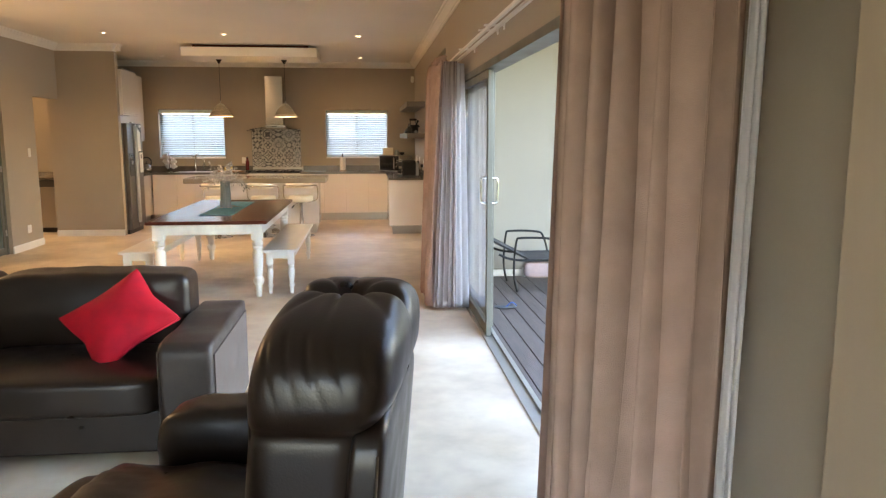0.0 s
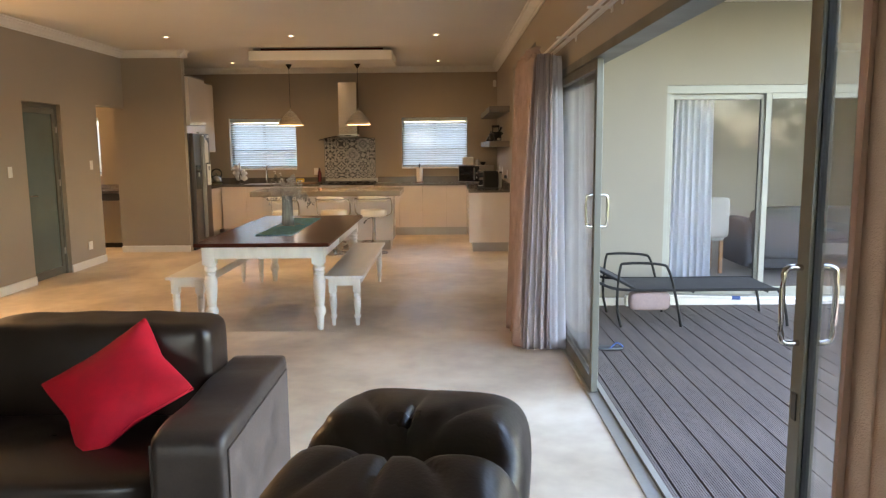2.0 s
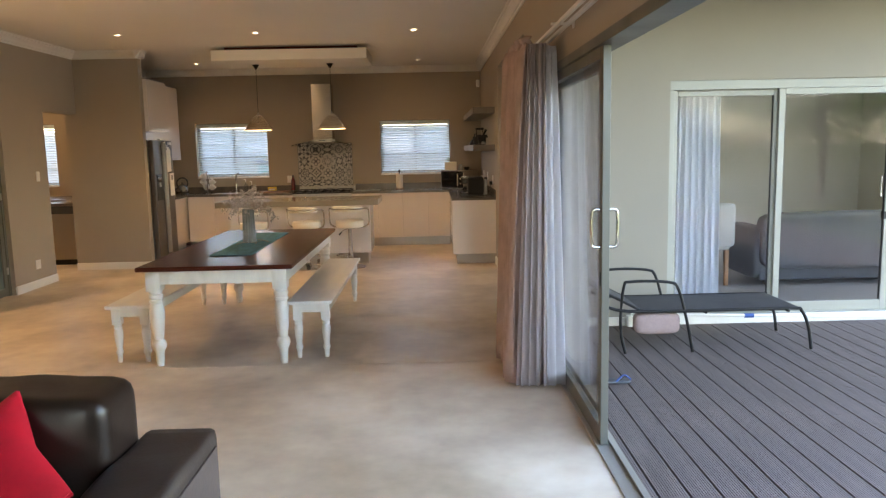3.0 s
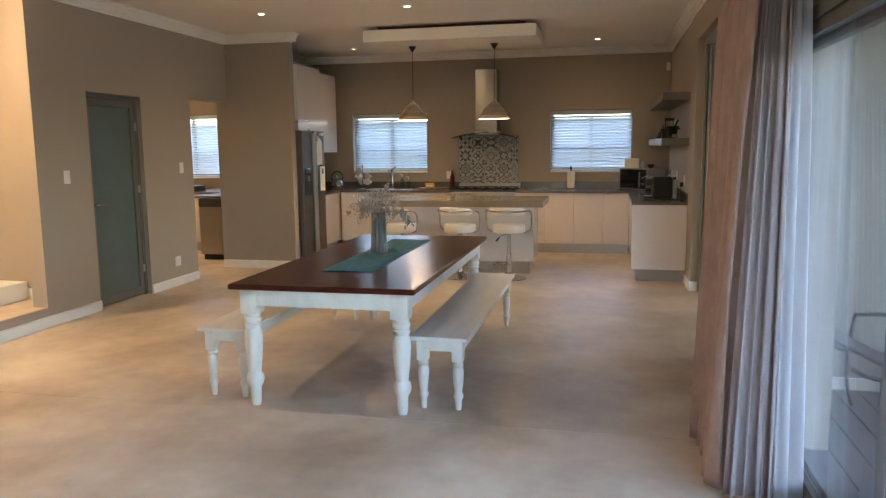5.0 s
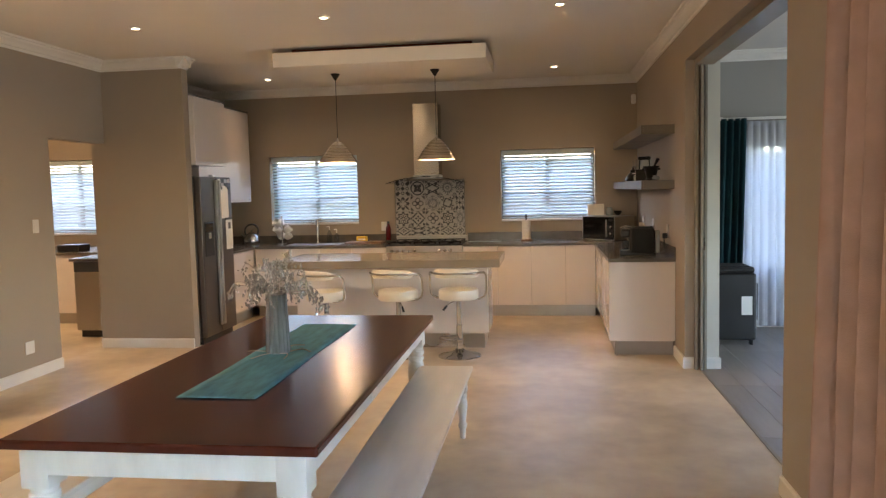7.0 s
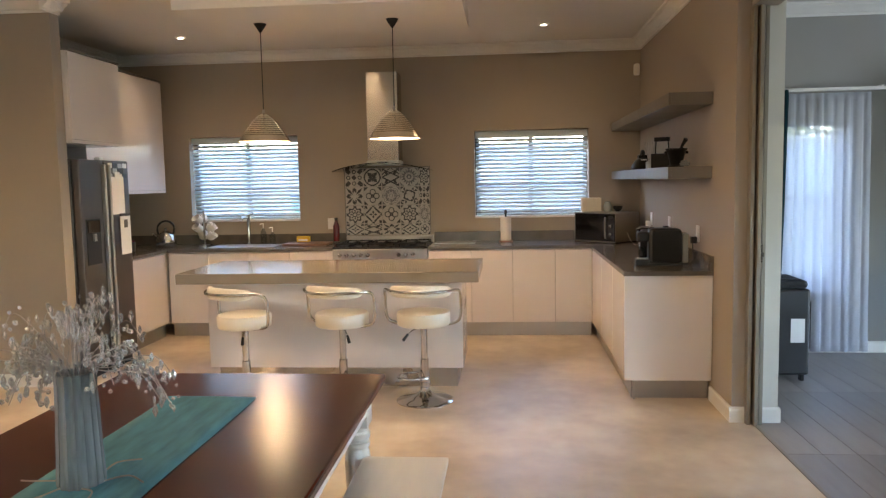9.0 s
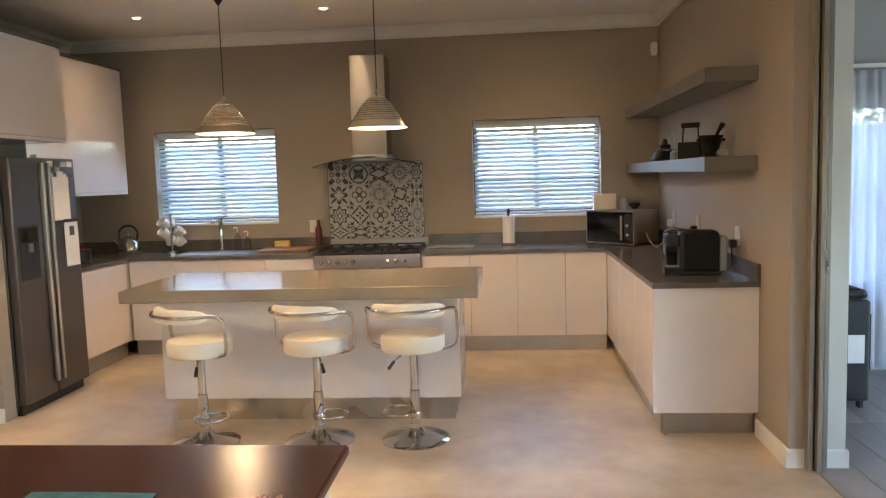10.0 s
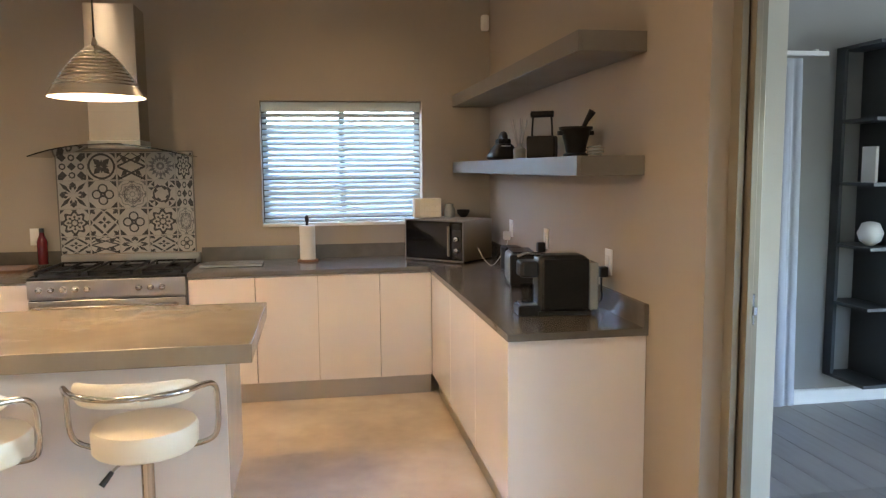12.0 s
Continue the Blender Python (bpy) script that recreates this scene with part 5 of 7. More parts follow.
def motif(kind):
    bm = bmesh.new()
    H = 0.094
    q = math.pi / 4
    if kind == 0:                                   # checks of diamonds
        for i in range(-1, 2):
            for j in range(-1, 2):
                if (i + j) % 2 == 0:
                    flat(bm, [(i * 0.062 - 0.03, j * 0.062), (i * 0.062, j * 0.062 - 0.03), (i * 0.062 + 0.03, j * 0.062), (i * 0.062, j * 0.062 + 0.03)])
                else:
                    ring(bm, 0.014, 0.024, 8, i * 0.062, j * 0.062)
    elif kind == 1:                                 # wheel
        ring(bm, 0.078, 0.092, 28)
        for k in range(4):
            petal(bm, q + 2 * q * k, 0.005, 0.078, 0.022)
            petal(bm, 2 * q * k, 0.0, 0.05, 0.012)
    elif kind == 2:                                 # lattice
        for k in (-0.094, 0.0, 0.094):
            flat(bm, [(-H, k - H * 0.0 - 0.008), (-H, k + 0.008), (H, min(H, k + 0.1)), (H, min(H, k + 0.084))] if k < 0.05 else [(-H, 0.02), (-H, 0.036), (0.0, H), (-0.016, H)])
            flat(bm, [(H, k - 0.008), (H, k + 0.008), (-H, min(H, k + 0.1)), (-H, min(H, k + 0.084))] if k < 0.05 else [(H, 0.02), (H, 0.036), (0.0, H), (0.016, H)])
        for k in range(4):
            petal(bm, q + 2 * q * k, 0.03, 0.10, 0.016)
    elif kind == 3:                                 # sunburst
        ring(bm, 0.012, 0.028, 20)
        for k in range(16):
            petal(bm, k * math.pi / 8, 0.036, 0.090, 0.010)
    elif kind == 4:                                 # big cross with leaves
        for k in range(4):
            petal(bm, q + 2 * q * k, 0.02, 0.125, 0.014)
            petal(bm, 2 * q * k, 0.05, 0.092, 0.024)
            petal(bm, 2 * q * k + 0.3, 0.035, 0.07, 0.010)
            petal(bm, 2 * q * k - 0.3, 0.035, 0.07, 0.010)
    elif kind == 5:                                 # four-leaf knot
        for k in range(4):
            ring(bm, 0.024, 0.034, 16, 0.042 * math.cos(2 * q * k), 0.042 * math.sin(2 * q * k))
            flat(bm, [(H * math.copysign(1, math.cos(q + 2 * q * k)), H * math.copysign(1, math.sin(q + 2 * q * k))), (0.05 * math.copysign(1, math.cos(q + 2 * q * k)), H * math.copysign(1, math.sin(q + 2 * q * k))), (H * math.copysign(1, math.cos(q + 2 * q * k)), 0.05 * math.copysign(1, math.sin(q + 2 * q * k)))])
        ring(bm, 0.004, 0.014, 10)
    elif kind == 6:                                 # fine lace
        for r in (0.02, 0.045, 0.07, 0.09):
            ring(bm, r - 0.005, r, 32, wav=0.08, k=8)
        for k in range(8):
            petal(bm, k * q, 0.022, 0.085, 0.006)
    elif kind == 7:                                 # pinwheels
        for i in (-1, 1):
            for j in (-1, 1):
                for k in range(4):
                    a = 2 * q * k
                    c, s = math.cos(a), math.sin(a)
                    flat(bm, [(i * 0.047 + c * u - s * w, j * 0.047 + s * u + c * w) for u, w in ((0, 0), (0.045, 0), (0.022, 0.022))])
    elif kind == 8:                                 # eight-point star
        ring(bm, 0.062, 0.080, 48, wav=0.16, k=8)
        ring(bm, 0.018, 0.03, 16, wav=0.2, k=8)
        for k in range(8):
            petal(bm, k * q, 0.032, 0.055, 0.010)
        for k in range(4):
            flat(bm, [(H * math.copysign(1, math.cos(q + 2 * q * k)), H * math.copysign(1, math.sin(q + 2 * q * k))), (0.065 * math.copysign(1, math.cos(q + 2 * q * k)), H * math.copysign(1, math.sin(q + 2 * q * k))), (H * math.copysign(1, math.cos(q + 2 * q * k)), 0.065 * math.copysign(1, math.sin(q + 2 * q * k)))])
    else:                                           # framed diamond
        for k in range(4):
            a = q + 2 * q * k
            c, s = math.cos(a), math.sin(a)
            flat(bm, [(c * u - s * w, s * u + c * w) for u, w in ((0.055, -0.045), (0.072, -0.045), (0.072, 0.045), (0.055, 0.045))])
            petal(bm, 2 * q * k, 0.005, 0.045, 0.012)
            petal(bm, a, 0.085, 0.12, 0.012)
    if kind not in (4, 5, 8):                       # corner and edge ornaments shared by most prints
        for sx, sz in ((1, 1), (1, -1), (-1, -1), (-1, 1)):
            flat(bm, [(sx * H, sz * H), (sx * (H - 0.038), sz * H), (sx * (H - 0.016), sz * (H - 0.016)), (sx * H, sz * (H - 0.038))])
    if kind in (1, 3, 6, 8, 9):
        for k in range(4):
            c, s = math.cos(2 * q * k), math.sin(2 * q * k)
            flat(bm, [(c * u - s * w, s * u + c * w) for u, w in ((H, -0.022), (H, 0.022), (H - 0.016, 0.0))])
    if kind in (3, 6, 7):
        ring(bm, 0.050, 0.060, 24)
    bmesh.ops.recalc_face_normals(bm, faces=bm.faces)
    me = bpy.data.meshes.new("tile_print")
    bm.to_mesh(me)
    bm.free()
    me.materials.append(M_TILEINK2 if kind in (3, 6) else M_TILEINK)
    return me


PRINTS = [motif(k) for k in range(10)]
tb_ = boxes((-0.0985, 0.0985, -0.006, 0.0, -0.0985, 0.0985))
tile_me = bpy.data.meshes.new("tile")
tb_.to_mesh(tile_me)
tb_.free()
tile_me.materials.append(M_TILE)
LAYOUT = ((9, 2, 4, 9, 5), (8, 9, 5, 8, 6), (4, 5, 6, 7, 0), (0, 1, 2, 3, 8))
for r, row in enumerate(LAYOUT):
    for c, k in enumerate(row):
        # the lowest row and the last column are cut tiles
        sx, sz = (0.6 if c == 4 else 1.0), (0.62 if r == 0 else 1.0)
        x0 = SPX0 + 0.2 * c
        z0 = SPZ0 + (0 if r == 0 else 0.124 + 0.2 * (r - 1))
        t_ = new("tile", tile_me)
        t_.parent = spl
        t_.scale = (sx, 1, sz)
        t_.location = Vector((x0 + 0.1 * sx, BK - 0.008, z0 + 0.1 * sz)) - spl.location
        p_ = new("tile_print", PRINTS[k])
        p_.parent = t_
        p_.location = (0, -0.0062, 0)

hood = thing("cooker_hood", (-1.69, 14.4, 1.66), "steel chimney cooker hood with curved glass canopy", "cooker hood")
part("chimney", boxes((-1.832, -1.508, 14.36, BK - 0.001, 1.77, 2.68), bev=0.004), M_HOODST, hood)
part("motor_box", boxes((-1.838, -1.502, 14.33, BK - 0.001, 1.725, 1.775), bev=0.004), M_STEEL, hood)
bm = bmesh.new()
vs = []
for i in range(25):
    u = i / 24
    x = -2.175 + 0.99 * u
    z = 1.665 + 0.075 * (1 - (2 * u - 1) ** 2)
    fy = 14.10 + 0.10 * (2 * u - 1) ** 2
    vs.append([bm.verts.new((x, fy, z)), bm.verts.new((x, BK - 0.003, z)), bm.verts.new((x, BK - 0.003, z + 0.008)), bm.verts.new((x, fy, z + 0.008))])
for a, b in zip(vs, vs[1:]):
    for k in range(4):
        bm.faces.new((a[k], a[(k + 1) % 4], b[(k + 1) % 4], b[k]))
bm.faces.new(vs[0])
bm.faces.new(vs[-1][::-1])
part("glass_canopy", bm, M_DARKGL, hood, "curved dark glass canopy", 40)
part("buttons", boxes((-1.72, -1.62, 14.324, 14.33, 1.742, 1.758)), M_BLACK, hood)

# lamps
def shade_radius(q):
    """Half width of the bell at share q of its height from the top."""
    return 0.016 + 0.182 * q ** 0.70


PSH = [(0.006, 0.222), (0.014, 0.216)]
for k in range(14):
    q0, q1 = k / 14, (k + 1) / 14
    r0, r1 = shade_radius(q0), shade_radius(q1)
    groove = 0.0038 if 1 < k < 12 else 0.0
    PSH += [(r0 - groove, 0.215 * (1 - q0)), (r0 * 0.75 + r1 * 0.25 + groove * 0.4, 0.215 * (1 - q0 * 0.8 - q1 * 0.2)), (r0 * 0.2 + r1 * 0.8 + groove * 0.4, 0.215 * (1 - q0 * 0.25 - q1 * 0.75))]
PSH += [(0.198, 0.0), (0.200, -0.004)]
for px, py in PENDANTS:
    pd = thing("pendant_lamp", (px, py, 1.885), "spun aluminium dome pendant lamp, lit", "pendant lamp", "pendants over the island")
    part("shade", lathe(PSH, px, py, 1.885, 40, cap=False), M_ALUSHADE, pd, "ribbed spun aluminium shade", 35)
    part("shade_lining", lathe([(0.012, 0.205), (0.04, 0.185), (0.09, 0.14), (0.13, 0.095), (0.165, 0.045), (0.193, 0.0)], px, py, 1.883, 40, cap=False), M_SHADEIN, pd, "shade inside, bulb light painted as a weak glow", 60)
    part("bulb", lathe([(0.004, 0), (0.022, 0.01), (0.03, 0.035), (0.022, 0.06), (0.014, 0.09)], px, py, 1.965, 16), M_BULB, pd, "lit bulb", 60)
    part("lamp_holder", lathe([(0.013, 0), (0.012, 0.012), (0.007, 0.03), (0.004, 0.036)], px, py, 2.098, 16), M_STEEL, pd, smooth=40)
    part("cord", tube([(px, py, 2.125), (px, py, 2.755)], 0.0035, 6), M_BLACK, pd)
    part("ceiling_cup", lathe([(0.006, 0), (0.02, 0.02), (0.046, 0.06), (0.048, 0.066)], px, py, 2.719, 20), M_BLACKM, pd, "dark conical ceiling cup", 50)
bh = thing("ceiling_panel", (-1.75, 12.4, 2.77), "suspended white ceiling panel with shadow gap", "ceiling panel")
part("panel", boxes((-2.74, -0.69, 11.85, 12.86, 2.785, 2.92), bev=0.003), M_CEIL, bh)
# spacer takes the dark table varnish to paint the shade in the gap
part("spacer", boxes((-2.60, -0.83, 12.0, 12.70, 2.92, CEIL)), M_MAHOG, bh, "recessed spacer, dark colour painting the gap's shade")
for dy in DOWN_Y:
    for dx in DOWN_X:
        dl_ = thing("downlight", (dx, dy, CEIL - 0.012), "round recessed ceiling downlight, lit", "downlight", "ceiling downlights")
        part("rim", lathe([(0.030, 0), (0.044, 0.0), (0.046, 0.006), (0.046, 0.012), (0.030, 0.012)], dx, dy, CEIL - 0.0125, 24, cap=False), M_TRIM, dl_, smooth=30)
        part("lamp", lathe([(0.001, 0.0), (0.030, 0.0), (0.030, 0.004)], dx, dy, CEIL - 0.007, 20, cap=False), M_BULB, dl_, "glowing lamp face")

# bar stools
SH = 0.62


def bar_stool(x, y, turn, side=1):
    ob = thing("bar_stool", (0, 0, 0), "cream vinyl bar stool on chrome gas-lift base", "bar stool", "stools at the island")
    part("base", lathe([(0.205, 0.0), (0.205, 0.006), (0.19, 0.014), (0.12, 0.028), (0.06, 0.05), (0.035, 0.075), (0.034, 0.10)], seg=40), M_CHROME, ob, smooth=40)
    part("column", lathe([(0.030, 0.09), (0.030, 0.30), (0.024, 0.305), (0.024, SH - 0.08)], seg=20), M_CHROME, ob, smooth=40)
    part("collar", lathe([(0.036, 0.135), (0.038, 0.14), (0.038, 0.165), (0.036, 0.17)], seg=20), M_CHROME, ob, smooth=40)
    ringp = [(side * 0.095 + 0.095 * math.cos(a), -0.015 + 0.10 * math.sin(a), 0.175) for a in [2 * math.pi * k / 24 for k in range(24)]]
    bm = tube(ringp, 0.009, 8, closed=True)
    part("footrest", bm, M_CHROME, ob, smooth=60)
    part("seat_plate", boxes((-0.09, 0.09, -0.09, 0.09, SH - 0.085, SH - 0.075), bev=0.003), M_STEEL, ob)
    part("seat", lathe([(0.10, SH - 0.075), (0.178, SH - 0.072), (0.187, SH - 0.062), (0.189, SH + 0.004), (0.181, SH + 0.020), (0.12, SH + 0.027), (0.02, SH + 0.029)], seg=40), M_VINYL, ob, "round cream vinyl seat", 50)
    # backrest pad bends round the south side
    bm = bmesh.new()
    rows = []
    for i in range(25):
        a = math.pi + math.pi * (i / 24 * 0.76 + 0.12)
        e = 1 - abs(2 * i / 24 - 1) ** 6
        h = 0.044 * max(e, 0.12) ** 0.5
        sec = []
        for k in range(10):
            b = 2 * math.pi * k / 10
            rr = 0.228 + 0.020 * math.cos(b) * max(e, 0.15) ** 0.5
            sec.append(bm.verts.new((rr * math.cos(a), rr * math.sin(a), SH + 0.180 + h * math.sin(b) + 0.012 * (1 - abs(2 * i / 24 - 1)))))
        rows.append(sec)
    for p, q in zip(rows, rows[1:]):
        for k in range(10):
            bm.faces.new((p[k], p[(k + 1) % 10], q[(k + 1) % 10], q[k]))
    bm.faces.new(rows[0][::-1])
    bm.faces.new(rows[-1])
    part("backrest", bm, M_VINYL, ob, "curved cream vinyl backrest", 60)
    pts = [(0.10, 0.0, SH - 0.08), (0.225, 0.0, SH - 0.055), (0.265, -0.01, SH + 0.0), (0.268, -0.02, SH + 0.13), (0.262, -0.06, SH + 0.178)]
    arc = [(0.259 * math.cos(a), 0.259 * math.sin(a), SH + 0.188) for a in [-math.pi * (0.14 + 0.72 * k / 12) for k in range(13)]]
    line = pts + arc + [(-p[0], p[1], p[2]) for p in pts[::-1]]
    part("arm_tube", tube(bend(line, 4), 0.011, 10), M_CHROME, ob, "chrome armrest tube", 60)
    lv = part("lift_lever", tube(bend([(side * 0.02, -0.02, SH - 0.09), (side * 0.07, -0.07, SH - 0.105), (side * 0.10, -0.10, SH - 0.13)], 4), 0.005, 6), M_CHROME, ob, smooth=60)
    part("lever_grip", tube([(side * 0.095, -0.095, SH - 0.125), (side * 0.125, -0.125, SH - 0.165)], [0.009, 0.012], 8), M_BLACK, lv, "black lever grip", 60)
    ob.location, ob.rotation_euler = (x, y, 0), (0, 0, radians(turn))
    return ob


bar_stool(-0.99, 11.80, -4, -1)
st = bar_stool(-1.568, 11.78, -18)
copy_thing(st, pose(-2.26, 11.73, 0, 0, 0, -32))

# floating shelves and what stands on them
for z0, lab in ((2.035, "thick grey floating shelf, empty"), (1.535, "thick grey floating shelf holding iron ornaments")):
    sh = thing("floating_shelf", (0.85, 13.2, z0), lab, "shelf", "floating shelves")
    part("board", boxes((0.724, R - 0.001, 11.899, BK - 0.001, z0, z0 + 0.082), bev=0.001), M_SHELF, sh)
    part("front_edge", boxes((0.705, 0.7235, 11.88, BK - 0.001, z0, z0 + 0.082), bev=0.0015), M_SHELF, sh)
    part("end_cap", boxes((0.724, R - 0.001, 11.88, 11.8985, z0, z0 + 0.082), bev=0.0015), M_SHELF, sh)
SZ = 1.617
irn = thing("antique_iron", (0.86, 12.85, SZ), "black antique charcoal iron ornament", "ornament")
part("body", boxes((0.79, 0.92, 12.72, 12.98, SZ, SZ + 0.12), bev=0.012), M_BLACKM, irn)
for py_, s_ in ((12.755, 1), (12.945, -1)):
    part("handle_post", tube(bend([(0.855, py_, SZ + 0.11), (0.855, py_ + 0.004 * s_, SZ + 0.17), (0.855, py_ + 0.012 * s_, SZ + 0.23)], 4), 0.009, 8), M_BLACKM, irn, smooth=60)
part("grip", tube([(0.855, 12.745, SZ + 0.235), (0.855, 12.955, SZ + 0.235)], 0.018, 10), M_BLACKM, irn, smooth=60)
irn.rotation_euler, irn.scale = (0, 0, radians(62)), (0.85, 0.58, 1.0)
mor = thing("mortar_and_pestle", (0.85, 12.30, SZ), "black iron mortar with pestle", "mortar")
part("bowl", lathe([(0.055, 0), (0.058, 0.012), (0.045, 0.02), (0.052, 0.06), (0.068, 0.12), (0.078, 0.128), (0.078, 0.138), (0.062, 0.135), (0.05, 0.05)], 0.85, 12.30, SZ, 24), M_BLACKM, mor, smooth=40)
part("lug", boxes((0.765, 0.785, 12.285, 12.315, SZ + 0.10, SZ + 0.12), (0.915, 0.935, 12.285, 12.315, SZ + 0.10, SZ + 0.12), bev=0.004), M_BLACKM, mor)
part("pestle", tube([(0.85, 12.30, SZ + 0.05), (0.885, 12.26, SZ + 0.16), (0.905, 12.235, SZ + 0.205)], [0.014, 0.011, 0.017], 10), M_BLACKM, mor, smooth=60)
ph = thing("antique_telephone", (0.84, 13.62, SZ), "black old-fashioned telephone ornament", "telephone")
part("body", pillow(0.84, 13.62, SZ + 0.055, 0.16, 0.20, 0.11, 4, 8, lambda x, y, z: (-0.03 * z * x, -0.03 * z * y, 0)), M_BLACKM, ph, smooth=60)
part("cradle", boxes((0.80, 0.88, 13.57, 13.67, SZ + 0.10, SZ + 0.135), bev=0.008), M_BLACKM, ph)
part("handset", tube(bend([(0.82, 13.50, SZ + 0.12), (0.83, 13.54, SZ + 0.155), (0.84, 13.62, SZ + 0.165), (0.85, 13.70, SZ + 0.155), (0.855, 13.74, SZ + 0.12)], 4), 0.018, 8), M_BLACKM, ph, smooth=60)
part("dial", lathe([(0.035, 0), (0.035, 0.006), (0.01, 0.008)], 0.84, 13.56, SZ + 0.085, 16), M_STEEL, ph, "pale dial")
df = thing("reed_diffuser", (0.82, 13.16, SZ), "glass reed diffuser with thin sticks", "diffuser")
part("bottle", lathe([(0.035, 0), (0.036, 0.06), (0.014, 0.075), (0.014, 0.09)], 0.82, 13.16, SZ, 16), M_VGLASS, df, smooth=40)
for k in range(7):
    a = k * 0.9
    part("reed", tube([(0.82, 13.16, SZ + 0.02), (0.82 + 0.05 * math.cos(a), 13.16 + 0.06 * math.sin(a), SZ + 0.23)], 0.002, 5), M_TWIG, df)
tk = thing("cable_coil", (0.86, 12.08, SZ), "small coiled white cable on the shelf", "cable")
part("coil", tube([(0.86 + 0.03 * math.cos(a) * (1 + 0.15 * math.sin(2.3 * a)), 12.08 + 0.05 * math.sin(a), SZ + 0.008 + 0.006 * k / 6) for k, a in enumerate([i * 0.5 for i in range(36)])], 0.004, 5), M_VGLASS, tk, smooth=60)

WZ = 0.9065

mw = thing("microwave_oven", (0, 0, 0), "silver microwave oven with dark glass door", "microwave")
part("case", boxes((-0.25, 0.25, -0.18, 0.19, 0.012, 0.30), bev=0.006), M_STEEL, mw)
part("door", boxes((-0.245, 0.155, -0.197, -0.18, 0.02, 0.292), bev=0.004), M_DARKGL, mw, "dark glass door with silver rim")
part("control_panel", boxes((0.16, 0.247, -0.195, -0.18, 0.021, 0.291), bev=0.003), M_DARKGL, mw, "dark control strip")
part("door_rim", boxes((-0.249, 0.251, -0.199, -0.181, 0.292, 0.304), (-0.249, 0.251, -0.199, -0.181, 0.008, 0.02), (-0.254, -0.246, -0.199, -0.181, 0.008, 0.304), bev=0.002), M_STEEL, mw, "silver rim round the door")
part("display", boxes((0.172, 0.235, -0.1965, -0.195, 0.24, 0.275)), M_BLACK, mw)
for z_ in (0.17, 0.09):
    bm = lathe([(0.018, 0), (0.018, 0.012), (0.014, 0.015)], seg=14)
    bmesh.ops.transform(bm, matrix=Matrix.Translation((0.203, -0.195, z_)) @ Matrix.Rotation(radians(90), 4, "X"), verts=bm.verts)
    part("knob", bm, M_CHROME, mw, smooth=40)
part("handle", boxes((0.135, 0.15, -0.215, -0.197, 0.05, 0.26), bev=0.004), M_STEEL, mw)
for fx in (-0.21, 0.21):
    for fy in (-0.15, 0.15):
        part("foot", boxes((fx - 0.015, fx + 0.015, fy - 0.015, fy + 0.015, 0, 0.013)), M_BLACK, mw)
mw.location, mw.rotation_euler = (0.61, 14.31, WZ), (0, 0, radians(-46))
rk = thing("spice_rack", (0.47, 14.40, WZ + 0.30), "small cream rack of tiny drawers on the microwave", "spice rack")
part("box", boxes((0.36, 0.56, 14.34, 14.44, WZ + 0.306, WZ + 0.445), bev=0.004), M_VINYL, rk)
for i in range(5):
    for j in range(3):
        part("drawer_front", boxes((0.366 + 0.038 * i, 0.398 + 0.038 * i, 14.332, 14.34, WZ + 0.314 + 0.043 * j, WZ + 0.350 + 0.043 * j), bev=0.002), M_VINYL, rk)
one("storage_jar", lathe([(0.04, 0), (0.042, 0.06), (0.03, 0.08), (0.03, 0.10), (0.005, 0.104)], 0.63, 14.40, WZ + 0.302, 18), M_VGLASS, "smoky glass jar on the microwave", "jar", smooth=40)
one("small_bowl", lathe([(0.02, 0), (0.045, 0.03), (0.05, 0.055), (0.046, 0.055), (0.03, 0.012)], 0.73, 14.38, WZ + 0.302, 18), M_BLACKM, "small dark bowl on the microwave", "bowl", smooth=40)

cm = thing("coffee_machine", (0, 0, 0), "black capsule coffee machine with clear tank", "coffee machine")
part("body", pillow(0.03, 0.0, 0.135, 0.22, 0.14, 0.25, 9, 8), M_BLACK, cm, smooth=50)
part("side_panel", boxes((-0.06, 0.135, -0.078, -0.068, 0.03, 0.245), bev=0.004), M_BLACKM, cm, "matt black side panel")
part("brew_head", boxes((-0.155, -0.075, -0.055, 0.055, 0.165, 0.235), bev=0.012), M_BLACK, cm)
part("drip_tray", boxes((-0.165, -0.06, -0.06, 0.06, 0.0, 0.045), bev=0.006), M_BLACK, cm)
part("cup_stand", boxes((-0.15, -0.08, -0.045, 0.045, 0.045, 0.05)), M_STEEL, cm)
part("milk_glass", lathe([(0.028, 0), (0.03, 0.08), (0.028, 0.08), (0.026, 0.004)], -0.115, 0.0, 0.05, 16), M_WATER, cm, smooth=40)
part("water_tank", boxes((0.142, 0.185, -0.06, 0.06, 0.02, 0.225), bev=0.008), M_VGLASS, cm, "clear smoky water tank")
part("lever", tube([(-0.04, 0, 0.255), (-0.12, 0, 0.265), (-0.16, 0, 0.25)], 0.010, 8), M_CHROME, cm, smooth=60)
part("base", boxes((-0.08, 0.15, -0.07, 0.07, 0.0, 0.02), bev=0.004), M_BLACK, cm)
cm.location, cm.rotation_euler, cm.scale = (0.715, 12.20, WZ), (0, 0, radians(-4)), (1.05, 1.05, 1.05)
ts = thing("toaster", (0, 0, 0), "brushed steel and black two-slot toaster", "toaster")
part("body", pillow(0, 0, 0.105, 0.17, 0.28, 0.18, 6, 8), M_STEEL, ts, smooth=50)
part("top", boxes((-0.06, 0.06, -0.12, 0.12, 0.19, 0.2), bev=0.003), M_BLACK, ts)
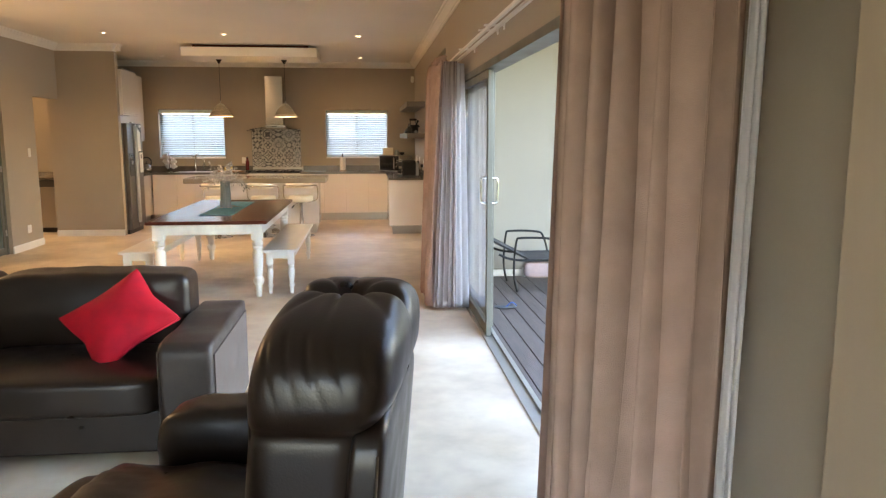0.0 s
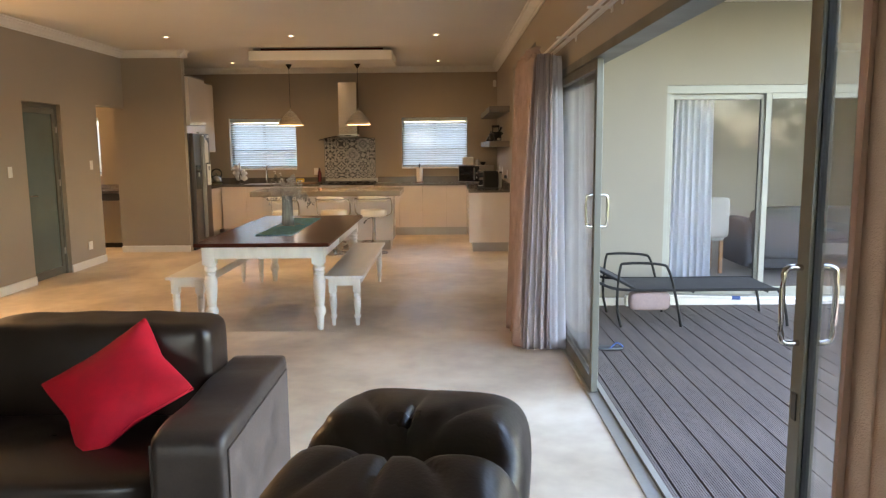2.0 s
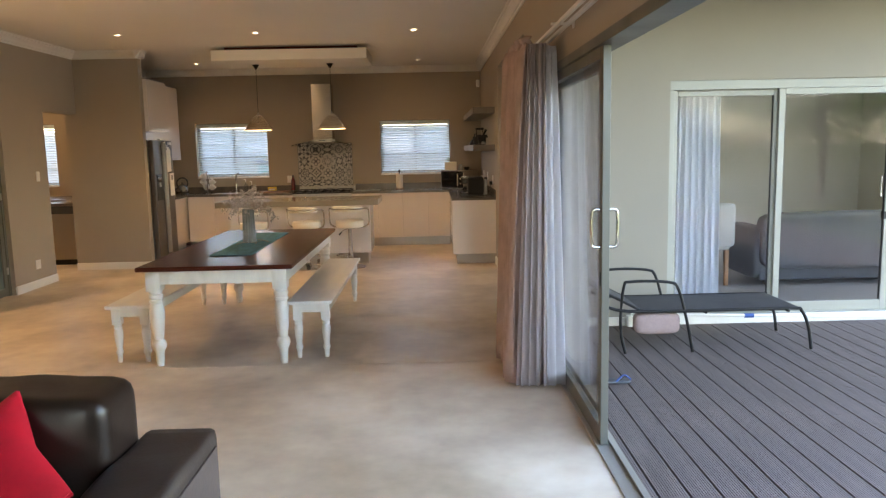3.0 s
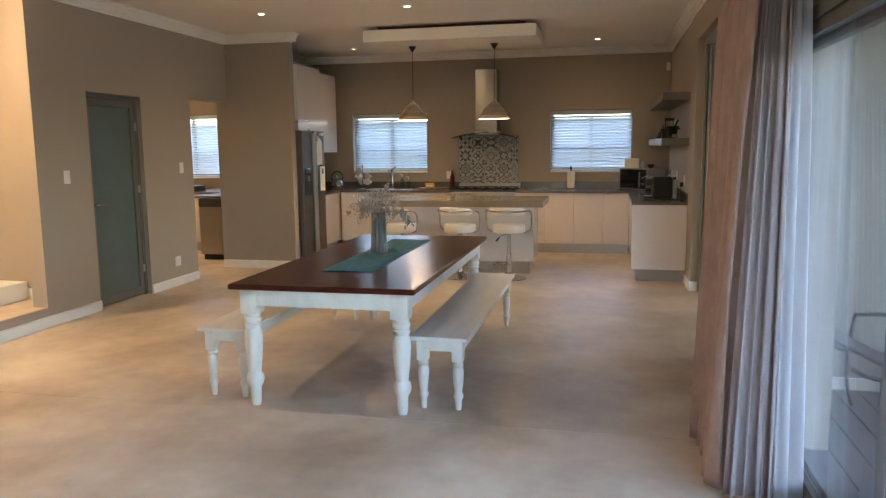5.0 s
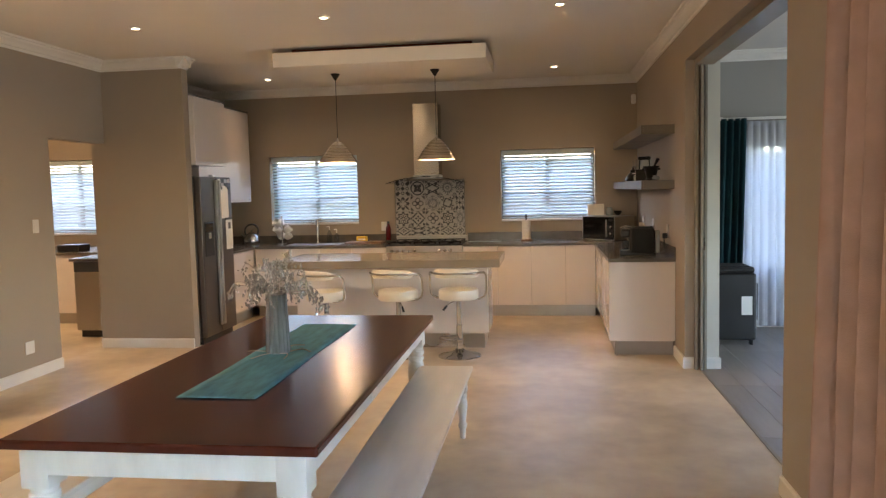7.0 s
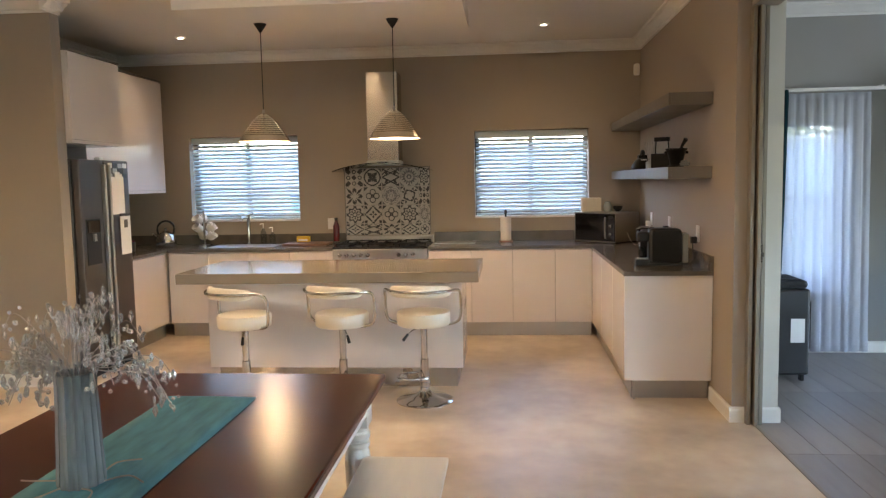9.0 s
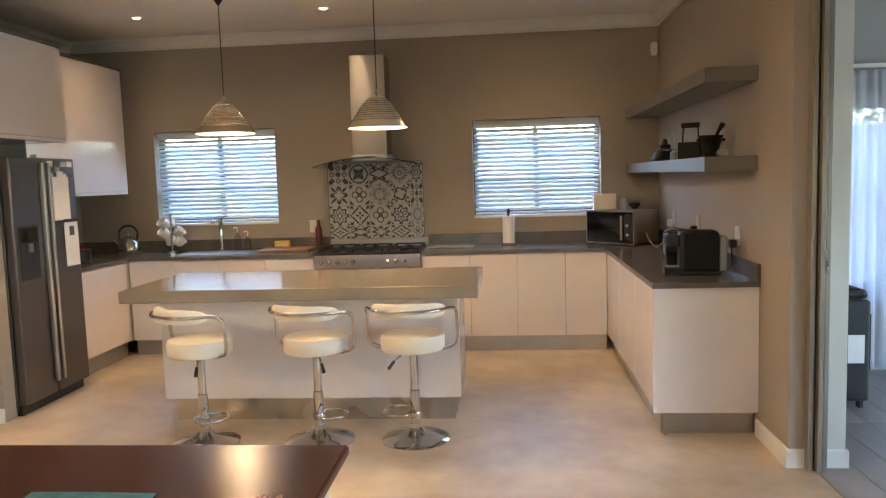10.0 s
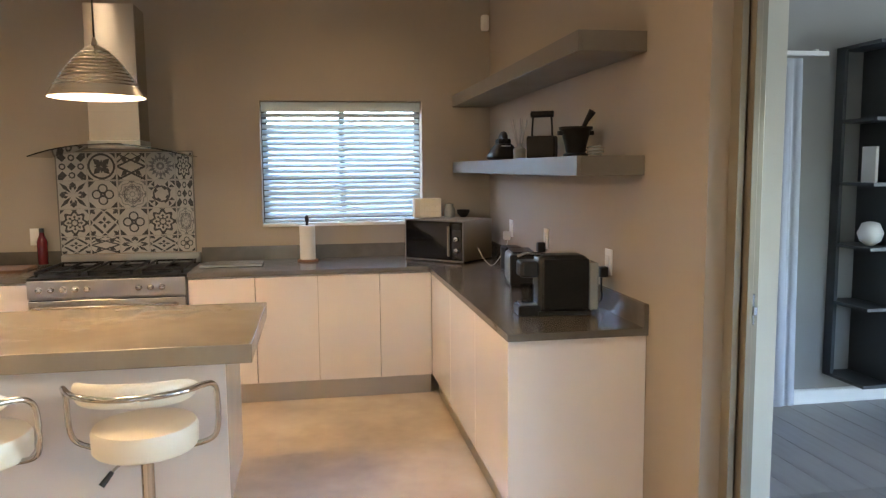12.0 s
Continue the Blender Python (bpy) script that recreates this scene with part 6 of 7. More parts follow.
part("end_cap", boxes((-0.08, 0.08, -0.155, -0.135, 0.015, 0.185), bev=0.006), M_BLACK, ts)
part("lever", boxes((-0.02, 0.02, -0.175, -0.155, 0.12, 0.135), bev=0.003), M_BLACK, ts)
part("foot", boxes((-0.07, 0.07, -0.12, 0.12, 0.0, 0.02)), M_BLACK, ts)
ts.location, ts.rotation_euler = (0.80, 13.05, WZ), (0, 0, radians(-8))
mc = thing("kettle_base_charger", (0.90, 13.62, WZ), "small black appliance by the wall socket", "appliance")
part("body", boxes((0.84, 0.95, 13.55, 13.70, WZ, WZ + 0.16), bev=0.012), M_BLACK, mc)
part("cable", tube(bend([(0.78, 14.1, WZ + 0.1), (0.80, 13.98, WZ + 0.03), (0.84, 13.88, WZ + 0.006), (0.95, 13.97, WZ + 0.12), (R - 0.03, 14.0, 1.09)], 5), 0.0022, 5), M_WHITEP, mc, "thin white cable", 60)

pt = thing("paper_towel_holder", (-0.41, 14.45, WZ), "paper towel roll on a wooden stand", "paper towel")
part("stand", lathe([(0.075, 0), (0.075, 0.012), (0.07, 0.015)], -0.41, 14.45, WZ, 24), M_WOODM, pt, smooth=40)
part("roll", lathe([(0.02, 0), (0.055, 0.0), (0.056, 0.01), (0.056, 0.24), (0.054, 0.245), (0.02, 0.245)], -0.41, 14.45, WZ + 0.016, 24), M_PAPER, pt, "white paper towel roll", 40)
part("pole", lathe([(0.010, 0), (0.010, 0.27), (0.016, 0.28), (0.014, 0.31), (0.004, 0.32)], -0.41, 14.45, WZ + 0.015, 12), M_BLACKM, pt, smooth=40)
one("glass_cutting_board", boxes((-1.14, -0.72, 14.22, 14.5, WZ + 0.001, WZ + 0.014), bev=0.004), M_VGLASS, "flat grey glass chopping board on worktop", "chopping board")
one("chopping_board", boxes((-2.74, -2.26, 14.22, 14.52, WZ, WZ + 0.022), bev=0.006), M_WOODM, "warm wooden chopping board on the worktop", "chopping board")
sp = thing("sponge_box", (-2.56, 14.46, WZ + 0.022), "yellow sponge packet on the chopping board", "sponge")
part("packet", boxes((-2.64, -2.50, 14.43, 14.49, WZ + 0.0225, WZ + 0.085), bev=0.008), M_YELLOW, sp)
part("label", boxes((-2.62, -2.52, 14.4285, 14.43, WZ + 0.035, WZ + 0.055)), M_PAPER, sp)
bt = thing("oil_bottle", (-2.24, 14.46, WZ), "dark red bottle beside the cooker", "bottle")
part("body", lathe([(0.032, 0), (0.034, 0.01), (0.034, 0.16), (0.018, 0.2), (0.015, 0.225)], -2.225, 14.52, WZ + 0.0225, 18), M_REDB, bt, smooth=40)
part("cap", lathe([(0.017, 0.222), (0.017, 0.25), (0.004, 0.252)], -2.225, 14.52, WZ + 0.0225, 14), M_BLACK, bt, smooth=40)
tap = thing("kitchen_tap", (-3.19, 14.52, WZ), "chrome kitchen mixer tap", "tap")
part("body", lathe([(0.026, 0), (0.026, 0.01), (0.019, 0.015), (0.019, 0.30), (0.016, 0.315)], -3.19, 14.52, WZ, 18), M_CHROME, tap, smooth=40)
part("spout", tube(bend([(-3.19, 14.52, WZ + 0.28), (-3.19, 14.46, WZ + 0.295), (-3.19, 14.34, WZ + 0.295), (-3.19, 14.31, WZ + 0.27)], 4), 0.012, 10), M_CHROME, tap, smooth=60)
part("lever", tube([(-3.19, 14.52, WZ + 0.31), (-3.13, 14.52, WZ + 0.335)], 0.007, 8), M_CHROME, tap, smooth=60)
for bx, h, lab in ((-3.03, 0.17, "clear pump soap bottle by the sink"), (-2.93, 0.13, "small clear washing-up bottle")):
    sb = thing("soap_bottle", (bx, 14.52, WZ), lab, "bottle")
    part("body", lathe([(0.03, 0), (0.032, 0.01), (0.032, h * 0.75), (0.014, h * 0.9), (0.013, h)], bx, 14.52, WZ, 18), M_WATER, sb, smooth=40)
    part("pump", tube(bend([(bx, 14.52, WZ + h), (bx, 14.52, WZ + h + 0.045), (bx - 0.01, 14.50, WZ + h + 0.05), (bx - 0.02, 14.475, WZ + h + 0.045)], 4), 0.006, 8), M_WHITEP, sb, smooth=60)
mg = thing("mug_tree", (-3.66, 14.45, WZ), "mug tree hung with white cups", "mug tree")
part("pole", lathe([(0.06, 0), (0.06, 0.012), (0.008, 0.016), (0.007, 0.31), (0.012, 0.33)], -3.66, 14.45, WZ, 16), M_CHROME, mg, smooth=40)
mug = lathe([(0.026, -0.035), (0.038, -0.02), (0.042, 0.035), (0.039, 0.035), (0.034, -0.015)], seg=16)
for k in range(6):
    a = k * 2.1
    zz = WZ + 0.09 + 0.08 * (k // 2)
    bm = mug.copy()
    ex, ey = -3.66 + 0.062 * math.cos(a), 14.45 + 0.062 * math.sin(a)
    bmesh.ops.transform(bm, matrix=Matrix.Translation((ex, ey, zz)) @ Matrix.Rotation(a, 4, "Z") @ Matrix.Rotation(radians(50), 4, "Y"), verts=bm.verts)
    cup = part("cup", bm, M_WHITEP, mg, "white ceramic cup", 40)
    part("cup_handle", tube([(ex - 0.01 * math.cos(a) + 0.022 * math.cos(q), ey - 0.01 * math.sin(a), zz + 0.03 + 0.022 * math.sin(q)) for q in [i * 0.5 for i in range(8)]], 0.005, 6), M_WHITEP, cup, smooth=60)
mg.scale = (1.25, 1.25, 1.12)
kt = thing("kettle", (-4.06, 14.38, WZ), "polished steel whistling kettle with black handle", "kettle")
part("body", lathe([(0.095, 0), (0.105, 0.012), (0.108, 0.05), (0.09, 0.11), (0.055, 0.15), (0.045, 0.155)], -4.06, 14.38, WZ, 32), M_CHROME, kt, smooth=50)
part("lid", lathe([(0.045, 0.155), (0.03, 0.168), (0.01, 0.172), (0.014, 0.185), (0.012, 0.2), (0.003, 0.203)], -4.06, 14.38, WZ, 20), M_CHROME, kt, smooth=40)
part("spout", tube([(-4.14, 14.36, WZ + 0.09), (-4.19, 14.35, WZ + 0.14)], [0.022, 0.014], 10), M_CHROME, kt, smooth=60)
part("handle", tube(bend([(-4.135, 14.36, WZ + 0.13), (-4.14, 14.36, WZ + 0.21), (-4.09, 14.37, WZ + 0.265), (-4.02, 14.39, WZ + 0.265), (-3.975, 14.40, WZ + 0.21), (-3.985, 14.40, WZ + 0.13)], 4), 0.012, 8), M_BLACK, kt, smooth=60)
po = thing("cooking_pot", (-4.17, 13.75, WZ), "small dark pot with red rim on worktop", "pot")
part("body", lathe([(0.07, 0), (0.08, 0.01), (0.082, 0.10), (0.078, 0.10), (0.07, 0.01)], -4.17, 13.75, WZ, 24), M_BLACK, po, smooth=40)
part("lid", lathe([(0.084, 0.10), (0.08, 0.112), (0.03, 0.125), (0.012, 0.14), (0.003, 0.145)], -4.17, 13.75, WZ, 24), M_REDB, po, smooth=40)

# ---- scullery ----
sc = thing("scullery_cabinet", (-6.6, 13.8, 0), "white scullery base cabinet with dark worktop", "kitchen cabinet")
part("body", boxes((-8.8, -5.5, 13.46, BK - 0.01, 0.14, 0.87), bev=0.002), M_GLOSS, sc)
part("plinth", boxes((-8.8, -5.5, 13.50, 13.52, 0.0, 0.14)), M_STEEL, sc)
part("top", boxes((-8.8, -5.45, 13.43, BK - 0.01, 0.872, 0.905), (-5.5, L - 0.152, 12.58, 13.43, 0.872, 0.905), bev=0.003), M_WORK, sc, "dark stone top")
dw = thing("dishwasher", (-5.1, 13.0, 0), "steel dishwasher under the scullery worktop", "dishwasher")
part("case", boxes((-5.46, L - 0.17, 12.62, 13.40, 0.08, 0.868), bev=0.004), M_STEEL, dw)
part("door", boxes((-5.455, -4.86, 12.60, 12.62, 0.09, 0.74), bev=0.004), M_STEEL, dw)
part("control_strip", boxes((-5.455, -4.86, 12.598, 12.62, 0.75, 0.865), bev=0.004), M_DGREY, dw)
part("foot_plinth", boxes((-5.44, L - 0.19, 12.66, 13.38, 0.0, 0.08)), M_BLACK, dw)
one("dish_rack", boxes((-6.35, -6.05, 13.6, 13.85, 0.905, 0.99), bev=0.01), M_BLACK, "black dish rack on the scullery worktop", "dish rack")
one("step_block", boxes((-5.9, -5.15, 8.65, 9.03, 0.175, 0.345), bev=0.006), M_TRIM, "white painted step at the passage wall", "step")

# ---- sunroom ----
win = new("window_4")
win.location = (2.22, 13.4, 0.62)
tagged(win, "aluminium sunroom window behind sheer curtain", "window", "", "structure")
part("window_frame", boxes((1.98, 2.46, 13.38, 13.43, 0.62, 0.66), (1.98, 2.46, 13.38, 13.43, 1.96, 2.0), (1.98, 2.02, 13.38, 13.43, 0.66, 1.96), (2.42, 2.46, 13.38, 13.43, 0.66, 1.96), (2.02, 2.42, 13.38, 13.43, 1.33, 1.37)), M_ALU, win)
g = part("pane", boxes((2.02, 2.42, 13.402, 13.408, 0.66, 1.96)), M_GLASS, win)
g.visible_shadow = False
curtain("sheer_curtain", (1.92, 13.20), (1.92, 13.20), (2.66, 13.20), (2.62, 13.20), 0.03, 2.22, 9, 0.010, 0.008, M_SHEER, "white sheer curtain over the sunroom window", 31, "sunroom curtains")
curtain("teal_curtain", (1.58, 13.16), (1.60, 13.16), (1.90, 13.16), (1.95, 13.16), 0.45, 2.25, 5, 0.035, 0.025, M_TEAL, "dark teal curtain hanging beside the window", 33, "sunroom curtains")
rl = thing("sunroom_curtain_rail", (2.2, 13.18, 2.24), "slim white curtain rail", "curtain rail")
part("rail", boxes((1.55, 2.78, 13.17, 13.20, 2.235, 2.262), bev=0.003), M_TRIM, rl)
for bx in (1.7, 2.7):
    part("bracket", boxes((bx - 0.01, bx + 0.01, 13.17, 13.30, 2.262, 2.272)), M_TRIM, rl)
ht = thing("gas_heater", (1.66, 12.45, 0), "black upright gas heater on castors", "heater")
part("case", boxes((1.45, 1.84, 12.32, 12.72, 0.05, 0.70), bev=0.02), M_BLACK, ht)
part("hood", boxes((1.46, 1.83, 12.33, 12.70, 0.70, 0.765), bev=0.03), M_BLACK, ht)
for k in range(9):
    part("slat", boxes((1.50, 1.78, 12.345 + 0.035 * k, 12.362 + 0.035 * k, 0.765, 0.773)), M_BLACKM, ht)
part("burner_grille", boxes((1.84, 1.85, 12.38, 12.66, 0.30, 0.55), bev=0.003), M_STEEL, ht, "pale ceramic burner panel")
for k in range(7):
    part("guard_bar", tube([(1.862, 12.38 + 0.045 * k, 0.24), (1.862, 12.38 + 0.045 * k, 0.6)], 0.004, 6), M_BLACKM, ht)
part("label_plate", boxes((1.70, 1.80, 12.317, 12.32, 0.30, 0.48)), M_PAPER, ht, "white rating label")
for cx in (1.49, 1.80):
    for cy in (12.37, 12.67):
        part("castor", boxes((cx - 0.015, cx + 0.015, cy - 0.025, cy + 0.025, 0, 0.055), bev=0.006), M_BLACK, ht)
tc = thing("shelf_unit", (3.2, 13.1, 0.2), "tall charcoal wall unit with open side shelves", "shelf unit")
part("back", boxes((2.98, 3.0, 13.28, 13.298, 0.2, 2.3)), M_DGREY, tc)
part("front", boxes((3.14, 3.75, 12.90, 12.92, 0.2, 2.3), bev=0.003), M_DGREY, tc)
part("divider", boxes((3.12, 3.14, 12.90, 13.298, 0.2, 2.3)), M_DGREY, tc)
part("end_panel", boxes((2.93, 2.95, 13.22, 13.298, 0.2, 2.3)), M_DGREY, tc)
part("far_side", boxes((3.73, 3.75, 12.92, 13.298, 0.2, 2.3)), M_DGREY, tc)
for z in (0.2, 0.68, 1.05, 1.44, 1.83, 2.28):
    part("shelf", boxes((2.93, 3.12, 12.92, 13.298, z, z + 0.02)), M_DGREY, tc)
one("framed_picture", boxes((3.0, 3.02, 13.0, 13.12, 1.46, 1.68), bev=0.003), M_PAPER, "white picture frame on the dark shelf", "picture frame")
one("round_ornament", lathe([(0.02, 0), (0.06, 0.03), (0.075, 0.08), (0.05, 0.14), (0.02, 0.15)], 3.03, 13.05, 1.07, 18), M_PAPER, "pale round ornament on the dark shelf", "ornament", smooth=50)
gs = thing("grey_sofa", (4.6, 10.4, 0), "grey upholstered sofa seen through the sunroom glass", "sofa")
part("base", boxes((3.7, 5.6, 9.75, 10.6, 0.06, 0.32), bev=0.03), M_GREYSOFA, gs)
part("back", pillow(4.65, 9.78, 0.50, 1.9, 0.24, 0.62, 8, 10), M_GREYSOFA, gs, smooth=60)
for ax in (3.75, 5.52):
    part("arm", pillow(ax, 10.2, 0.36, 0.24, 0.9, 0.56, 8, 8), M_GREYSOFA, gs, smooth=60)
for cx in (4.25, 5.05):
    part("seat_cushion", pillow(cx, 10.25, 0.40, 0.78, 0.7, 0.18, 6, 8), M_GREYSOFA, gs, smooth=60)
for q in (3.85, 5.45):
    part("foot", boxes((q - 0.03, q + 0.03, 9.85, 9.91, 0, 0.07)), M_BLACK, gs)
ch = thing("white_chair", (3.2, 10.0, 0), "white upholstered chair on dark wooden legs", "chair")
part("seat", pillow(3.2, 10.05, 0.44, 0.46, 0.46, 0.10, 6, 6), M_CHAIR, ch, smooth=60)
part("backrest", pillow(3.2, 9.82, 0.68, 0.48, 0.07, 0.48, 14, 8), M_CHAIR, ch, smooth=60)
for lx in (3.02, 3.38):
    for ly in (9.86, 10.24):
        part("leg", boxes((lx - 0.02, lx + 0.02, ly - 0.02, ly + 0.02, 0, 0.40)), M_WOODM, ch)
curtain("patio_curtain", (2.30, 8.72), (2.33, 8.72), (2.86, 8.72), (2.83, 8.72), 0.03, 2.12, 8, 0.04, 0.03, M_VOILE, "white curtain drawn aside inside the sunroom glass", 41, "sunroom curtains")

# ---- patio ----
PD = 8.42
for a0, a1, off, hd in ((2.28, 3.25, 0.0, None), (3.22, 4.27, 0.05, 4.22), (4.27, 5.25, 0.05, 4.32), (5.2, 5.86, 0.0, None)):
    glazed_leaf("sliding_door", ((a0 + a1) / 2, PD, 0), "x", a0, a1, PD + 0.03 - off, 0.03, 2.04, "pale aluminium glass sliding leaf onto the deck", stile=0.055, handle_at=hd, material=M_ALUP, glass=M_GLASS2)
setting("door_frame_deck", boxes((2.24, 5.9, PD - 0.05, PD + 0.09, 2.04, 2.12), (2.24, 2.285, PD - 0.05, PD + 0.09, 0.02, 2.04), (5.86, 5.9, PD - 0.05, PD + 0.09, 0.02, 2.04), (2.24, 5.9, PD - 0.07, PD + 0.1, -0.04, 0.03), bev=0.003), M_ALUP, "aluminium sliding door frame on the deck")
setting("plinth_deck", boxes((RO + 0.012, 7.2, 8.325, 8.35, -0.06, 0.02)), M_TRIM, "pale wall base along the deck")
# unseen roof, added to keep sky light off the patio wall
setting("added_shade_roof", boxes((RO + 0.013, 5.6, 5.9, 8.349, 2.9, 3.05)), M_CEIL, "white unseen roof added to shade the deck corner")
lg = thing("sun_lounger", (2.3, 7.6, -0.05), "black metal sun lounger with dark sling", "sun lounger")
LY0, LY1, DZ = 7.40, 8.0, -0.05
for yy in (LY0, LY1):
    part("side_rail", tube(bend([(1.42, yy, DZ + 0.40), (1.60, yy, DZ + 0.34), (2.05, yy, DZ + 0.33), (2.9, yy, DZ + 0.33), (3.0, yy, DZ + 0.31), (3.06, yy, DZ + 0.18), (3.09, yy, DZ)], 5), 0.013, 8), M_BLACKM, lg, smooth=60)
    part("leg", tube(bend([(1.62, yy, DZ), (1.58, yy, DZ + 0.2), (1.60, yy, DZ + 0.52), (1.66, yy, DZ + 0.57), (1.95, yy, DZ + 0.56), (2.03, yy, DZ + 0.50), (2.10, yy, DZ + 0.25), (2.15, yy, DZ)], 5), 0.012, 8), M_BLACKM, lg, "curved armrest and leg", 60)
part("sling", boxes((1.75, 2.98, LY0 + 0.012, LY1 - 0.012, DZ + 0.325, DZ + 0.337)), M_SLING, lg, "dark woven sling")
bm = boxes((-0.52, 0.0, LY0 + 0.012, LY1 - 0.012, -0.006, 0.006))
bmesh.ops.transform(bm, matrix=Matrix.Translation((1.75, 0, DZ + 0.333)) @ Matrix.Rotation(radians(28), 4, "Y"), verts=bm.verts)
part("back_sling", bm, M_SLING, lg, "raised sling back")
for yy in (LY0 + 0.006, LY1 - 0.006):
    part("back_rail", tube([(1.75, yy, DZ + 0.333), (1.29, yy, DZ + 0.575)], 0.011, 8), M_BLACKM, lg, smooth=60)
for xx in (2.25, 2.9):
    part("cross_bar", tube([(xx, LY0, DZ + 0.31), (xx, LY1, DZ + 0.31)], 0.010, 8), M_BLACKM, lg, smooth=60)
one("folded_towel", pillow(1.88, 7.47, DZ + 0.225, 0.36, 0.12, 0.17, 5, 6), M_PINK, "faded pink cushion hanging under the lounger", "cushion", smooth=60)
one("towel_hook", boxes((1.80, 1.96, 7.44, 7.50, DZ + 0.30, DZ + 0.326)), M_PINK, "pink cloth strap under the lounger", "strap")
pv = thing("pool_pole", (3.2, 8.2, DZ), "white telescopic pool pole lying on the deck", "pole")
part("tube", tube([(1.9, 8.28, DZ + 0.11), (4.9, 8.22, DZ + 0.02)], 0.014, 8), M_WHITEP, pv, smooth=60)
part("joint", tube([(2.92, 8.26, DZ + 0.079), (3.0, 8.258, DZ + 0.0765)], 0.02, 10), M_BLUE, pv, "blue clamp", 60)
part("rest", boxes((1.86, 1.96, 8.24, 8.32, DZ, DZ + 0.10), bev=0.01), M_WHITEP, pv)
fl = thing("flip_flop", (1.40, 6.68, DZ), "blue and white flip-flop on the deck", "shoe")
part("sole", pillow(1.36, 6.68, DZ + 0.012, 0.22, 0.10, 0.024, 3, 6), M_DGREY, fl, smooth=60)
part("strap", tube(bend([(1.36, 6.64, DZ + 0.02), (1.42, 6.67, DZ + 0.055), (1.47, 6.68, DZ + 0.02)], 4), 0.006, 6), M_BLUE, fl, smooth=60)

# ---- garden and beyond ----
setting("ground", boxes((-400, 400, -400, 400, -0.62, -0.5)), M_GROUND, "dry grass ground reaching the horizon")
setting("deck_base", boxes((R + 0.03, RO + 0.013, DA0, DA1, -0.5, -0.085), (RO + 0.013, 7.2, S, 8.324, -0.5, -0.085)), M_BLACKM, "dark deck substructure")
bw_ = thing("boundary_wall", (-1.5, 17.2, -0.5), "pale painted boundary wall behind the kitchen", "garden wall")
part("wall", boxes((-12, 12, 17.2, 17.4, -0.5, 2.0)), M_PLASTER, bw_)
part("coping", boxes((-12, 12, 17.16, 17.44, 2.0, 2.05), bev=0.01), M_TRIM, bw_)
bn = thing("wheelie_bin", (-2.9, 16.4, -0.5), "aqua plastic bin outside the kitchen window", "bin")
part("body", boxes((-3.2, -2.65, 16.2, 16.7, -0.45, 1.35), bev=0.03), M_AQUA, bn)
part("lid", boxes((-3.22, -2.63, 16.18, 16.72, 1.35, 1.42), bev=0.02), M_BLUE, bn)
part("wheel", boxes((-3.15, -3.05, 16.62, 16.74, -0.5, -0.36), bev=0.03), M_BLACK, bn)


def tree_thing(x, y, h, r, seed, label):
    ob = thing("tree", (x, y, -0.5), label, "tree", "garden trees")
    rnd = random.Random(seed)
    part("trunk", tube(bend([(x, y, -0.5), (x + 0.1, y, -0.5 + h * 0.3), (x - 0.05, y + 0.1, -0.5 + h * 0.65)], 4), [0.16 - 0.01 * k for k in range(9)], 10), M_BARK, ob, smooth=60)
    for k in range(5):
        a = k * 1.3 + rnd.random()
        part("limb", tube(bend([(x, y, -0.5 + h * (0.3 + 0.06 * k)), (x + r * 0.35 * math.cos(a), y + r * 0.35 * math.sin(a), -0.5 + h * (0.5 + 0.05 * k)), (x + r * 0.7 * math.cos(a), y + r * 0.7 * math.sin(a), -0.5 + h * (0.62 + 0.06 * k))], 3), [0.07, 0.06, 0.05, 0.04, 0.035, 0.03, 0.02], 6), M_BARK, ob, smooth=60)
    verts, faces = [], []
    clumps = [(x + r * rnd.uniform(-0.8, 0.8), y + r * rnd.uniform(-0.8, 0.8), -0.5 + h * rnd.uniform(0.4, 0.95), r * rnd.uniform(0.22, 0.42)) for _ in range(22)]
    for cx, cy, cz, cr in clumps:
        for _ in range(130):
            v = Vector((rnd.gauss(0, 1), rnd.gauss(0, 1), rnd.gauss(0, 0.8))).normalized() * cr * rnd.uniform(0.55, 1.05)
            p = Vector((cx, cy, cz)) + v
            a = Vector((rnd.uniform(-1, 1), rnd.uniform(-1, 1), rnd.uniform(-1, 1))).normalized()
            b = a.cross(Vector((rnd.uniform(-1, 1), rnd.uniform(-1, 1), 0.3))).normalized()
            s = rnd.uniform(0.07, 0.14)
            i = len(verts)
            verts += [p - a * s, p + b * s * 0.45, p + a * s, p - b * s * 0.45]
            faces.append((i, i + 1, i + 2, i + 3))
    me = bpy.data.meshes.new("crown")
    me.from_pydata([tuple(v - Vector((x, y, -0.5))) for v in verts], [], faces)
    me.materials.append(M_LEAF)
    c = new("crown", me)
    c.parent = ob
    return ob


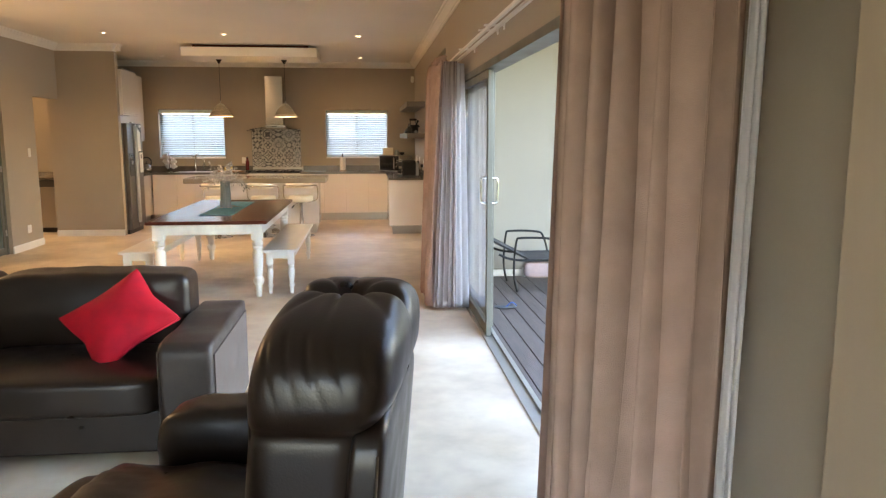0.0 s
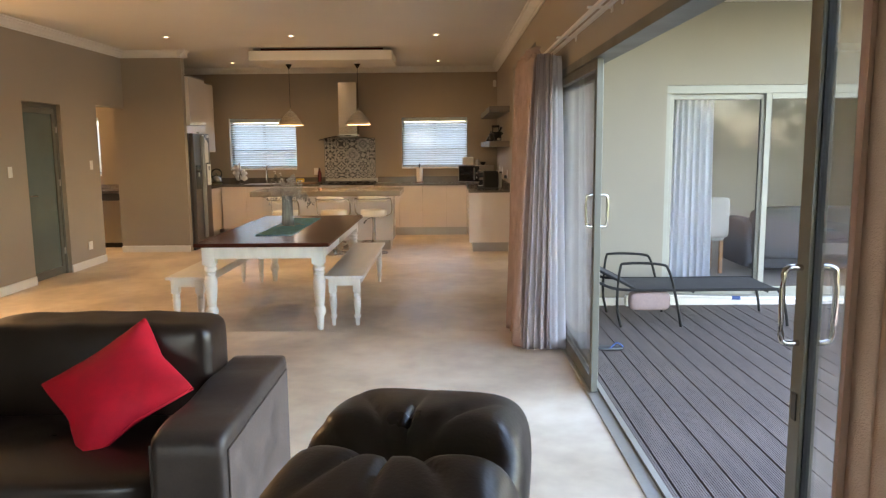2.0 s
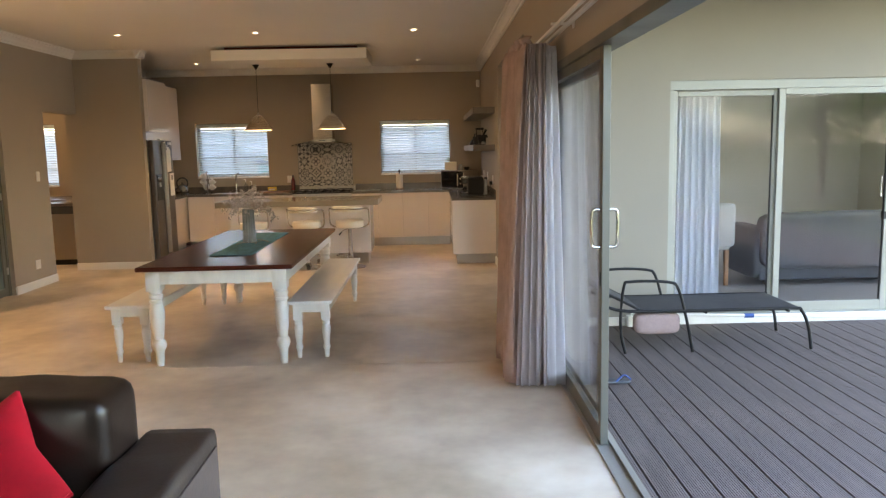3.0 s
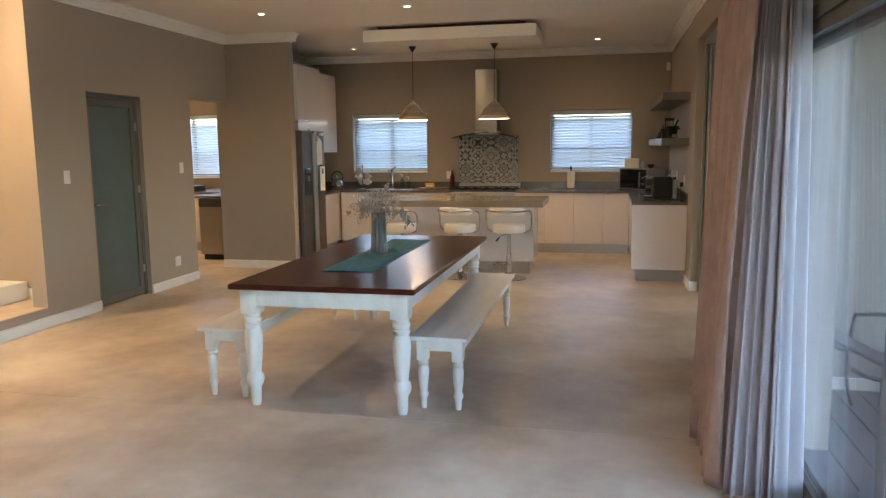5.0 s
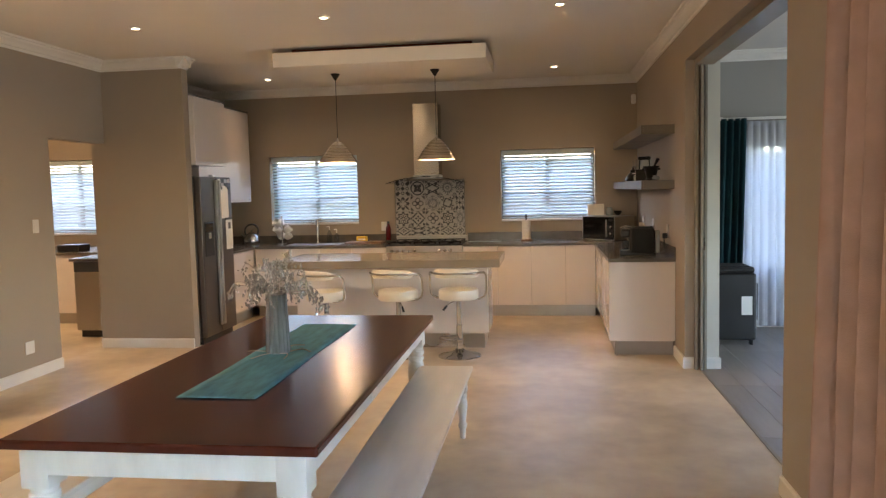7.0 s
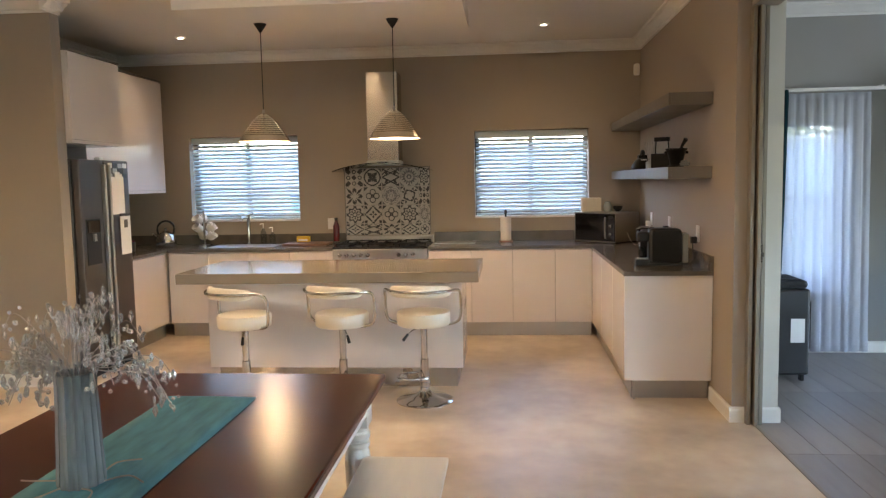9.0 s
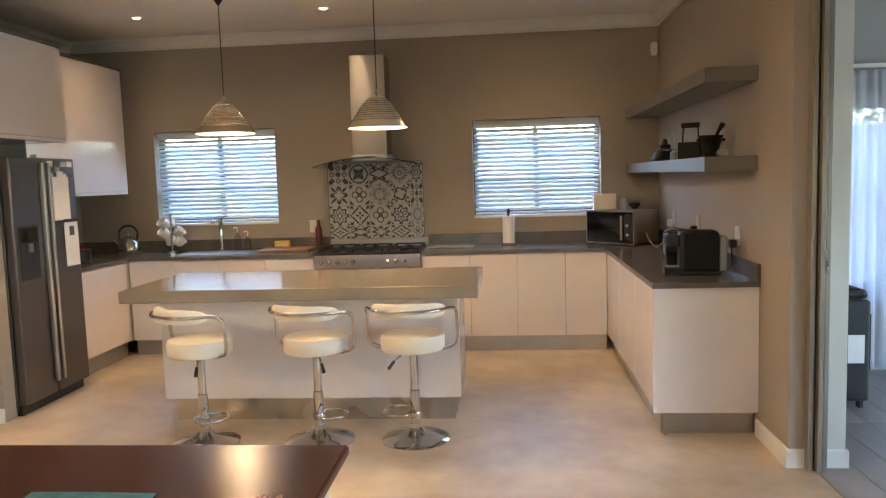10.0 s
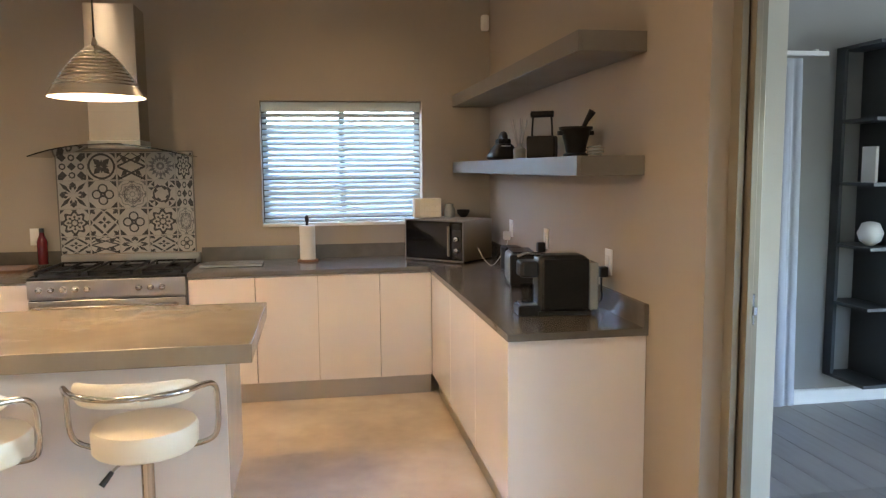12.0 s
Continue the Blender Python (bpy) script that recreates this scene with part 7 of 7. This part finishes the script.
tree_thing(13.5, -10.5, 5.4, 2.8, 1, "broad leafy green garden tree")
tree_thing(16.5, -9.0, 6.2, 3.0, 2, "tall leafy green garden tree")
tree_thing(10.5, -13.5, 4.2, 2.6, 3, "rounded green garden shrub tree")
tree_thing(19.5, -5.0, 5.6, 3.0, 4, "leafy green garden tree")
tree_thing(7.5, -16.0, 4.4, 2.6, 6, "leafy green garden tree")
tree_thing(4.0, 22.0, 5.2, 2.6, 7, "leafy green tree beyond the boundary wall")

# ---- deck boards ----
bm = bmesh.new()
W_B, DEPTH = 0.145, 0.028
prof = []
x = -W_B / 2 + 0.004
n_g = 11
step = (W_B - 0.008) / n_g
prof.append((x, -DEPTH))
for k in range(n_g):
    prof += [(x + 0.0005, 0.0), (x + step - 0.0035, 0.0), (x + step - 0.003, -0.0022), (x + step - 0.0005, -0.0022)]
    x += step
prof.append((W_B / 2 - 0.004, 0.0))
prof.append((W_B / 2 - 0.004, -DEPTH))
LEN = 8.324 - S
a = [bm.verts.new((px_, 0, pz_)) for px_, pz_ in prof]
b = [bm.verts.new((px_, LEN, pz_)) for px_, pz_ in prof]
for k in range(len(a) - 1):
    bm.faces.new((a[k], a[k + 1], b[k + 1], b[k]))
bm.faces.new(a[::-1])
bm.faces.new(b)
bmesh.ops.recalc_face_normals(bm, faces=bm.faces)
board_me = bpy.data.meshes.new("deck_board")
bm.to_mesh(board_me)
bm.free()
board_me.materials.append(M_DECK)
deck = new("deck")
deck.location = (RO + 0.02, S, -0.055)
tagged(deck, "brown-grey grooved composite deck", "deck", "", "structure")
for k in range(40):
    o = new("deck_board", board_me)
    o.parent = deck
    o.location = (0.075 + k * 0.1475, 0, random.uniform(-0.0006, 0.0006))
for k in (-1, -2):
    o = new("deck_board", board_me)
    o.parent = deck
    o.location = (0.075 + k * 0.1475, DA0 + 0.004 - S, 0)
    o.scale = (1, (DA1 - DA0 - 0.008) / LEN, 1)

# ---- laminate planks ----
plank_me = bpy.data.meshes.new("plank")
bm = boxes((-0.0945, 0.0945, -0.618, 0.618, 0.0, 0.012), bev=0.0015)
bm.to_mesh(plank_me)
bm.free()
plank_me.materials.append(M_LAM)
for k in range(30):
    for j in range(4):
        o = new("plank", plank_me)
        o.parent = sun_floor
        o.location = Vector((RO - 0.04 + 0.191 * k, 8.97 + 1.238 * j, -0.014)) - sun_floor.location
